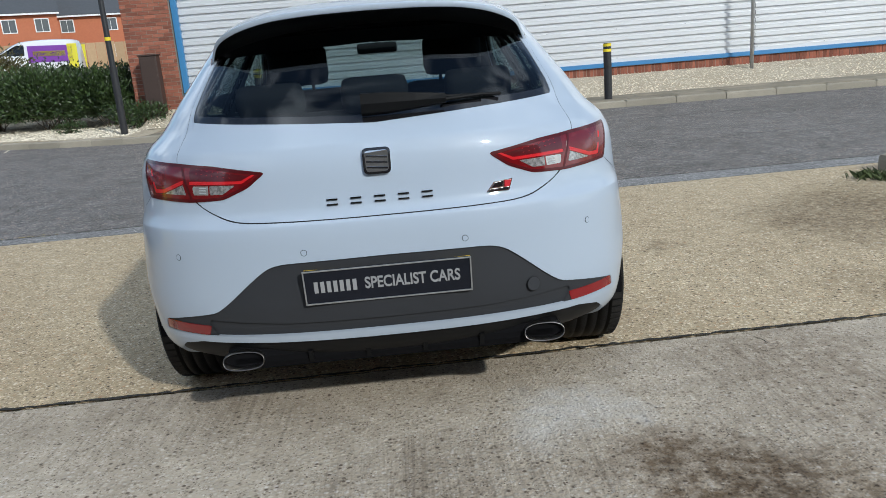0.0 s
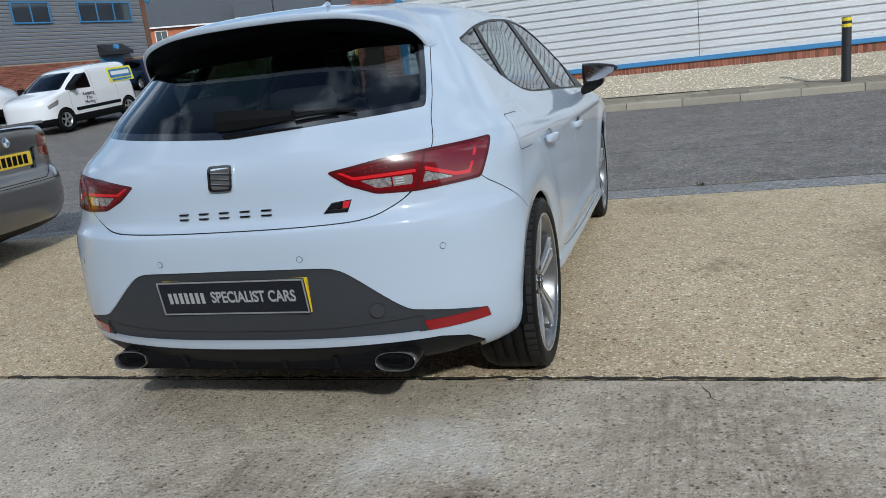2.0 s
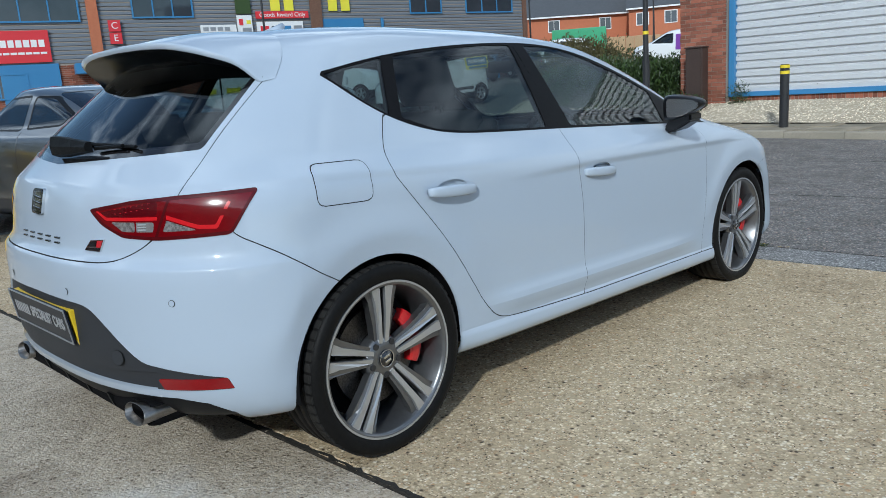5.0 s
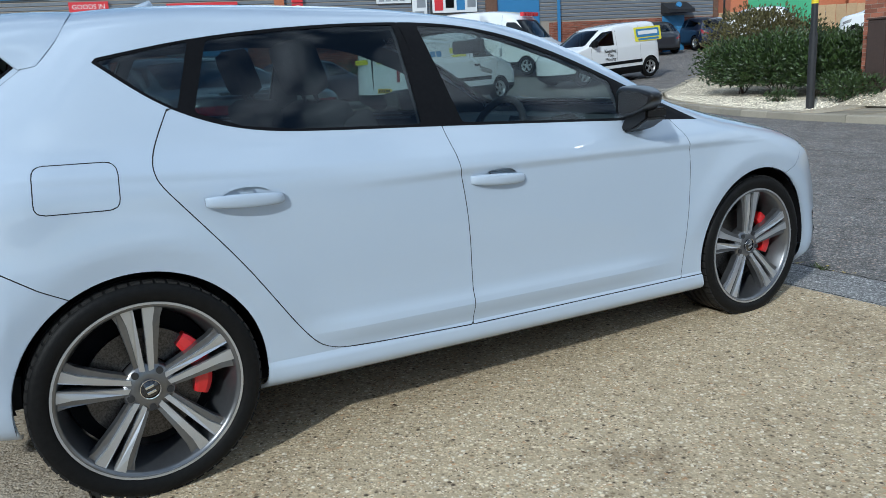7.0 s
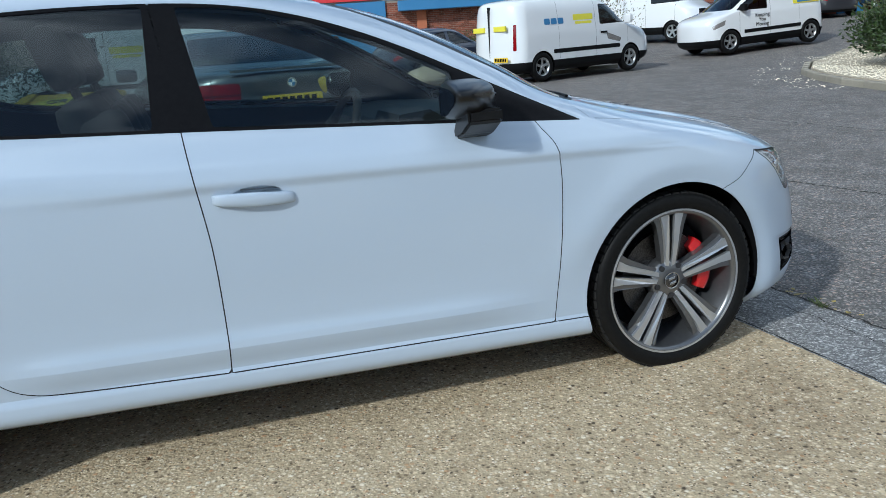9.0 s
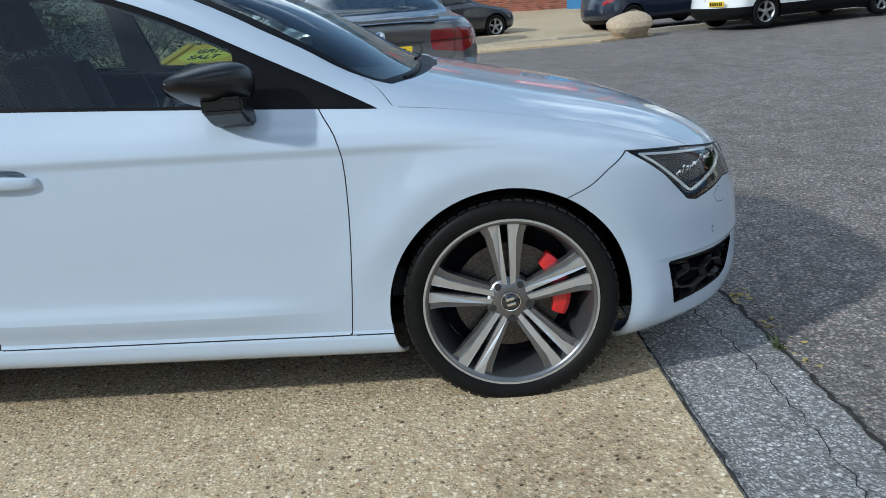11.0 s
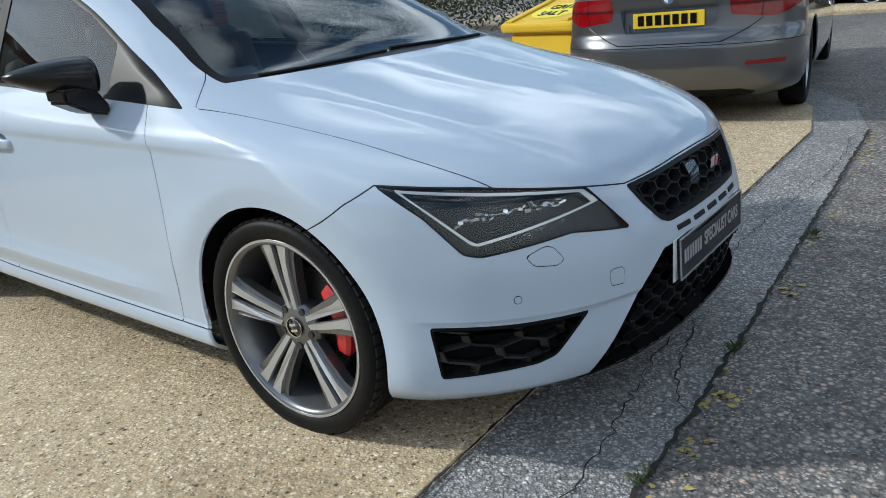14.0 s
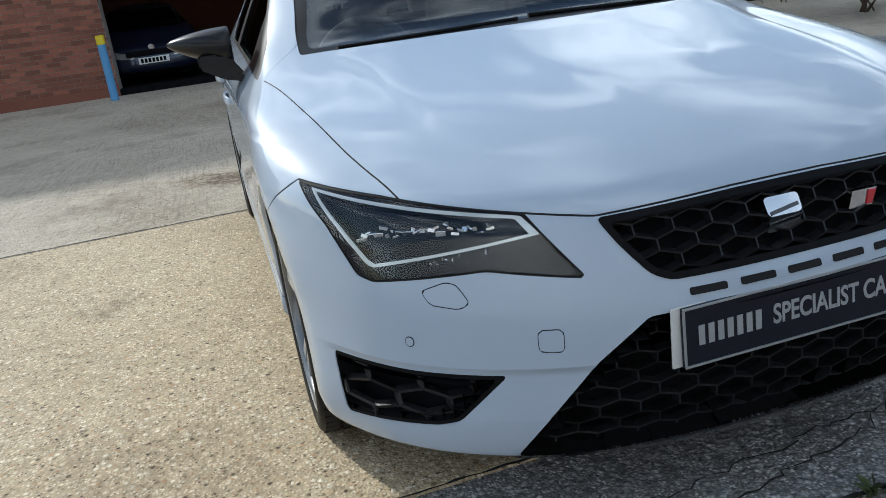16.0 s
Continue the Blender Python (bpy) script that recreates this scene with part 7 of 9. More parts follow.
M_SKY_BLUE = shader("faded blue paint", (0.10, 0.33, 0.62), 0.5, grain=(30, 0.4, (0.16, 0.38, 0.62)), blotch=(5, 0.4, (0.08, 0.26, 0.5)))
bollard((4.04, 11.98), 1.0, 0.072)
bollard((-2.36, 12.35), 1.0, 0.072)
bollard((2.40, -8.35), 1.02, 0.065, True)
pole = thing("sign_pole", (7.7, 14.0, bed_z(7.7, 14.0) - 0.1), 0, "thin galvanised steel pole in the gravel", "pole")
bm = bmesh.new()
cyl(bm, 0.038, (0, 0, 0), (0, 0, 4.2), 16)
part("tube", bm, M_GALV, pole, smooth=True)
bm = bmesh.new()
cyl(bm, 0.045, (0, 0, 4.2), (0, 0, 4.24), 16, 0.02)
part("cap", bm, M_GALV, pole)


def lamp_post(at, h, r, globes=0, band=None):
    lp = thing("street_lamp", (*at, rise(*at)), 0, "tall black steel lamp post" + (" with a yellow band" if band else " with round lamps" if globes else ""), "lamp post")
    bm = bmesh.new()
    cyl(bm, r * 1.25, (0, 0, -0.05), (0, 0, 1.3), 20), cyl(bm, r, (0, 0, 1.3), (0, 0, h), 20, r * 0.55)
    part("column", bm, M_BLACK, lp)
    bm = bmesh.new()
    cyl(bm, r * 1.35, (0, 0, 1.27), (0, 0, 1.32), 20)
    part("collar", bm, M_BLACK, lp)
    if band:
        bm = bmesh.new()
        cyl(bm, r * 1.06, (0, 0, band), (0, 0, band + 0.06), 20)
        part("band", bm, M_YELLOW, lp, "yellow band")
    if globes:
        for s in (1, -1):
            bm = bmesh.new()
            cyl(bm, 0.03, (0, 0, h - 0.05), (s * 0.5, 0, h - 0.05), 8)
            arm_ = part("arm", bm, M_BLACK, lp)
            bm = bmesh.new()
            bmesh.ops.create_uvsphere(bm, u_segments=16, v_segments=10, radius=0.2, matrix=Matrix.Translation((s * 0.5, 0, h + 0.16)))
            part("globe", bm, M_SIGN_W, arm_, "white round lamp globe", smooth=True)
    else:
        bm = bmesh.new()
        cyl(bm, 0.03, (0, 0, h), (0.6, -0.6, h + 0.1), 8)
        arm_ = part("arm", bm, M_BLACK, lp)
        bm = bmesh.new()
        box(bm, (-0.35, -0.11, -0.06), (0.35, 0.11, 0.06), 0.03, pose(0.75, -0.75, h + 0.1, 0, 0, -45))
        part("lantern", bm, M_GALV, arm_, "grey lantern head")
    return lp


lamp_post((-4.95, 12.45), 7.0, 0.052, band=1.78)
lamp_post((-21.0, 14.7), 5.2, 0.05)
lamp_post((-26.5, 36.5), 5.3, 0.06, 1)
lamp_post((-21.0, 41.0), 5.3, 0.06, 1)
cab = thing("meter_cabinet", (-4.75, 14.05, bed_z(-4.75, 14.05) - 0.06), 0, "dark brown metal cabinet against the brick pier", "cabinet")
bm = bmesh.new()
box(bm, (-0.17, -0.14, 0), (0.17, 0.14, 1.22), 0.012)
part("body", bm, M_BROWN, cab)
bm = bmesh.new()
box(bm, (-0.15, -0.155, 0.08), (0.15, -0.141, 1.16), 0.004)
part("door", bm, M_BROWN, cab)
bm = bmesh.new()
box(bm, (-0.19, -0.165, 1.221), (0.19, 0.15, 1.25), 0.008)
part("lid", bm, M_BROWN, cab)


# ---- plants ----
def shrub(name, at, size, leaves, leaf, material, label, seed, lumps=7, low=0.1, category="bush"):
    """Leaves on the outer part of a lumpy mass, on stems that fan out from the ground."""
    g = random.Random(seed)
    x0, y0 = at
    t = thing(name, (x0, y0, rise(x0, y0) + 0.08), 0, label, category)
    sx, sy, sz = size
    blobs = []
    for i in range(lumps):
        a = 2 * math.pi * i / lumps + g.uniform(-0.4, 0.4)
        rr = g.uniform(0.25, 0.75)
        blobs.append((Vector((math.cos(a) * rr * sx * 0.62, math.sin(a) * rr * sy * 0.62, sz * g.uniform(0.35, 0.70))), g.uniform(0.32, 0.5)))
    blobs.append((Vector((0, 0, sz * 0.62)), 0.5))
    bm = bmesh.new()
    for c, r in blobs:
        prev = Vector((g.uniform(-0.12, 0.12), g.uniform(-0.12, 0.12), -0.05))
        for k in range(1, 4):
            p = prev.lerp(c, k / 3) + Vector((g.gauss(0, 0.03), g.gauss(0, 0.03), 0.0))
            cyl(bm, 0.018 - 0.004 * k, prev, p, 5, 0.014 - 0.004 * k)
            prev = p
    part("stem", bm, M_TWIG, t, "bare brown stems")
    verts, faces = [], []
    n = 0
    while n < leaves:
        c, r = blobs[g.randrange(len(blobs))]
        d = Vector((g.gauss(0, 1), g.gauss(0, 1), g.gauss(0, 1))).normalized()
        k = g.uniform(0.45, 1.0) ** 0.5 * (1 + 0.22 * math.sin(9 * d.x + seed) * math.sin(8 * d.y) + 0.12 * math.sin(17 * d.z + 5 * d.x))
        p = c + Vector((d.x * r * sx, d.y * r * sy, d.z * r * sz)) * k
        if p.z < sz * low:
            continue
        f = (d + Vector((g.gauss(0, 0.6), g.gauss(0, 0.6), g.gauss(0.5, 0.5)))).normalized()
        up = Vector((g.gauss(0, 1), g.gauss(0, 1), g.gauss(0, 1)))
        s = f.cross(up).normalized()
        ln = leaf * g.uniform(0.7, 1.3)
        nn = s.cross(f)
        o = len(verts)
        verts += [tuple(p), tuple(p + f * ln * 0.5 + s * ln * 0.22 + nn * ln * 0.06), tuple(p + f * ln - nn * ln * 0.1), tuple(p + f * ln * 0.5 - s * ln * 0.22 + nn * ln * 0.06)]
        faces += [(o, o + 1, o + 2), (o, o + 2, o + 3)]
        n += 1
    from_lists("leaves", verts, faces, material, t)
    return t


LAU = "dense dark green laurel bush in the gravel island"
for i, (x, y, sx, sy, sz, n) in enumerate(((-5.95, 14.9, 1.5, 1.2, 1.12, 7500), (-7.3, 15.0, 1.8, 1.4, 1.18, 9000), (-8.5, 15.3, 1.6, 1.4, 1.08, 7500), (-7.6, 16.6, 2.6, 1.6, 1.3, 8000))):
    shrub("laurel_bush", (x, y), (sx, sy, sz), n, 0.085, M_LEAF, LAU, 20 + i, 9, 0.22)
shrub("conifer_bush", (-10.4, 18.6), (2.6, 2.4, 1.9), 6500, 0.10, M_LEAF_B, "brown-green conifer bush behind the laurels", 31)
shrub("conifer_bush", (-12.0, 20.6), (2.2, 2.0, 1.7), 6000, 0.10, M_LEAF_B, "brown-green conifer bush behind the laurels", 32)
shrub("small_bush", (-5.05, 13.75), (0.85, 0.6, 0.50), 2200, 0.06, M_LEAF, "small green bush by the brown cabinet", 33, 6)
shrub("small_bush", (-4.0, 14.3), (0.30, 0.22, 0.62), 500, 0.045, M_LEAF, "small green bush at the foot of the shed", 34, 5)
shrub("small_bush", (-6.4, 13.6), (0.4, 0.35, 0.22), 500, 0.05, M_LEAF, "low green weed in the gravel", 35, 5)
shrub("hedge", (-10.7, -2.2), (3.0, 3.8, 2.4), 14000, 0.07, M_LEAF, "tall dark green hedge behind the grit bin", 36, 10)
shrub("hedge", (-8.6, -4.2), (2.6, 3.6, 2.1), 9000, 0.08, M_LEAF_B, "tall brown-green hedge beside the yard", 37, 10)
shrub("twiggy_shrub", (-19.7, 14.8), (2.8, 2.0, 2.0), 2600, 0.07, M_LEAF_B, "thin twiggy shrub with sparse leaves", 38, 40)
shrub("low_shrub", (-24.0, 12.5), (2.4, 2.0, 1.0), 3500, 0.09, M_LEAF, "low green shrub at the units", 39)


# ---- ground details ----
def flakes(name, spots, r0, r1, z, material, label, seed, flat=1.0, category="paint"):
    g = random.Random(seed)
    verts, faces = [], []
    for x, y in spots:
        o, n = len(verts), g.randint(5, 8)
        r, a0 = g.uniform(r0, r1), g.uniform(0, 6.28)
        verts += [(x + r * g.uniform(0.5, 1.2) * math.cos(a0 + 6.283 * i / n), y + flat * r * g.uniform(0.5, 1.2) * math.sin(a0 + 6.283 * i / n), rise(x, y) + z) for i in range(n)]
        faces.append(tuple(range(o, o + n)))
    return tagged(from_lists(name, verts, faces, material), label, category, kind="stuff")


M_FLECK = shader("worn yellow road paint", (0.55, 0.42, 0.10), 0.8, grain=(60, 0.8, (0.20, 0.17, 0.12)), bump=0.4)
sp = []
for k in range(16):
    x = rng.uniform(-3.9, 2.5)
    for _ in range(rng.randint(5, 16)):
        xx = x + rng.gauss(0, 0.07)
        sp.append((xx, outer_y(xx) + rng.gauss(0.055, 0.03)))
flakes("paint_flecks", sp, 0.004, 0.016, -0.0255, M_FLECK, "worn yellow paint flecks on the road edge", 5)


def crack(pts, w, z, seed, jag=0.009):
    """A thin dark meandering split."""
    g = random.Random(seed)
    line = []
    for a, b in zip(pts, pts[1:]):
        a, b = Vector(a), Vector(b)
        n = max(2, int((b - a).length / 0.03))
        for i in range(n):
            line.append(a.lerp(b, i / n) + Vector((g.gauss(0, jag), g.gauss(0, jag))))
    verts, faces = [], []
    for i, p in enumerate(line):
        d = (line[min(i + 1, len(line) - 1)] - line[max(i - 1, 0)]).normalized()
        s = Vector((-d.y, d.x)) * w * g.uniform(0.25, 1.0)
        zz = rise(p.x, p.y) + z
        verts += [(p.x + s.x, p.y + s.y, zz), (p.x - s.x, p.y - s.y, zz)]
        if i:
            faces.append((2 * i - 2, 2 * i - 1, 2 * i + 1, 2 * i))
    ob = from_lists("crack", verts, faces, M_CRACK)
    return tagged(ob, "thin dark crack in the hard ground", "crack", kind="structure")


M_CRACK = shader("dirt in cracks", (0.018, 0.016, 0.014), 0.95, grain=(80, 0.6, (0.05, 0.045, 0.035)))
crack([(x, edge_y(x) + 0.24 + 0.07 * math.sin(x * 1.7)) for x in np.arange(-3.5, 3.2, 0.5)], 0.0028, -0.0135, 1)
crack([(x, outer_y(x) + 0.006) for x in np.arange(-3.8, 9.2, 0.5)], 0.011, -0.0185, 2, 0.005)
crack([(x, edge_y(x) + 0.004) for x in np.arange(-3.6, 9.2, 0.5)], 0.006, 0.0015, 3, 0.002)
crack([(x, seam_y(x)) for x in np.arange(-8, 9.2, 0.5)], 0.012, 0.002, 9, 0.004)
crack([(-0.6, 3.98), (-0.3, 4.15), (0.1, 4.22), (0.3, 4.31)], 0.0035, -0.0135, 4)
crack([(-2.0, 6.2), (0.5, 6.6), (3.0, 6.4), (6.0, 6.9), (10, 6.7)], 0.012, -0.0275, 5)
crack([(-7, 8.6), (-3.0, 8.9), (2.0, 9.4), (6, 9.2)], 0.014, -0.0275, 6)
crack([(-0.55, -1.3), (-0.35, -1.05), (-0.30, -0.8), (-0.1, -0.5)], 0.0025, 0.0025, 7)
crack([(1.4, 0.57), (1.6, 0.2), (1.5, -0.4), (1.9, -1.2)], 0.002, 0.0025, 8)


def grass_tuft(spots, n, h, label, seed):
    g = random.Random(seed)
    verts, faces = [], []
    for x, y, spread in spots:
        for _ in range(n):
            px, py = x + g.gauss(0, spread), y + g.gauss(0, spread * 0.4)
            a, ln = g.uniform(0, 6.28), h * g.uniform(0.4, 1.2)
            o, w = len(verts), 0.0022
            dx, dy = math.cos(a), math.sin(a)
            z = rise(px, py) - 0.02
            verts += [(px - dy * w, py + dx * w, z), (px + dy * w, py - dx * w, z), (px + dx * ln * 0.35 + dy * w * 0.7, py + dy * ln * 0.35 - dx * w * 0.7, z + ln * 0.6), (px + dx * ln * 0.8, py + dy * ln * 0.8, z + ln * 0.85)]
            faces += [(o, o + 1, o + 2), (o, o + 2, o + 3)]
    return tagged(from_lists("grass", verts, faces, M_GRASS), label, "grass", kind="stuff")


M_GRASS = shader("weed green", (0.055, 0.075, 0.022), 0.7, rnd=0.4, island=True)
grass_tuft([(0.62, edge_y(0.62) + 0.44, 0.02), (-0.15, edge_y(0) + 0.44, 0.015), (1.55, edge_y(1.5) + 0.44, 0.02), (-1.4, edge_y(-1.4) + 0.44, 0.02)], 30, 0.035, "small green weeds in the gutter joint", 1)
grass_tuft([(3.80, 3.28, 0.10), (4.05, 3.2, 0.12), (3.7, 3.42, 0.06), (4.4, 3.2, 0.15)], 160, 0.09, "rough grass round the stone stub", 2)
grass_tuft([(x, seam_y(x), 0.05) for x in (1.6, 2.3, 3.4, -2.2, -1.3)], 14, 0.018, "tiny weeds in the concrete joint", 3)
stub = thing("kerb_stub", (4.40, 3.55, 0.0), 0, "rounded weathered concrete kerb end", "kerb")
bm = bmesh.new()
box(bm, (-0.45, -0.16, -0.05), (2.5, 0.16, 0.13), 0.05)
part("stone", bm, M_KERB, stub, smooth=False)
# scattered grit and dead leaves on the concrete
sp = [(rng.uniform(-3.5, 4.5), rng.uniform(-2.8, 3.7)) for _ in range(6500)]
scatter("loose_grit", sp, lambda x, y: rise(x, y) - 0.001, 0.002, 0.0055, shader("loose grit", (0.46, 0.40, 0.32), 0.9, rnd=0.85, island=True), "tiny loose stones on the concrete", 8)
sp = [(rng.uniform(-3, 4.5), rng.uniform(-3, 3.6)) for _ in range(60)]
flakes("dead_leaf_scraps", sp, 0.006, 0.014, 0.004, shader("dead leaf", (0.09, 0.05, 0.025), 0.8, rnd=0.4, island=True), "dry brown leaf scraps on the concrete", 9, 0.5, "leaf litter")
rock = thing("boulder", (-15.1, 7.6, rise(-15.1, 7.6)), 0, "pale sandstone boulder on the verge", "rock")
bm = bmesh.new()
bmesh.ops.create_icosphere(bm, subdivisions=3, radius=0.5)
for v in bm.verts:
    n_ = 0.12 * math.sin(5 * v.co.x + 2) * math.sin(6 * v.co.y) + 0.10 * math.sin(9 * v.co.z + 3 * v.co.x)
    v.co = Vector((v.co.x * 0.85 * (1 + n_), v.co.y * 1.0 * (1 + n_), v.co.z * 0.72 * (1 + n_) + 0.22))
part("stone", bm, shader("sandstone", (0.50, 0.40, 0.28), 0.9, grain=(14, 0.6, (0.36, 0.27, 0.18)), blotch=(2, 0.5, (0.42, 0.34, 0.24)), bump=0.6, bump_scale=40), rock)

# ---- grit bin ----
gb = thing("grit_bin", (-5.75, 0.75, rise(-5.75, 0.75)), 75, "yellow plastic grit bin with a sloping lid", "grit bin")
bm = bmesh.new()
prism(bm, [(-0.30, 0.0), (-0.34, 0.62), (0.34, 0.80), (0.30, 0.0)], -0.48, 0.48, "x")
bmesh.ops.bevel(bm, geom=bm.edges[:], offset=0.03, segments=2, affect="EDGES")
part("body", bm, M_GRIT, gb)
LM = pose(0, 0, 0.73, 14.5, 0, 0)
bm = bmesh.new()
box(bm, (-0.54, -0.42, 0.0), (0.54, 0.40, 0.10), 0.03, LM)
lid = part("lid", bm, M_GRIT, gb)
for x in (-0.42, 0.42):
    bm = bmesh.new()
    box(bm, (x - 0.05, -0.38, 0.095), (x + 0.05, 0.36, 0.125), 0.012, LM)
    part("lid_rib", bm, M_GRIT, lid)
bm = bmesh.new()
bmesh.ops.create_circle(bm, cap_ends=True, segments=32, radius=1.0, matrix=LM @ Matrix.Translation((0, -0.02, 0.104)) @ Matrix.Diagonal((0.33, 0.24, 1, 1)))
part("label_oval", bm, M_SIGN_Y, lid, "yellow oval label")
for word, yy in (("GRIT", 0.08), ("SALT", -0.12)):
    cu = bpy.data.curves.new("lid_lettering", "FONT")
    cu.body, cu.size, cu.extrude, cu.align_x, cu.align_y = word, 0.17, 0.003, "CENTER", "CENTER"
    cu.materials.append(M_BLACK)
    ob = new("lid_lettering", cu)
    ob.parent = lid
    ob.matrix_local = LM @ Matrix.Translation((0, yy, 0.108))


# ---- houses, fence and container far off ----
def house(at, rz, w, d, eaves, ridge, cols, hip=False):
    x0, y0 = at
    h = thing("house", (x0, y0, rise(x0, y0) - 0.3), rz, "orange-red brick house with a grey tiled roof", "house", "houses beyond the fence")
    bm = bmesh.new()
    prism(bm, [(-d / 2, 0), (-d / 2, eaves), (0, ridge - 0.1), (d / 2, eaves), (d / 2, 0)], -w / 2, w / 2, "x")
    part("wall", bm, M_HOUSE, h)
    bm = bmesh.new()
    for s in (1, -1):
        prism(bm, [(s * (d / 2 + 0.35), eaves - 0.22), (s * (d / 2 + 0.35), eaves - 0.08), (0, ridge + 0.14), (0, ridge)], -w / 2 - 0.25, w / 2 + 0.25, "x")
    part("roof", bm, M_ROOF, h, "grey tiled roof")
    bm = bmesh.new()
    box(bm, (-w / 2 - 0.2, -d / 2 - 0.42, eaves - 0.30), (w / 2 + 0.2, -d / 2 - 0.30, eaves - 0.16))
    part("gutter", bm, M_UPVC, h, "white fascia and gutter")
    for fl in (0.9, 3.4):
        for i in range(cols):
            x = -w / 2 + w * (i + 0.5) / cols
            win = block("window", (x - 0.6, -d / 2 - 0.05, fl), (x + 0.6, -d / 2 + 0.05, fl + 1.2), M_UPVC, h, "white framed window")
            for k in range(2):
                block("pane", (x - 0.52 + 0.54 * k, -d / 2 - 0.06, fl + 0.08), (x - 0.02 + 0.54 * k, -d / 2 - 0.045, fl + 1.12), M_PANE, win)
    for fl in (0.9, 3.4):
        win = block("window", (w / 2 - 0.05, -1.2, fl), (w / 2 + 0.05, -0.4, fl + 1.1), M_UPVC, h, "white framed window")
        block("pane", (w / 2 + 0.045, -1.12, fl + 0.08), (w / 2 + 0.06, -0.48, fl + 1.02), M_PANE, win)
    return h


def far(az, dist, x=0.7, y=-2.2):
    return x - dist * math.sin(radians(az)), y + dist * math.cos(radians(az))


house(far(33.6, 86), 48, 10.5, 8.0, 5.1, 7.8, 2)
house(far(29.8, 104), 30, 12.0, 8.0, 5.6, 8.6, 4)
house(far(25.8, 84), 27, 10.5, 8.0, 5.2, 7.9, 4)
house(far(18.9, 88), 20, 11.5, 8.0, 5.1, 7.7, 3)
house(far(41.5, 92), 45, 9.0, 8.0, 5.1, 7.8, 3)
house(far(12.6, 96), 14, 9.0, 8.0, 5.1, 7.8, 3)
house(far(48.0, 100), 50, 9.0, 8.0, 5.1, 7.8, 3)
fence = thing("timber_fence", (0, 0, 0), 0, "pale timber close-board fence beyond the bushes", "fence", kind="structure")
board = stone_mesh("fence_board", (-0.24, -0.02, 0), (0.24, 0.02, 1.45), 0.01, M_FENCE)
for p, h, ln in polyline([(-29.0, 37.5), (-24.0, 40.0), (-12.0, 45.0), (-4.0, 46.0)], 0.5):
    ob = new("fence_board", board)
    ob.parent = fence
    ob.matrix_local = pose(p.x, p.y, rise(p.x, p.y) - 0.05 + rng.uniform(-0.02, 0.02), 0, 0, h)
cx, cy = far(32.0, 47, 1.0, -2.1)
cont = thing("shipping_container", (cx, cy, rise(cx, cy)), 32, "green steel storage container by the fence", "container")
bm = bmesh.new()
box(bm, (-1.5, -1.2, 0.05), (1.5, 1.2, 2.0), 0.02)
part("body", bm, M_GREEN, cont)
for i in range(14):
    bm = bmesh.new()
    box(bm, (-1.40 + 0.2 * i, -1.225, 0.2), (-1.30 + 0.2 * i, -1.201, 1.85), 0.008)
    part("rib", bm, M_GREEN, cont)


# ---- other vehicles ----
def shell_outline(W, R, F, q=(2.8, 2.8), lr=0.45, lf=0.6, taper=0.96, n=20, m=30):
    """Outline maker for a vehicle: half widths, back and front given by level."""
    def f(z):
        w, yr, yf = smooth_interp(W, z), smooth_interp(R, z), smooth_interp(F, z)
        ln = yf - yr
        k = min(1.0, ln / (lr + lf + 0.02))
        a, b = lr * k, lf * k
        pts = []
        for i in range(n + 1):
            s = 1 - math.cos(0.5 * math.pi * i / n)
            pts.append((yr + a * s, (1 - (1 - s) ** 2) ** (1 / q[0])))
        for i in range(1, m):
            pts.append((yr + a + (ln - a - b) * i / m, 1.0))
        for i in range(n, -1, -1):
            s = 1 - math.cos(0.5 * math.pi * i / n)
            pts.append((yf - b * s, (1 - (1 - s) ** 2) ** (1 / q[1])))
        end = F[2][1]
        return [Vector((w * x * (1 - (1 - taper) * abs(2 * y / end - 1) ** 2.5), y, z)) for y, x in pts]
    return f


def road_wheel(parent, at, side, r, spokes=5, cap=None):
    k = r / 0.32
    bm = bmesh.new()
    lathe(bm, [(0.205 * k, 0.07), (0.225 * k, 0.098), (0.27 * k, 0.105), (0.305 * k, 0.095), (0.318 * k, 0.07), (0.32 * k, 0.0), (0.318 * k, -0.07), (0.29 * k, -0.1), (0.2 * k, -0.1)], 36)
    w = part("wheel", bm, M_TYRE, parent, "black tyre on a silver wheel", smooth=True)
    w.matrix_local = pose(*at) @ Matrix.Diagonal((side, 1, 1, 1))
    bm = bmesh.new()
    lathe(bm, [(0.208 * k, 0.088), (0.198 * k, 0.088), (0.185 * k, 0.03), (0.17 * k, -0.03)], 36)
    part("rim", bm, cap or M_STEEL, w, "", smooth=True)
    bm = bmesh.new()
    cyl(bm, 0.195 * k, (0.0, 0, 0), (-0.02, 0, 0), 24)
    part("brake_disc", bm, M_DARK, w)
    for i in range(spokes):
        bm = bmesh.new()
        plate_solid(bm, [(-0.03 * k, 0.03), (0.03 * k, 0.03), (0.024 * k, 0.12 * k), (0.036 * k, 0.2 * k), (-0.036 * k, 0.2 * k), (-0.024 * k, 0.12 * k)], lambda q_: 0.065 + 0.02 * q_ / r, 0.03, 2 * math.pi * i / spokes)
        part("spoke", bm, cap or M_STEEL, w)
    bm = bmesh.new()
    lathe(bm, [(0.0, 0.078), (0.035, 0.076), (0.045, 0.06)], 16)
    part("hub", bm, cap or M_STEEL, w)


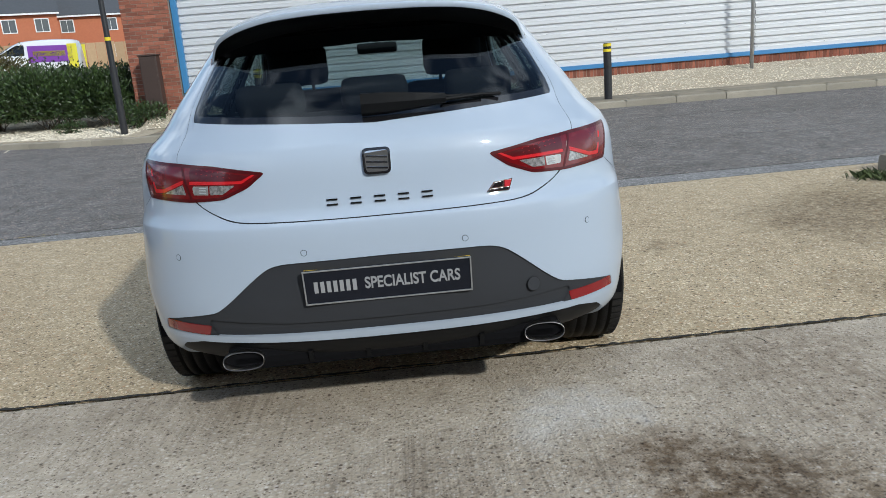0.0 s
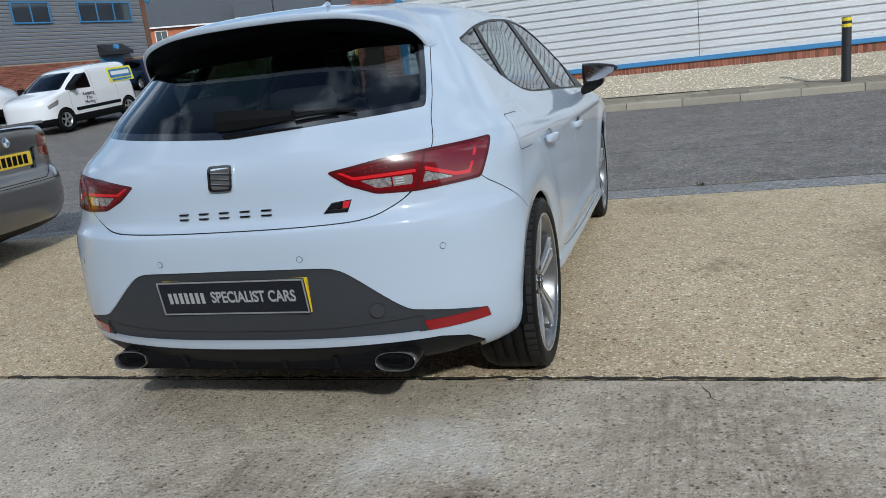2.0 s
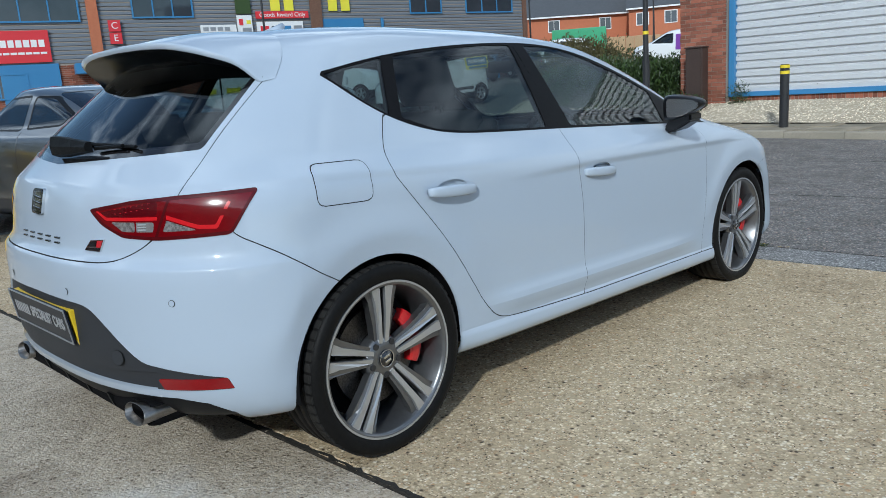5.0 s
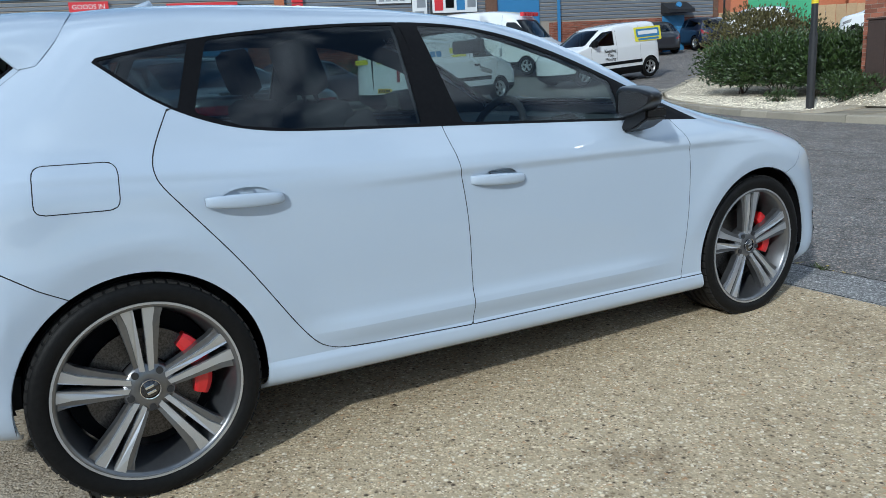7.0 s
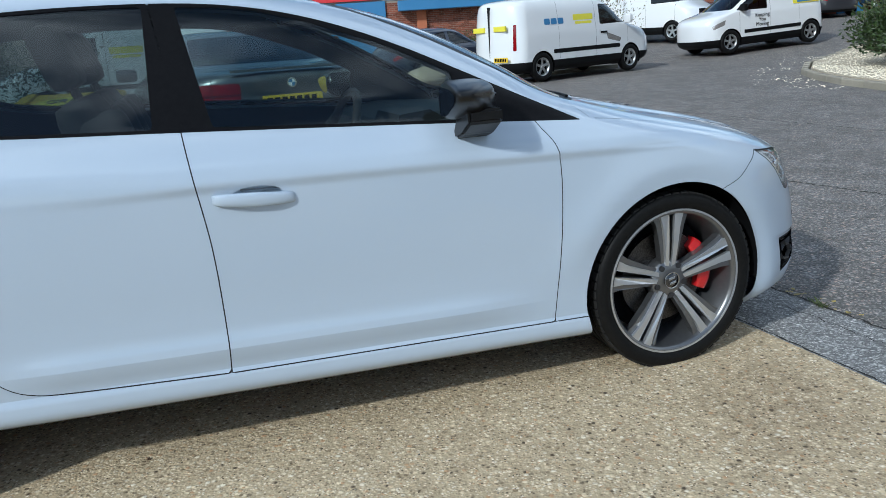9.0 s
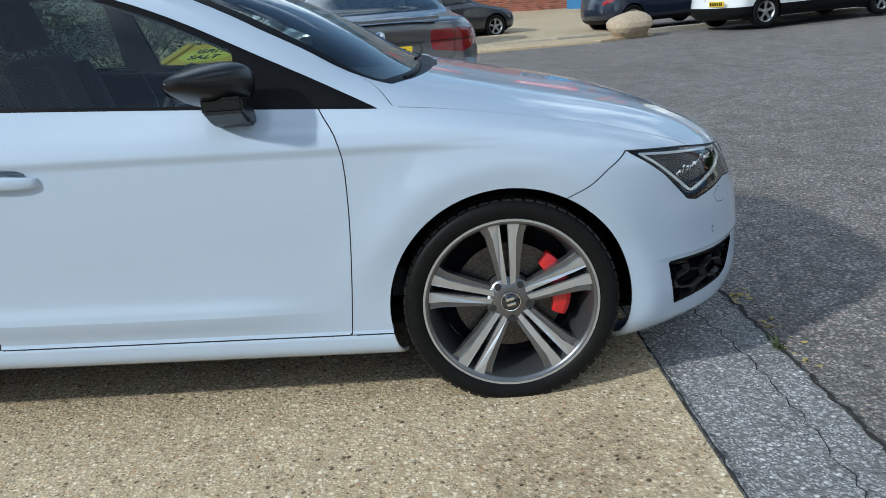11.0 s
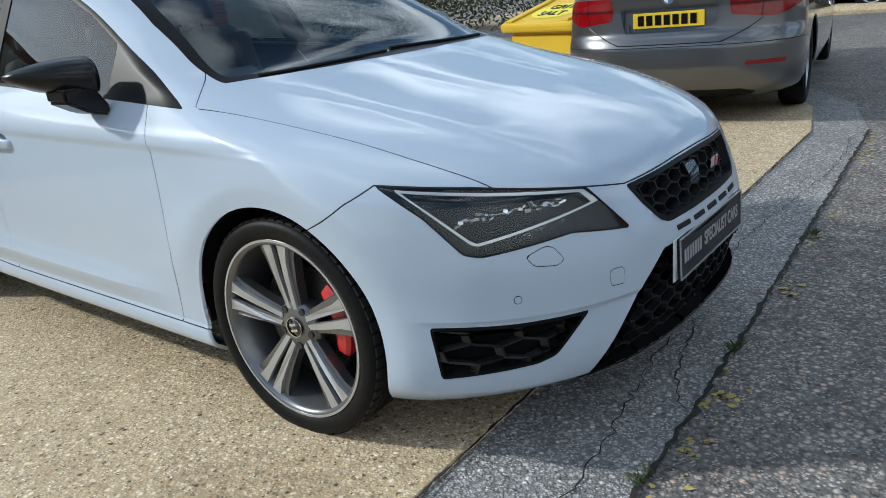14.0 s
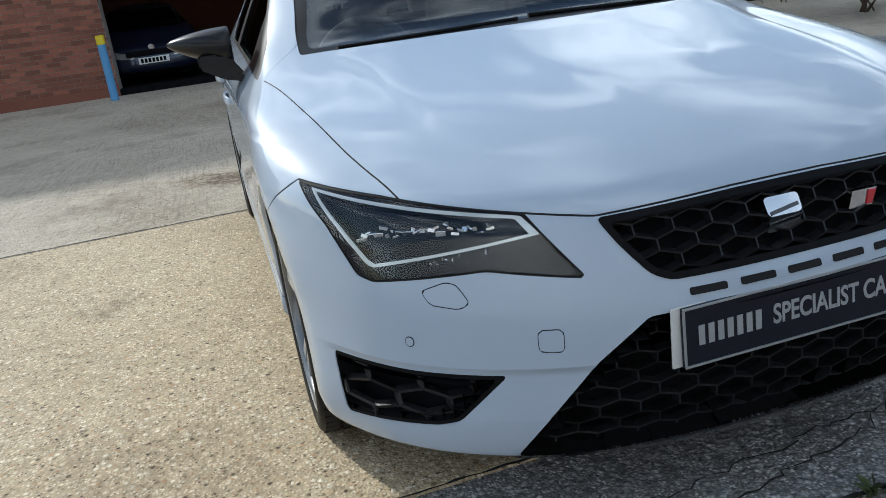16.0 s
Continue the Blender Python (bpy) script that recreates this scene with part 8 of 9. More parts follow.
def vehicle(name, at, rz, label, category, W, R, F, top, wheels, wheel_r, paint, windows, screen, back=None, head=None, tail=None, low=None, low_mat=None, seams=(), q=(2.8, 2.8), lr=0.45, lf=0.6, step=0.03, taper=0.96, n=20, group="", dress=None, track=None):
    """A vehicle cut from one smooth shell: back at local y 0, front ahead along y."""
    v = thing(name, (*at, rise(*at)), rz, label, category, group)
    ahead = Vector((-math.sin(radians(rz)), math.cos(radians(rz))))
    pa, pb = (Vector(at) + ahead * w for w in wheels)
    tilt = math.atan2(rise(*pb) - rise(*pa), wheels[1] - wheels[0])
    v.matrix_world = Matrix.Translation((*at, rise(*pa) - math.tan(tilt) * wheels[0])) @ pose(0, 0, 0, 0, 0, rz) @ pose(0, 0, 0, math.degrees(tilt), 0, 0)
    z0 = W[0][0]
    levels = sorted({round(float(t), 4) for t in np.r_[np.arange(z0, top - 0.12, step), np.arange(top - 0.12, top - 0.02, 0.01), np.arange(top - 0.02, top + 1e-6, 0.0025)]})
    sk = Skin(shell_outline(W, R, F, q, lr, lf, taper, n), levels)
    left = sk.faces
    tr = track or W[3][1] - 0.12
    arch = wheel_r + 0.035
    for y in wheels:
        _, left = sk.cut(left, lambda c, y=y: np.hypot(c[:, 1] - y, c[:, 2] - wheel_r) - arch + np.where(c[:, 2] > arch + wheel_r + 0.05, 1.0, 0.0))
    ln = F[2][1]
    jobs = []
    for poly in windows:
        g, left = sk.cut(left, region("yz", rounded(poly, 0.05), lambda c: c[:, 0] > 0.3))
        rim, g2 = sk.cut(g, lambda c, p=poly: -poly_dist(rounded(p, 0.05))(VIEWS["yz"](c)) - 0.02)
        jobs.append(("side_window", g2, G_FAR, "dark side window", True)), jobs.append(("window_trim", rim, SATIN_BLACK, "", True))
    g, left = sk.cut(left, region("xz", rounded(screen, 0.05), lambda c: c[:, 1] > ln * 0.45))
    jobs.append(("windscreen", g, G_FAR, "dark windscreen", False))
    if back:
        g, left = sk.cut(left, region("xz", rounded(back, 0.05), lambda c: c[:, 1] < ln * 0.45))
        jobs.append(("back_window", g, G_FAR, "dark back window", False))
    if head:
        g, left = sk.cut(left, region("bz", rounded([(a + ln - 4.3, b) for a, b in head], 0.02), lambda c: c[:, 1] > ln * 0.6))
        jobs.append(("headlamp", g, M_CLEARLENS, "clear headlamp", True))
    if tail:
        g, left = sk.cut(left, region("az", rounded(tail, 0.02), lambda c: c[:, 1] < ln * 0.3))
        jobs.append(("tail_lamp", g, M_REDLENS, "red tail lamp", True))
    if low:
        g, left = sk.cut(left, lambda c: c[:, 2] - low)
        jobs.append(("lower_trim", g, low_mat or M_PLASTIC, "black lower bumper and sill trim", False))
    for y, za, zb in seams:
        g, left = sk.band(left, lambda c: c[:, 1] - y, 0.005, lambda m_: m_[0] > 0.3 and za < m_[2] < zb)
        jobs.append(("door_gap", g, GAP, "", True))
    extra = dress(v, sk, left) if dress else None
    if extra is not None:
        left = extra
    sk.emit("body", left, paint, v, skirt=0.01)
    for nm, fs, mat_, lb, both in jobs:
        push = -0.004 if nm != "lower_trim" else 0.006
        for sides in ((1,), (-1,)) if both else ((1, -1),):
            if fs:
                ob = sk.emit(nm, fs, mat_, v, lb, sides, push=push, skirt=0.01 if mat_ is not G_FAR else 0.0)
    bm = bmesh.new()
    box(bm, (-tr + 0.12, 0.35, z0), (tr - 0.12, ln - 0.4, z0 + 0.28), 0.02)
    part("underbody", bm, M_DARK, v, "dark underbody")
    bm = bmesh.new()
    box(bm, (-tr + 0.1, ln * 0.30, 0.45), (tr - 0.1, ln * 0.30 + 0.25, 1.05), 0.05), box(bm, (-tr + 0.1, ln * 0.52, 0.45), (tr - 0.1, ln * 0.52 + 0.22, 1.10), 0.05)
    part("seat_row", bm, SEAT, v, "dark seats")
    for y in wheels:
        for s in (1, -1):
            road_wheel(v, (s * tr, y, wheel_r), s, wheel_r)
            bm = bmesh.new()
            a = [(y + (arch + 0.004) * math.cos(t), wheel_r + (arch + 0.004) * math.sin(t)) for t in np.linspace(-0.4, math.pi + 0.4, 16)]
            p = [bm.verts.new((s * (tr + 0.09), *c)) for c in a]
            k = [bm.verts.new((s * (tr - 0.25), *c)) for c in a]
            for i in range(15):
                bm.faces.new((p[i], p[i + 1], k[i + 1], k[i]))
            bm.faces.new(k)
            part("arch_liner", bm, M_DARK, v, "dark wheel arch liner")
    return v


def bars(parent, m, w, h, plate, ink, count, name="number_plate", label="number plate with letter bars"):
    """A plate that faces local -y, with plain bars for its characters."""
    pl = block(name, (-w / 2, -0.012, -h / 2), (w / 2, 0.0, h / 2), plate, parent, label, 0.003, m)
    for i in range(count):
        x = -w * 0.43 + w * 0.86 * i / count
        block("letter_bar", (x, -0.015, -h * 0.33), (x + w * 0.086, -0.0125, h * 0.33), ink, pl, "", 0.0, m)
    return pl


# small panel van
VW = [(0.20, 0.82), (0.30, 0.90), (0.45, 0.92), (0.60, 0.925), (1.00, 0.92), (1.20, 0.89), (1.60, 0.82), (1.72, 0.77), (1.78, 0.68), (1.81, 0.50), (1.825, 0.25), (1.83, 0.0)]
VR = [(0.20, 0.12), (0.30, 0.04), (0.45, 0.0), (0.60, 0.02), (1.05, 0.06), (1.60, 0.12), (1.72, 0.17), (1.78, 0.28), (1.81, 0.55), (1.825, 1.0), (1.83, 1.5)]
VF = [(0.20, 4.24), (0.30, 4.36), (0.45, 4.40), (0.80, 4.39), (0.98, 4.32), (1.06, 4.18), (1.13, 3.88), (1.19, 3.62), (1.26, 3.48), (1.48, 3.10), (1.67, 2.74), (1.75, 2.46), (1.79, 2.1), (1.82, 1.75), (1.83, 1.5)]


def dress_van_b(v, sk, left):
    for s in (-1, 1):
        x = s * 0.868
        bm = bmesh.new()
        prism(bm, rounded([(0.20, 1.17), (0.20, 1.62), (1.35, 1.62), (1.35, 1.17)], 0.05), 0, 1, "x")
        for w in bm.verts:
            w.co.x = s * (np.interp(w.co.z, [0.6, 1.0, 1.2, 1.6, 1.72], [0.925, 0.92, 0.89, 0.82, 0.77]) * 0.985 + 0.012 + 0.01 * (w.co.x > 0.5))
        logo = part("logo_patch", bm, M_SIGN_Y, v, "yellow logo patch with blue and white shapes")
        for lo, hi, mat_ in (((0.28, 1.30), (1.27, 1.56), M_BLUE), ((0.35, 1.38), (1.2, 1.50), M_SIGN_W), ((0.32, 1.20), (1.22, 1.265), M_BLUE)):
            bm = bmesh.new()
            prism(bm, rounded([(lo[0], lo[1]), (lo[0], hi[1]), (hi[0], hi[1]), (hi[0], lo[1])], 0.04), 0, 1, "x")
            k = 0.004 if mat_ is M_SIGN_W else 0.0
            for w in bm.verts:
                w.co.x = s * (np.interp(w.co.z, [0.6, 1.0, 1.2, 1.6, 1.72], [0.925, 0.92, 0.89, 0.82, 0.77]) * 0.985 + 0.024 + k + 0.004 * (w.co.x > 0.5))
            part("logo_shape", bm, mat_, logo)
        for i, word in enumerate(("Keeping", "You", "Moving")):
            lettering("van_lettering", word, 0.15, Matrix.Translation((s * 0.935, 2.45, 0.98 - 0.13 * i)) @ pose(0, 0, 0, 0, 0, 90 if s > 0 else -90), M_DARK, v, 0.002)
        bm = bmesh.new()
        box(bm, (s * 0.915 - 0.02, 1.1, 0.52), (s * 0.915 + 0.02, 3.05, 0.62), 0.012)
        part("rubbing_strip", bm, M_PLASTIC, v, "black side rubbing strip")
        bm = bmesh.new()
        box(bm, (s * 0.98 - 0.1, 3.05, 1.14), (s * 0.98 + 0.1, 3.17, 1.34), 0.03)
        part("door_mirror", bm, M_PLASTIC, v, "black door mirror")
    return left


SMALL_SCREEN = [(-1, 1.21), (0.74, 1.21), (0.62, 1.66), (-1, 1.70)]
vehicle("panel_van", (-16.72, 20.75), 178, "small white panel van with a yellow and blue logo", "van", VW, VR, VF, 1.83, (0.72, 3.505), 0.33, M_WHITE_CAR,
        [[(2.25, 1.14), (2.25, 1.60), (2.62, 1.58), (3.05, 1.33), (3.28, 1.17)]], SMALL_SCREEN, None, [(0.95, 0.80), (1.45, 0.95), (1.40, 0.80), (1.0, 0.70)], [(0.82, 0.75), (0.95, 0.75), (0.98, 1.25), (0.86, 1.25)], 0.42, None,
        ((2.15, 0.45, 1.7), (3.2, 0.5, 1.12), (1.15, 0.5, 1.7)), step=0.04, dress=dress_van_b)
# longer white van, back towards the yard
LW = [(0.22, 0.84), (0.32, 0.94), (0.45, 0.955), (0.60, 0.96), (1.05, 0.955), (1.3, 0.925), (1.75, 0.85), (1.86, 0.79), (1.92, 0.68), (1.95, 0.5), (1.965, 0.25), (1.97, 0.0)]
LR = [(0.22, 0.10), (0.32, 0.02), (0.45, 0.0), (0.60, 0.02), (1.05, 0.05), (1.75, 0.10), (1.86, 0.15), (1.92, 0.27), (1.95, 0.6), (1.965, 1.2), (1.97, 1.8)]
LF = [(0.22, 4.75), (0.32, 4.92), (0.45, 5.0), (0.75, 4.98), (0.98, 4.85), (1.08, 4.65), (1.18, 4.30), (1.26, 4.08), (1.55, 3.70), (1.78, 3.38), (1.88, 3.05), (1.93, 2.6), (1.96, 2.1), (1.97, 1.8)]
def dress_van_a(v, sk, left):
    def patch(s_, y0, y1, z0, z1, mat_, lift, name, label):
        bm = bmesh.new()
        prism(bm, rounded([(y0, z0), (y0, z1), (y1, z1), (y1, z0)], 0.03), 0, 1, "x")
        for w in bm.verts:
            w.co.x = s_ * (smooth_interp(LW, w.co.z) * 0.985 + lift + 0.005 * (w.co.x > 0.5))
        part(name, bm, mat_, v, label)
    for s_ in (1, -1):
        for k in range(3):
            patch(s_, 1.00 + 0.22 * k, 1.18 + 0.22 * k, 1.30, 1.44, M_BLUE, 0.012, "logo_bar", "dark blue logo bar")
        patch(s_, 1.95, 2.62, 1.36, 1.50, M_SIGN_Y, 0.012, "logo_patch", "yellow logo patch")
        patch(s_, 2.00, 2.57, 1.27, 1.33, M_SIGN_Y, 0.012, "logo_patch", "yellow logo patch")
        patch(s_, 1.25, 3.55, 0.62, 0.72, M_PLASTIC, 0.010, "rubbing_strip", "black side rubbing strip")
        bm = bmesh.new()
        box(bm, (s_ * 1.03 - 0.11, 3.72, 1.20), (s_ * 1.03 + 0.11, 3.84, 1.42), 0.035)
        part("door_mirror", bm, M_WHITE_CAR, v, "white door mirror", smooth=True)
        block("door_handle", (s_ * 0.955 - 0.02, 2.86, 1.00), (s_ * 0.955 + 0.02, 3.08, 1.05), M_PLASTIC, v, "black door handle", 0.008)
        block("rear_door_patch", (s_ * 0.40 - 0.22, 0.035, 1.22), (s_ * 0.40 + 0.22, 0.075, 1.34), M_SIGN_Y, v, "yellow lettering patch")
    bars(v, pose(0.45, 0.0, 0.56), 0.52, 0.11, M_PLATE_Y, M_DARK, 7)
    block("rear_door_gap", (-0.006, 0.02, 0.55), (0.006, 0.11, 1.80), GAP, v, "dark joint between the rear doors")
    return left


long_van = vehicle("panel_van", (-14.83, 9.22), 15.7, "long white panel van with a dark rear bumper", "van", LW, LR, LF, 1.97, (0.90, 3.95), 0.335, M_WHITE_CAR,
        [[(2.85, 1.22), (2.85, 1.72), (3.25, 1.70), (3.70, 1.42), (3.92, 1.24)]], [(-1, 1.28), (0.75, 1.28), (0.66, 1.80), (-1, 1.84)], None, [(0.95, 0.85), (1.5, 1.02), (1.45, 0.85), (1.0, 0.75)],
        [(0.88, 0.75), (1.0, 0.75), (1.03, 1.35), (0.92, 1.35)], 0.47, None, ((2.7, 0.5, 1.85), (3.85, 0.5, 1.2), (1.45, 0.5, 1.85)), step=0.045, dress=dress_van_a)
copy_thing(long_van, pose(-15.9, 3.3, rise(-15.5, 1.5), 0, 0, 180))
# tall van across the yard
TW = [(0.25, 0.90), (0.35, 1.00), (0.50, 1.02), (0.70, 1.025), (1.2, 1.02), (1.6, 0.99), (2.2, 0.93), (2.38, 0.88), (2.44, 0.78), (2.48, 0.55), (2.495, 0.28), (2.50, 0.0)]
TR = [(0.25, 0.08), (0.35, 0.02), (0.50, 0.0), (0.70, 0.02), (2.2, 0.08), (2.38, 0.14), (2.44, 0.28), (2.48, 0.7), (2.495, 1.4), (2.50, 2.1)]
TF = [(0.25, 5.2), (0.35, 5.36), (0.50, 5.41), (0.85, 5.38), (1.10, 5.25), (1.25, 4.95), (1.35, 4.75), (1.8, 4.30), (2.15, 3.95), (2.35, 3.60), (2.44, 3.15), (2.485, 2.6), (2.50, 2.1)]


def dress_tall(v, sk, left):
    for k in range(6):
        block("sign_bar", (-0.55 + 0.2 * k, 3.9, 2.22), (-0.42 + 0.2 * k, 4.05, 2.36), M_SIGN_R, v, "red lettering bar above the cab")
    return left


vehicle("delivery_van", (-25.7, 18.2), -68, "tall white delivery van with red lettering bars", "van", TW, TR, TF, 2.5, (0.95, 4.4), 0.35, M_WHITE_CAR,
        [[(3.5, 1.32), (3.5, 2.0), (3.85, 1.98), (4.30, 1.6), (4.55, 1.36)]], [(-1, 1.38), (0.86, 1.38), (0.78, 2.08), (-1, 2.12)], None, [(1.0, 0.85), (1.5, 1.15), (1.45, 0.95), (1.05, 0.78)], [(0.95, 0.8), (1.05, 0.8), (1.08, 1.5), (0.98, 1.5)], 0.5, None,
        ((3.3, 0.5, 2.3), (4.5, 0.5, 1.3)), step=0.05, dress=dress_tall)
# hatchbacks and a tall estate
HW = [(0.20, 0.76), (0.28, 0.86), (0.42, 0.885), (0.60, 0.89), (0.85, 0.885), (0.95, 0.84), (1.20, 0.70), (1.36, 0.60), (1.42, 0.48), (1.45, 0.30), (1.46, 0.0)]
HR = [(0.20, 0.14), (0.28, 0.05), (0.42, 0.0), (0.65, 0.02), (0.90, 0.08), (1.0, 0.18), (1.2, 0.36), (1.36, 0.55), (1.42, 0.75), (1.45, 1.1), (1.46, 1.6)]
HF = [(0.20, 4.0), (0.28, 4.15), (0.42, 4.2), (0.60, 4.16), (0.72, 4.05), (0.82, 3.7), (0.92, 3.25), (0.98, 3.1), (1.2, 2.72), (1.36, 2.40), (1.42, 2.1), (1.45, 1.85), (1.46, 1.6)]
H_WIN = [[(0.75, 1.20), (1.75, 1.33), (1.72, 0.98), (1.0, 1.0)], [(1.85, 1.33), (2.2, 1.30), (2.9, 1.0), (1.83, 0.97)]]
H_SCREEN, H_BACK = [(-1, 1.0), (0.68, 0.99), (0.56, 1.33), (-1, 1.37)], [(-1, 1.0), (0.62, 1.01), (0.52, 1.32), (-1, 1.35)]
H_HEAD, H_TAIL = [(0.5, 0.58), (1.3, 0.72), (1.05, 0.56), (0.62, 0.52)], [(0.55, 0.72), (1.2, 0.95), (1.05, 0.75), (0.6, 0.65)]
for nm, at, rz, lb, paint in (("hatchback_car", (-22.3, 27.6), 70, "dark grey hatchback parked at the units", M_DARK_CAR), ("hatchback_car", (-21.7, 30.4), 70, "dark hatchback parked at the units", M_NAVY_CAR),
                              ("hatchback_car", (-17.6, 7.2), 20, "dark navy car parked on the pale apron", M_NAVY_CAR), ("hatchback_car", (-18.3, 1.5), 25, "dark grey car on the pale apron", M_DARK_CAR)):
    vehicle(nm, at, rz, lb, "car", HW, HR, HF, 1.46, (0.75, 3.35), 0.315, paint, H_WIN, H_SCREEN, H_BACK, H_HEAD, H_TAIL, 0.30, None, ((1.8, 0.35, 0.97), (2.9, 0.4, 0.95)), step=0.04, group="parked cars", n=14)
scale_z = lambda tab, k: [(z * k, v) for z, v in tab]
vehicle("tall_estate_car", (-20.4, 34.2), 118, "white tall estate car parked beyond the units", "car", scale_z([(z, w * 1.04) for z, w in HW], 1.15), scale_z(HR, 1.15), scale_z([(z, y * 1.04) for z, y in HF], 1.15), 1.679, (0.8, 3.5), 0.35, M_WHITE_CAR,
        [[(y * 1.04, z * 1.15) for y, z in p] for p in H_WIN], [(a, b * 1.15) for a, b in H_SCREEN], [(a, b * 1.15) for a, b in H_BACK], [(a, b * 1.15) for a, b in H_HEAD], [(a, b * 1.15) for a, b in H_TAIL], 0.42, None, ((1.87, 0.5, 1.1), (3.0, 0.5, 1.1)), step=0.045, n=14)


def dress_dark(v, sk, left):
    bars(v, pose(0, 4.215, 0.48, 0, 0, 180), 0.52, 0.11, M_PLATE_W, M_DARK, 7)
    bm = bmesh.new()
    cyl(bm, 0.05, (0, 4.12, 0.70), (0, 4.165, 0.70), 20)
    part("round_badge", bm, M_CHROME, v, "round chrome badge")
    bm = bmesh.new()
    box(bm, (-0.45, 4.14, 0.56), (0.45, 4.19, 0.66), 0.02)
    part("grille", bm, M_DARK, v, "dark grille")
    return left


vehicle("saloon_car", (2.02, -13.75), 4, "dark car standing inside the workshop door", "car", HW, HR, HF, 1.46, (0.75, 3.35), 0.315, M_NAVY_CAR, H_WIN, H_SCREEN, H_BACK, H_HEAD, H_TAIL, 0.30, None, (), step=0.04, dress=dress_dark, n=14)
# van with painted sides behind the bushes
vx, vy = far(24.2, 40)


def dress_purple(v, sk, left):
    purple = shader("purple van side", (0.20, 0.05, 0.36), 0.4, blotch=(1, 0.1, (0.25, 0.07, 0.4)))
    for s in (1, -1):
        for lo, hi, mat_ in (((0.3, 0.85), (2.1, 1.55), purple), ((0.1, 0.55), (0.5, 1.6), M_SIGN_Y), ((0.6, 1.1), (1.9, 1.32), M_SIGN_Y)):
            block("side_panel", (s * 0.93 - 0.012, lo[0], lo[1]), (s * 0.93 + 0.012 + 0.006 * (hi[1] < 1.4), hi[0], hi[1]), mat_, v, "coloured van side panel")
    return left


vehicle("panel_van", (vx + 2.0, vy + 0.4), 100, "small van with purple, white and yellow sides", "van", VW, VR, VF, 1.83, (0.72, 3.505), 0.33, M_WHITE_CAR, [[(2.25, 1.14), (2.25, 1.60), (2.62, 1.58), (3.05, 1.33), (3.28, 1.17)]], SMALL_SCREEN, None,
        [(0.95, 0.80), (1.45, 0.95), (1.40, 0.80), (1.0, 0.70)], [(0.82, 0.75), (0.95, 0.75), (0.98, 1.25), (0.86, 1.25)], 0.42, None, (), step=0.05, dress=dress_purple, n=12)

# ---- grey saloon ----
SW = [(0.19, 0.80), (0.24, 0.885), (0.32, 0.915), (0.45, 0.928), (0.62, 0.93), (0.80, 0.925), (0.90, 0.91), (0.97, 0.885), (1.02, 0.84), (1.06, 0.80), (1.10, 0.775), (1.18, 0.735), (1.32, 0.66), (1.40, 0.59), (1.44, 0.46), (1.455, 0.28), (1.46, 0.0)]
SR = [(0.19, 0.20), (0.24, 0.10), (0.32, 0.035), (0.45, 0.0), (0.58, 0.0), (0.66, 0.03), (0.70, 0.055), (0.86, 0.06), (0.98, 0.045), (1.03, 0.05), (1.052, 0.12), (1.075, 0.42), (1.10, 0.66), (1.18, 0.92), (1.32, 1.40), (1.40, 1.72), (1.44, 2.0), (1.455, 2.3), (1.46, 2.6)]
SF = [(0.19, 4.70), (0.24, 4.82), (0.45, 4.89), (0.62, 4.86), (0.74, 4.78), (0.82, 4.45), (0.90, 3.95), (0.97, 3.65), (1.02, 3.55), (1.18, 3.25), (1.32, 2.98), (1.40, 2.85), (1.44, 2.75), (1.455, 2.68), (1.46, 2.6)]


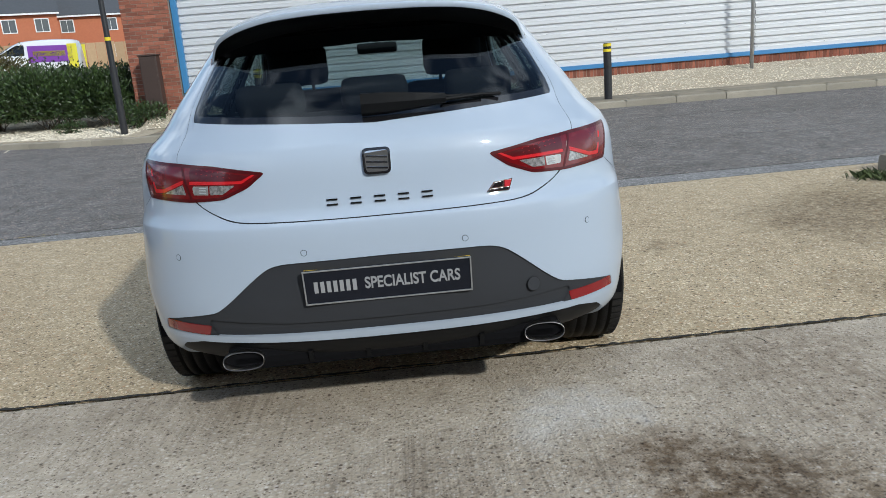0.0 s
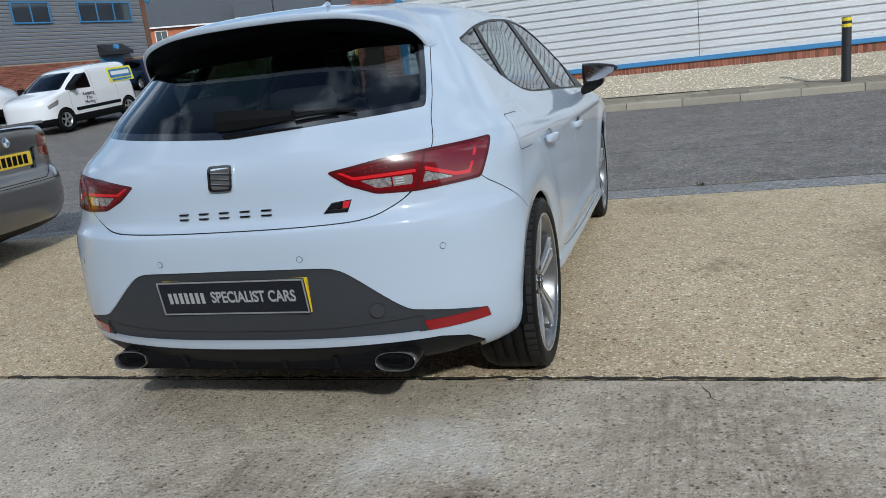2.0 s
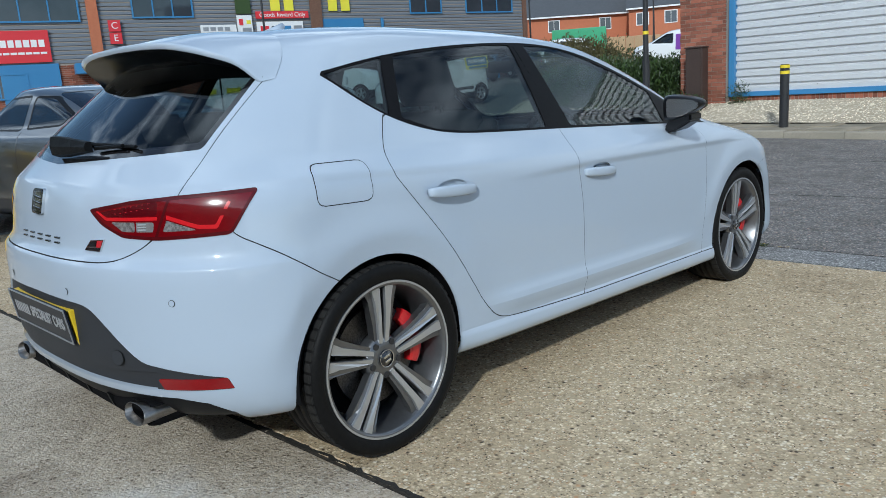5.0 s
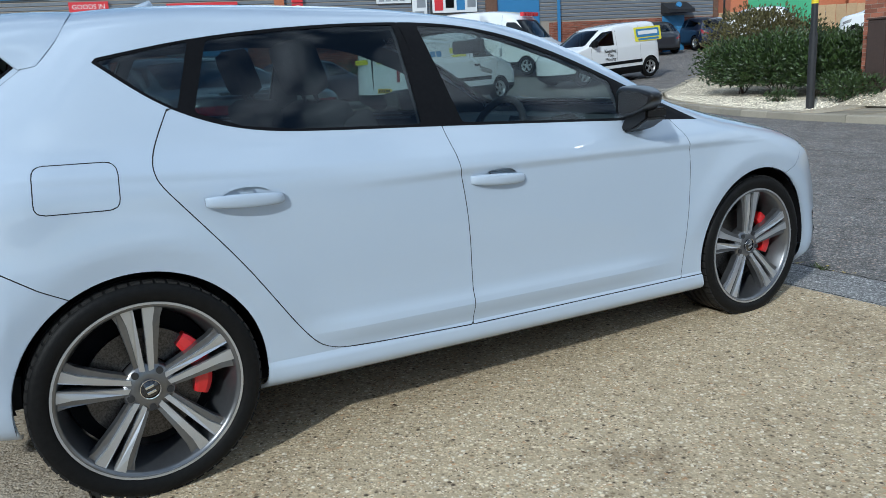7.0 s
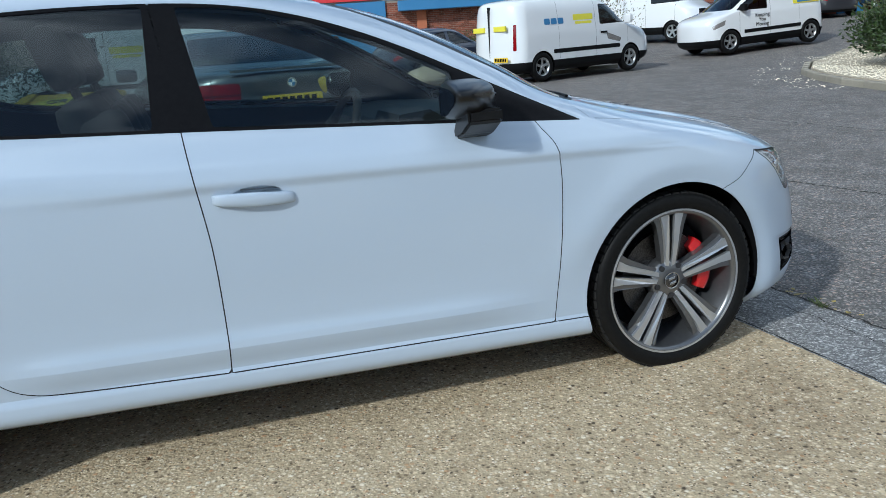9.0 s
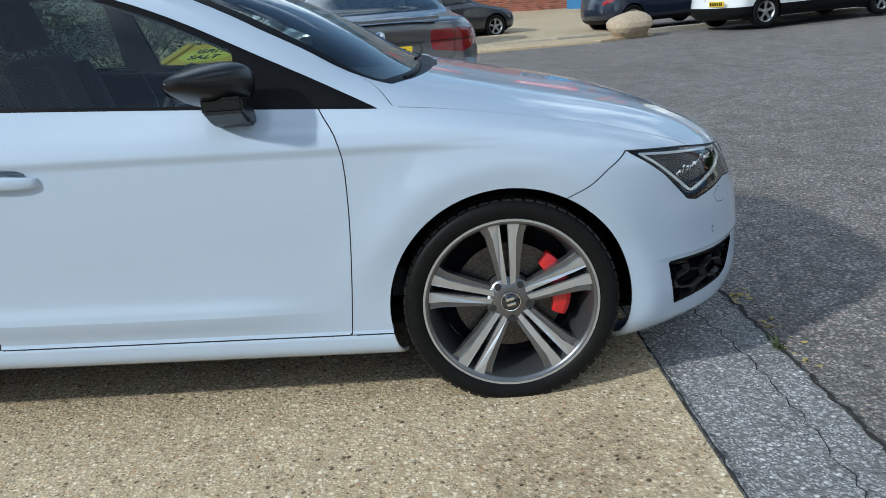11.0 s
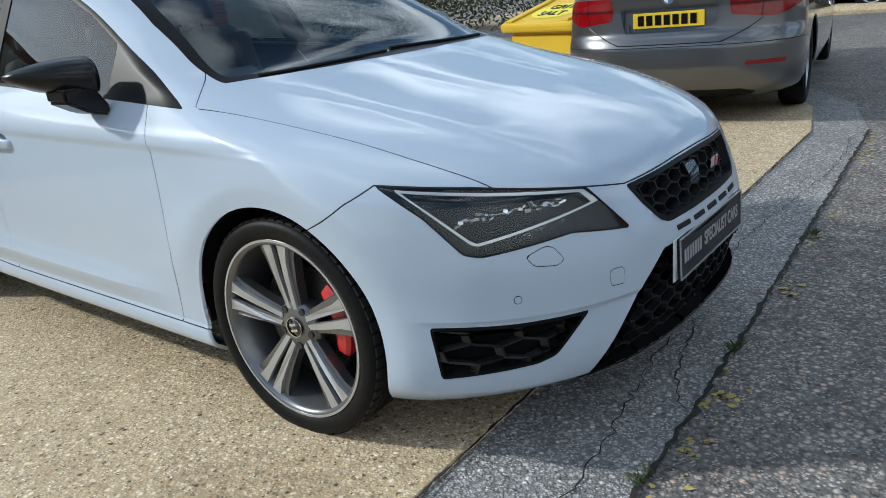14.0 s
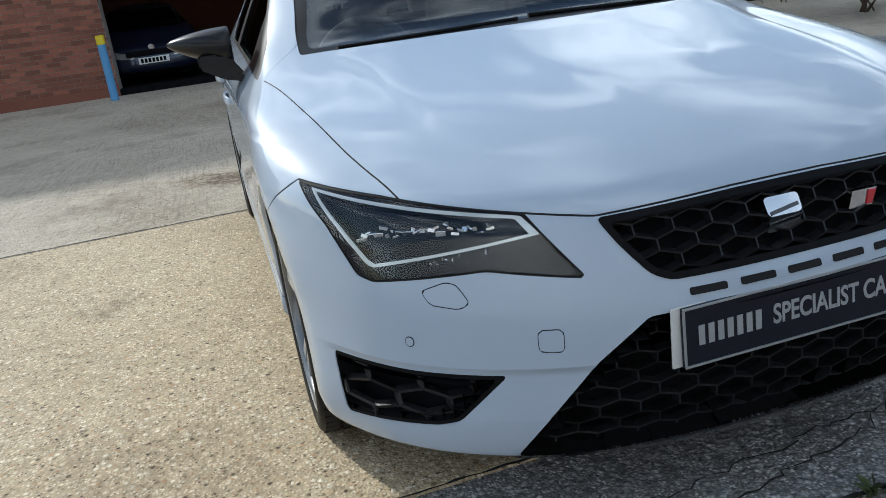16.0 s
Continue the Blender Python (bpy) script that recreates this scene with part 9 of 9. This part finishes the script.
def dress_saloon(v, sk, left):
    back_ = lambda c: c[:, 1] < 0.9
    lamp_o = rounded([(0.50, 0.965), (0.72, 0.968), (1.05, 0.962), (1.40, 0.93), (1.36, 0.86), (1.05, 0.79), (0.90, 0.765), (0.52, 0.800)], 0.03)
    lf_, left = sk.cut(left, region("az", lamp_o, back_))
    mid_, lf_ = sk.band(lf_, lambda c: c[:, 0] + c[:, 1] - 0.80 - 0.25 * (c[:, 2] - 0.86), 0.006)
    stripe, lf_ = sk.band(lf_, lambda c: c[:, 2] - 0.872, 0.010)
    boot = [(-1, 0.62), (0.40, 0.62), (0.66, 0.70), (0.80, 0.765), (0.80, 0.97), (0.84, 1.10), (-1, 1.10)]
    lid_, gap_, left = sk.panel(left, region("az", boot, lambda c: c[:, 1] < 0.6), 0.004)
    low_, left = sk.cut(left, region("az", [(-1, 0.0), (-1, 0.27), (0.62, 0.27), (0.80, 0.24), (0.95, 0.0)], back_))
    refl_, left = sk.cut(left, region("az", rounded([(0.60, 0.445), (1.02, 0.445), (1.02, 0.475), (0.60, 0.475)], 0.01), back_))
    recess, lid_ = sk.cut(lid_, region("xz", rounded([(-1, 0.70), (0.33, 0.70), (0.37, 0.88), (-1, 0.89)], 0.02), lambda c: c[:, 1] < 0.2))
    crease, left = sk.band(left, lambda c: c[:, 2] - 0.600, 0.003, lambda m_: m_[1] < 0.62 and 0.55 < m_[2] < 0.65)
    for s in (1, -1):
        lamp = sk.emit("tail_lamp", lf_, M_REDLENS, v, "red wraparound tail lamp", (s,), push=0.003, skirt=0.02)
        sk.emit("lamp_stripe", stripe, LAMP_RIM, lamp, "dark lamp stripe", (s,), push=0.002)
        sk.emit("lamp_joint", mid_, GAP, lamp, "", (s,), push=-0.002)
        sk.emit("reflector", refl_, M_REDLENS, v, "red rear reflector", (s,), push=0.001)
    bl = sk.emit("boot_lid", lid_, M_GREY_CAR, v, "grey metallic boot lid", skirt=0.012)
    sk.emit("plate_recess", recess, M_GREY_CAR, bl, "", push=-0.016, skirt=-0.014)
    sk.emit("boot_gap", gap_, GAP, v, push=-0.008)
    # a flat near-black strip paints the shaded line of the bumper's crease
    sk.emit("bumper_crease", crease, GAP, v, push=-0.002)
    sk.emit("lower_valance", low_, M_PLASTIC, v, "dark lower bumper", push=-0.006, skirt=0.02)
    bars(bl, pose(0, 0.052, 0.795), 0.52, 0.11, M_PLATE_Y, M_DARK, 7)
    bm = bmesh.new()
    cyl(bm, 0.041, (0, 0.062, 0.945), (0, 0.034, 0.945), 28)
    bd = part("round_badge", bm, M_CHROME, bl, "round blue and white badge")
    for i in range(4):
        bm = bmesh.new()
        a0 = math.pi / 2 * i
        vs = [bm.verts.new((0, 0.032, 0.945))] + [bm.verts.new((0.030 * math.cos(a0 + math.pi / 2 * k / 6), 0.032, 0.945 + 0.030 * math.sin(a0 + math.pi / 2 * k / 6))) for k in range(7)]
        bm.faces.new(vs)
        part("badge_quarter", bm, M_BLUE if i % 2 else M_SIGN_W, bd)
    for x in (-0.62, -0.54):
        bm = bmesh.new()
        cyl(bm, 0.036, (x, 0.0, 0.30), (x, 0.3, 0.30), 16)
        part("exhaust_tip", bm, M_CHROME, v, "chrome exhaust tip", smooth=False)
    bm = bmesh.new()
    prism(bm, [(-0.50, 0.10), (-0.50, 0.04), (0.50, 0.04), (0.50, 0.10)], 1.052, 1.075, "z")
    part("boot_lip", bm, M_GREY_CAR, bl)
    for s in (1, -1):
        bm = bmesh.new()
        box(bm, (s * 1.0 - 0.11, 3.12, 0.98), (s * 1.0 + 0.11, 3.26, 1.12), 0.045)
        part("door_mirror", bm, M_GREY_CAR, v, "grey door mirror", smooth=True)
    return left


S_WIN = [[(1.15, 1.16), (1.65, 1.34), (1.95, 1.36), (1.92, 1.04), (1.28, 1.06)], [(2.02, 1.37), (2.75, 1.35), (3.28, 1.06), (2.00, 1.03)]]
vehicle("grey_saloon_car", (-3.56, 2.79), 98, "grey metallic four-door saloon parked on the concrete", "car", SW, SR, SF, 1.46, (1.05, 4.0), 0.335, M_GREY_CAR, S_WIN, [(-1, 1.04), (0.74, 1.03), (0.60, 1.38), (-1, 1.42)],
        [(-1, 1.115), (0.66, 1.12), (0.53, 1.37), (-1, 1.415)], [(0.45, 0.66), (1.35, 0.80), (1.1, 0.64), (0.6, 0.58)], None, None, None, ((1.97, 0.30, 1.03), (3.15, 0.30, 1.03)), q=(3.2, 2.8), lr=0.50, lf=0.7, step=0.02, taper=0.955, n=36, dress=dress_saloon, track=0.79)
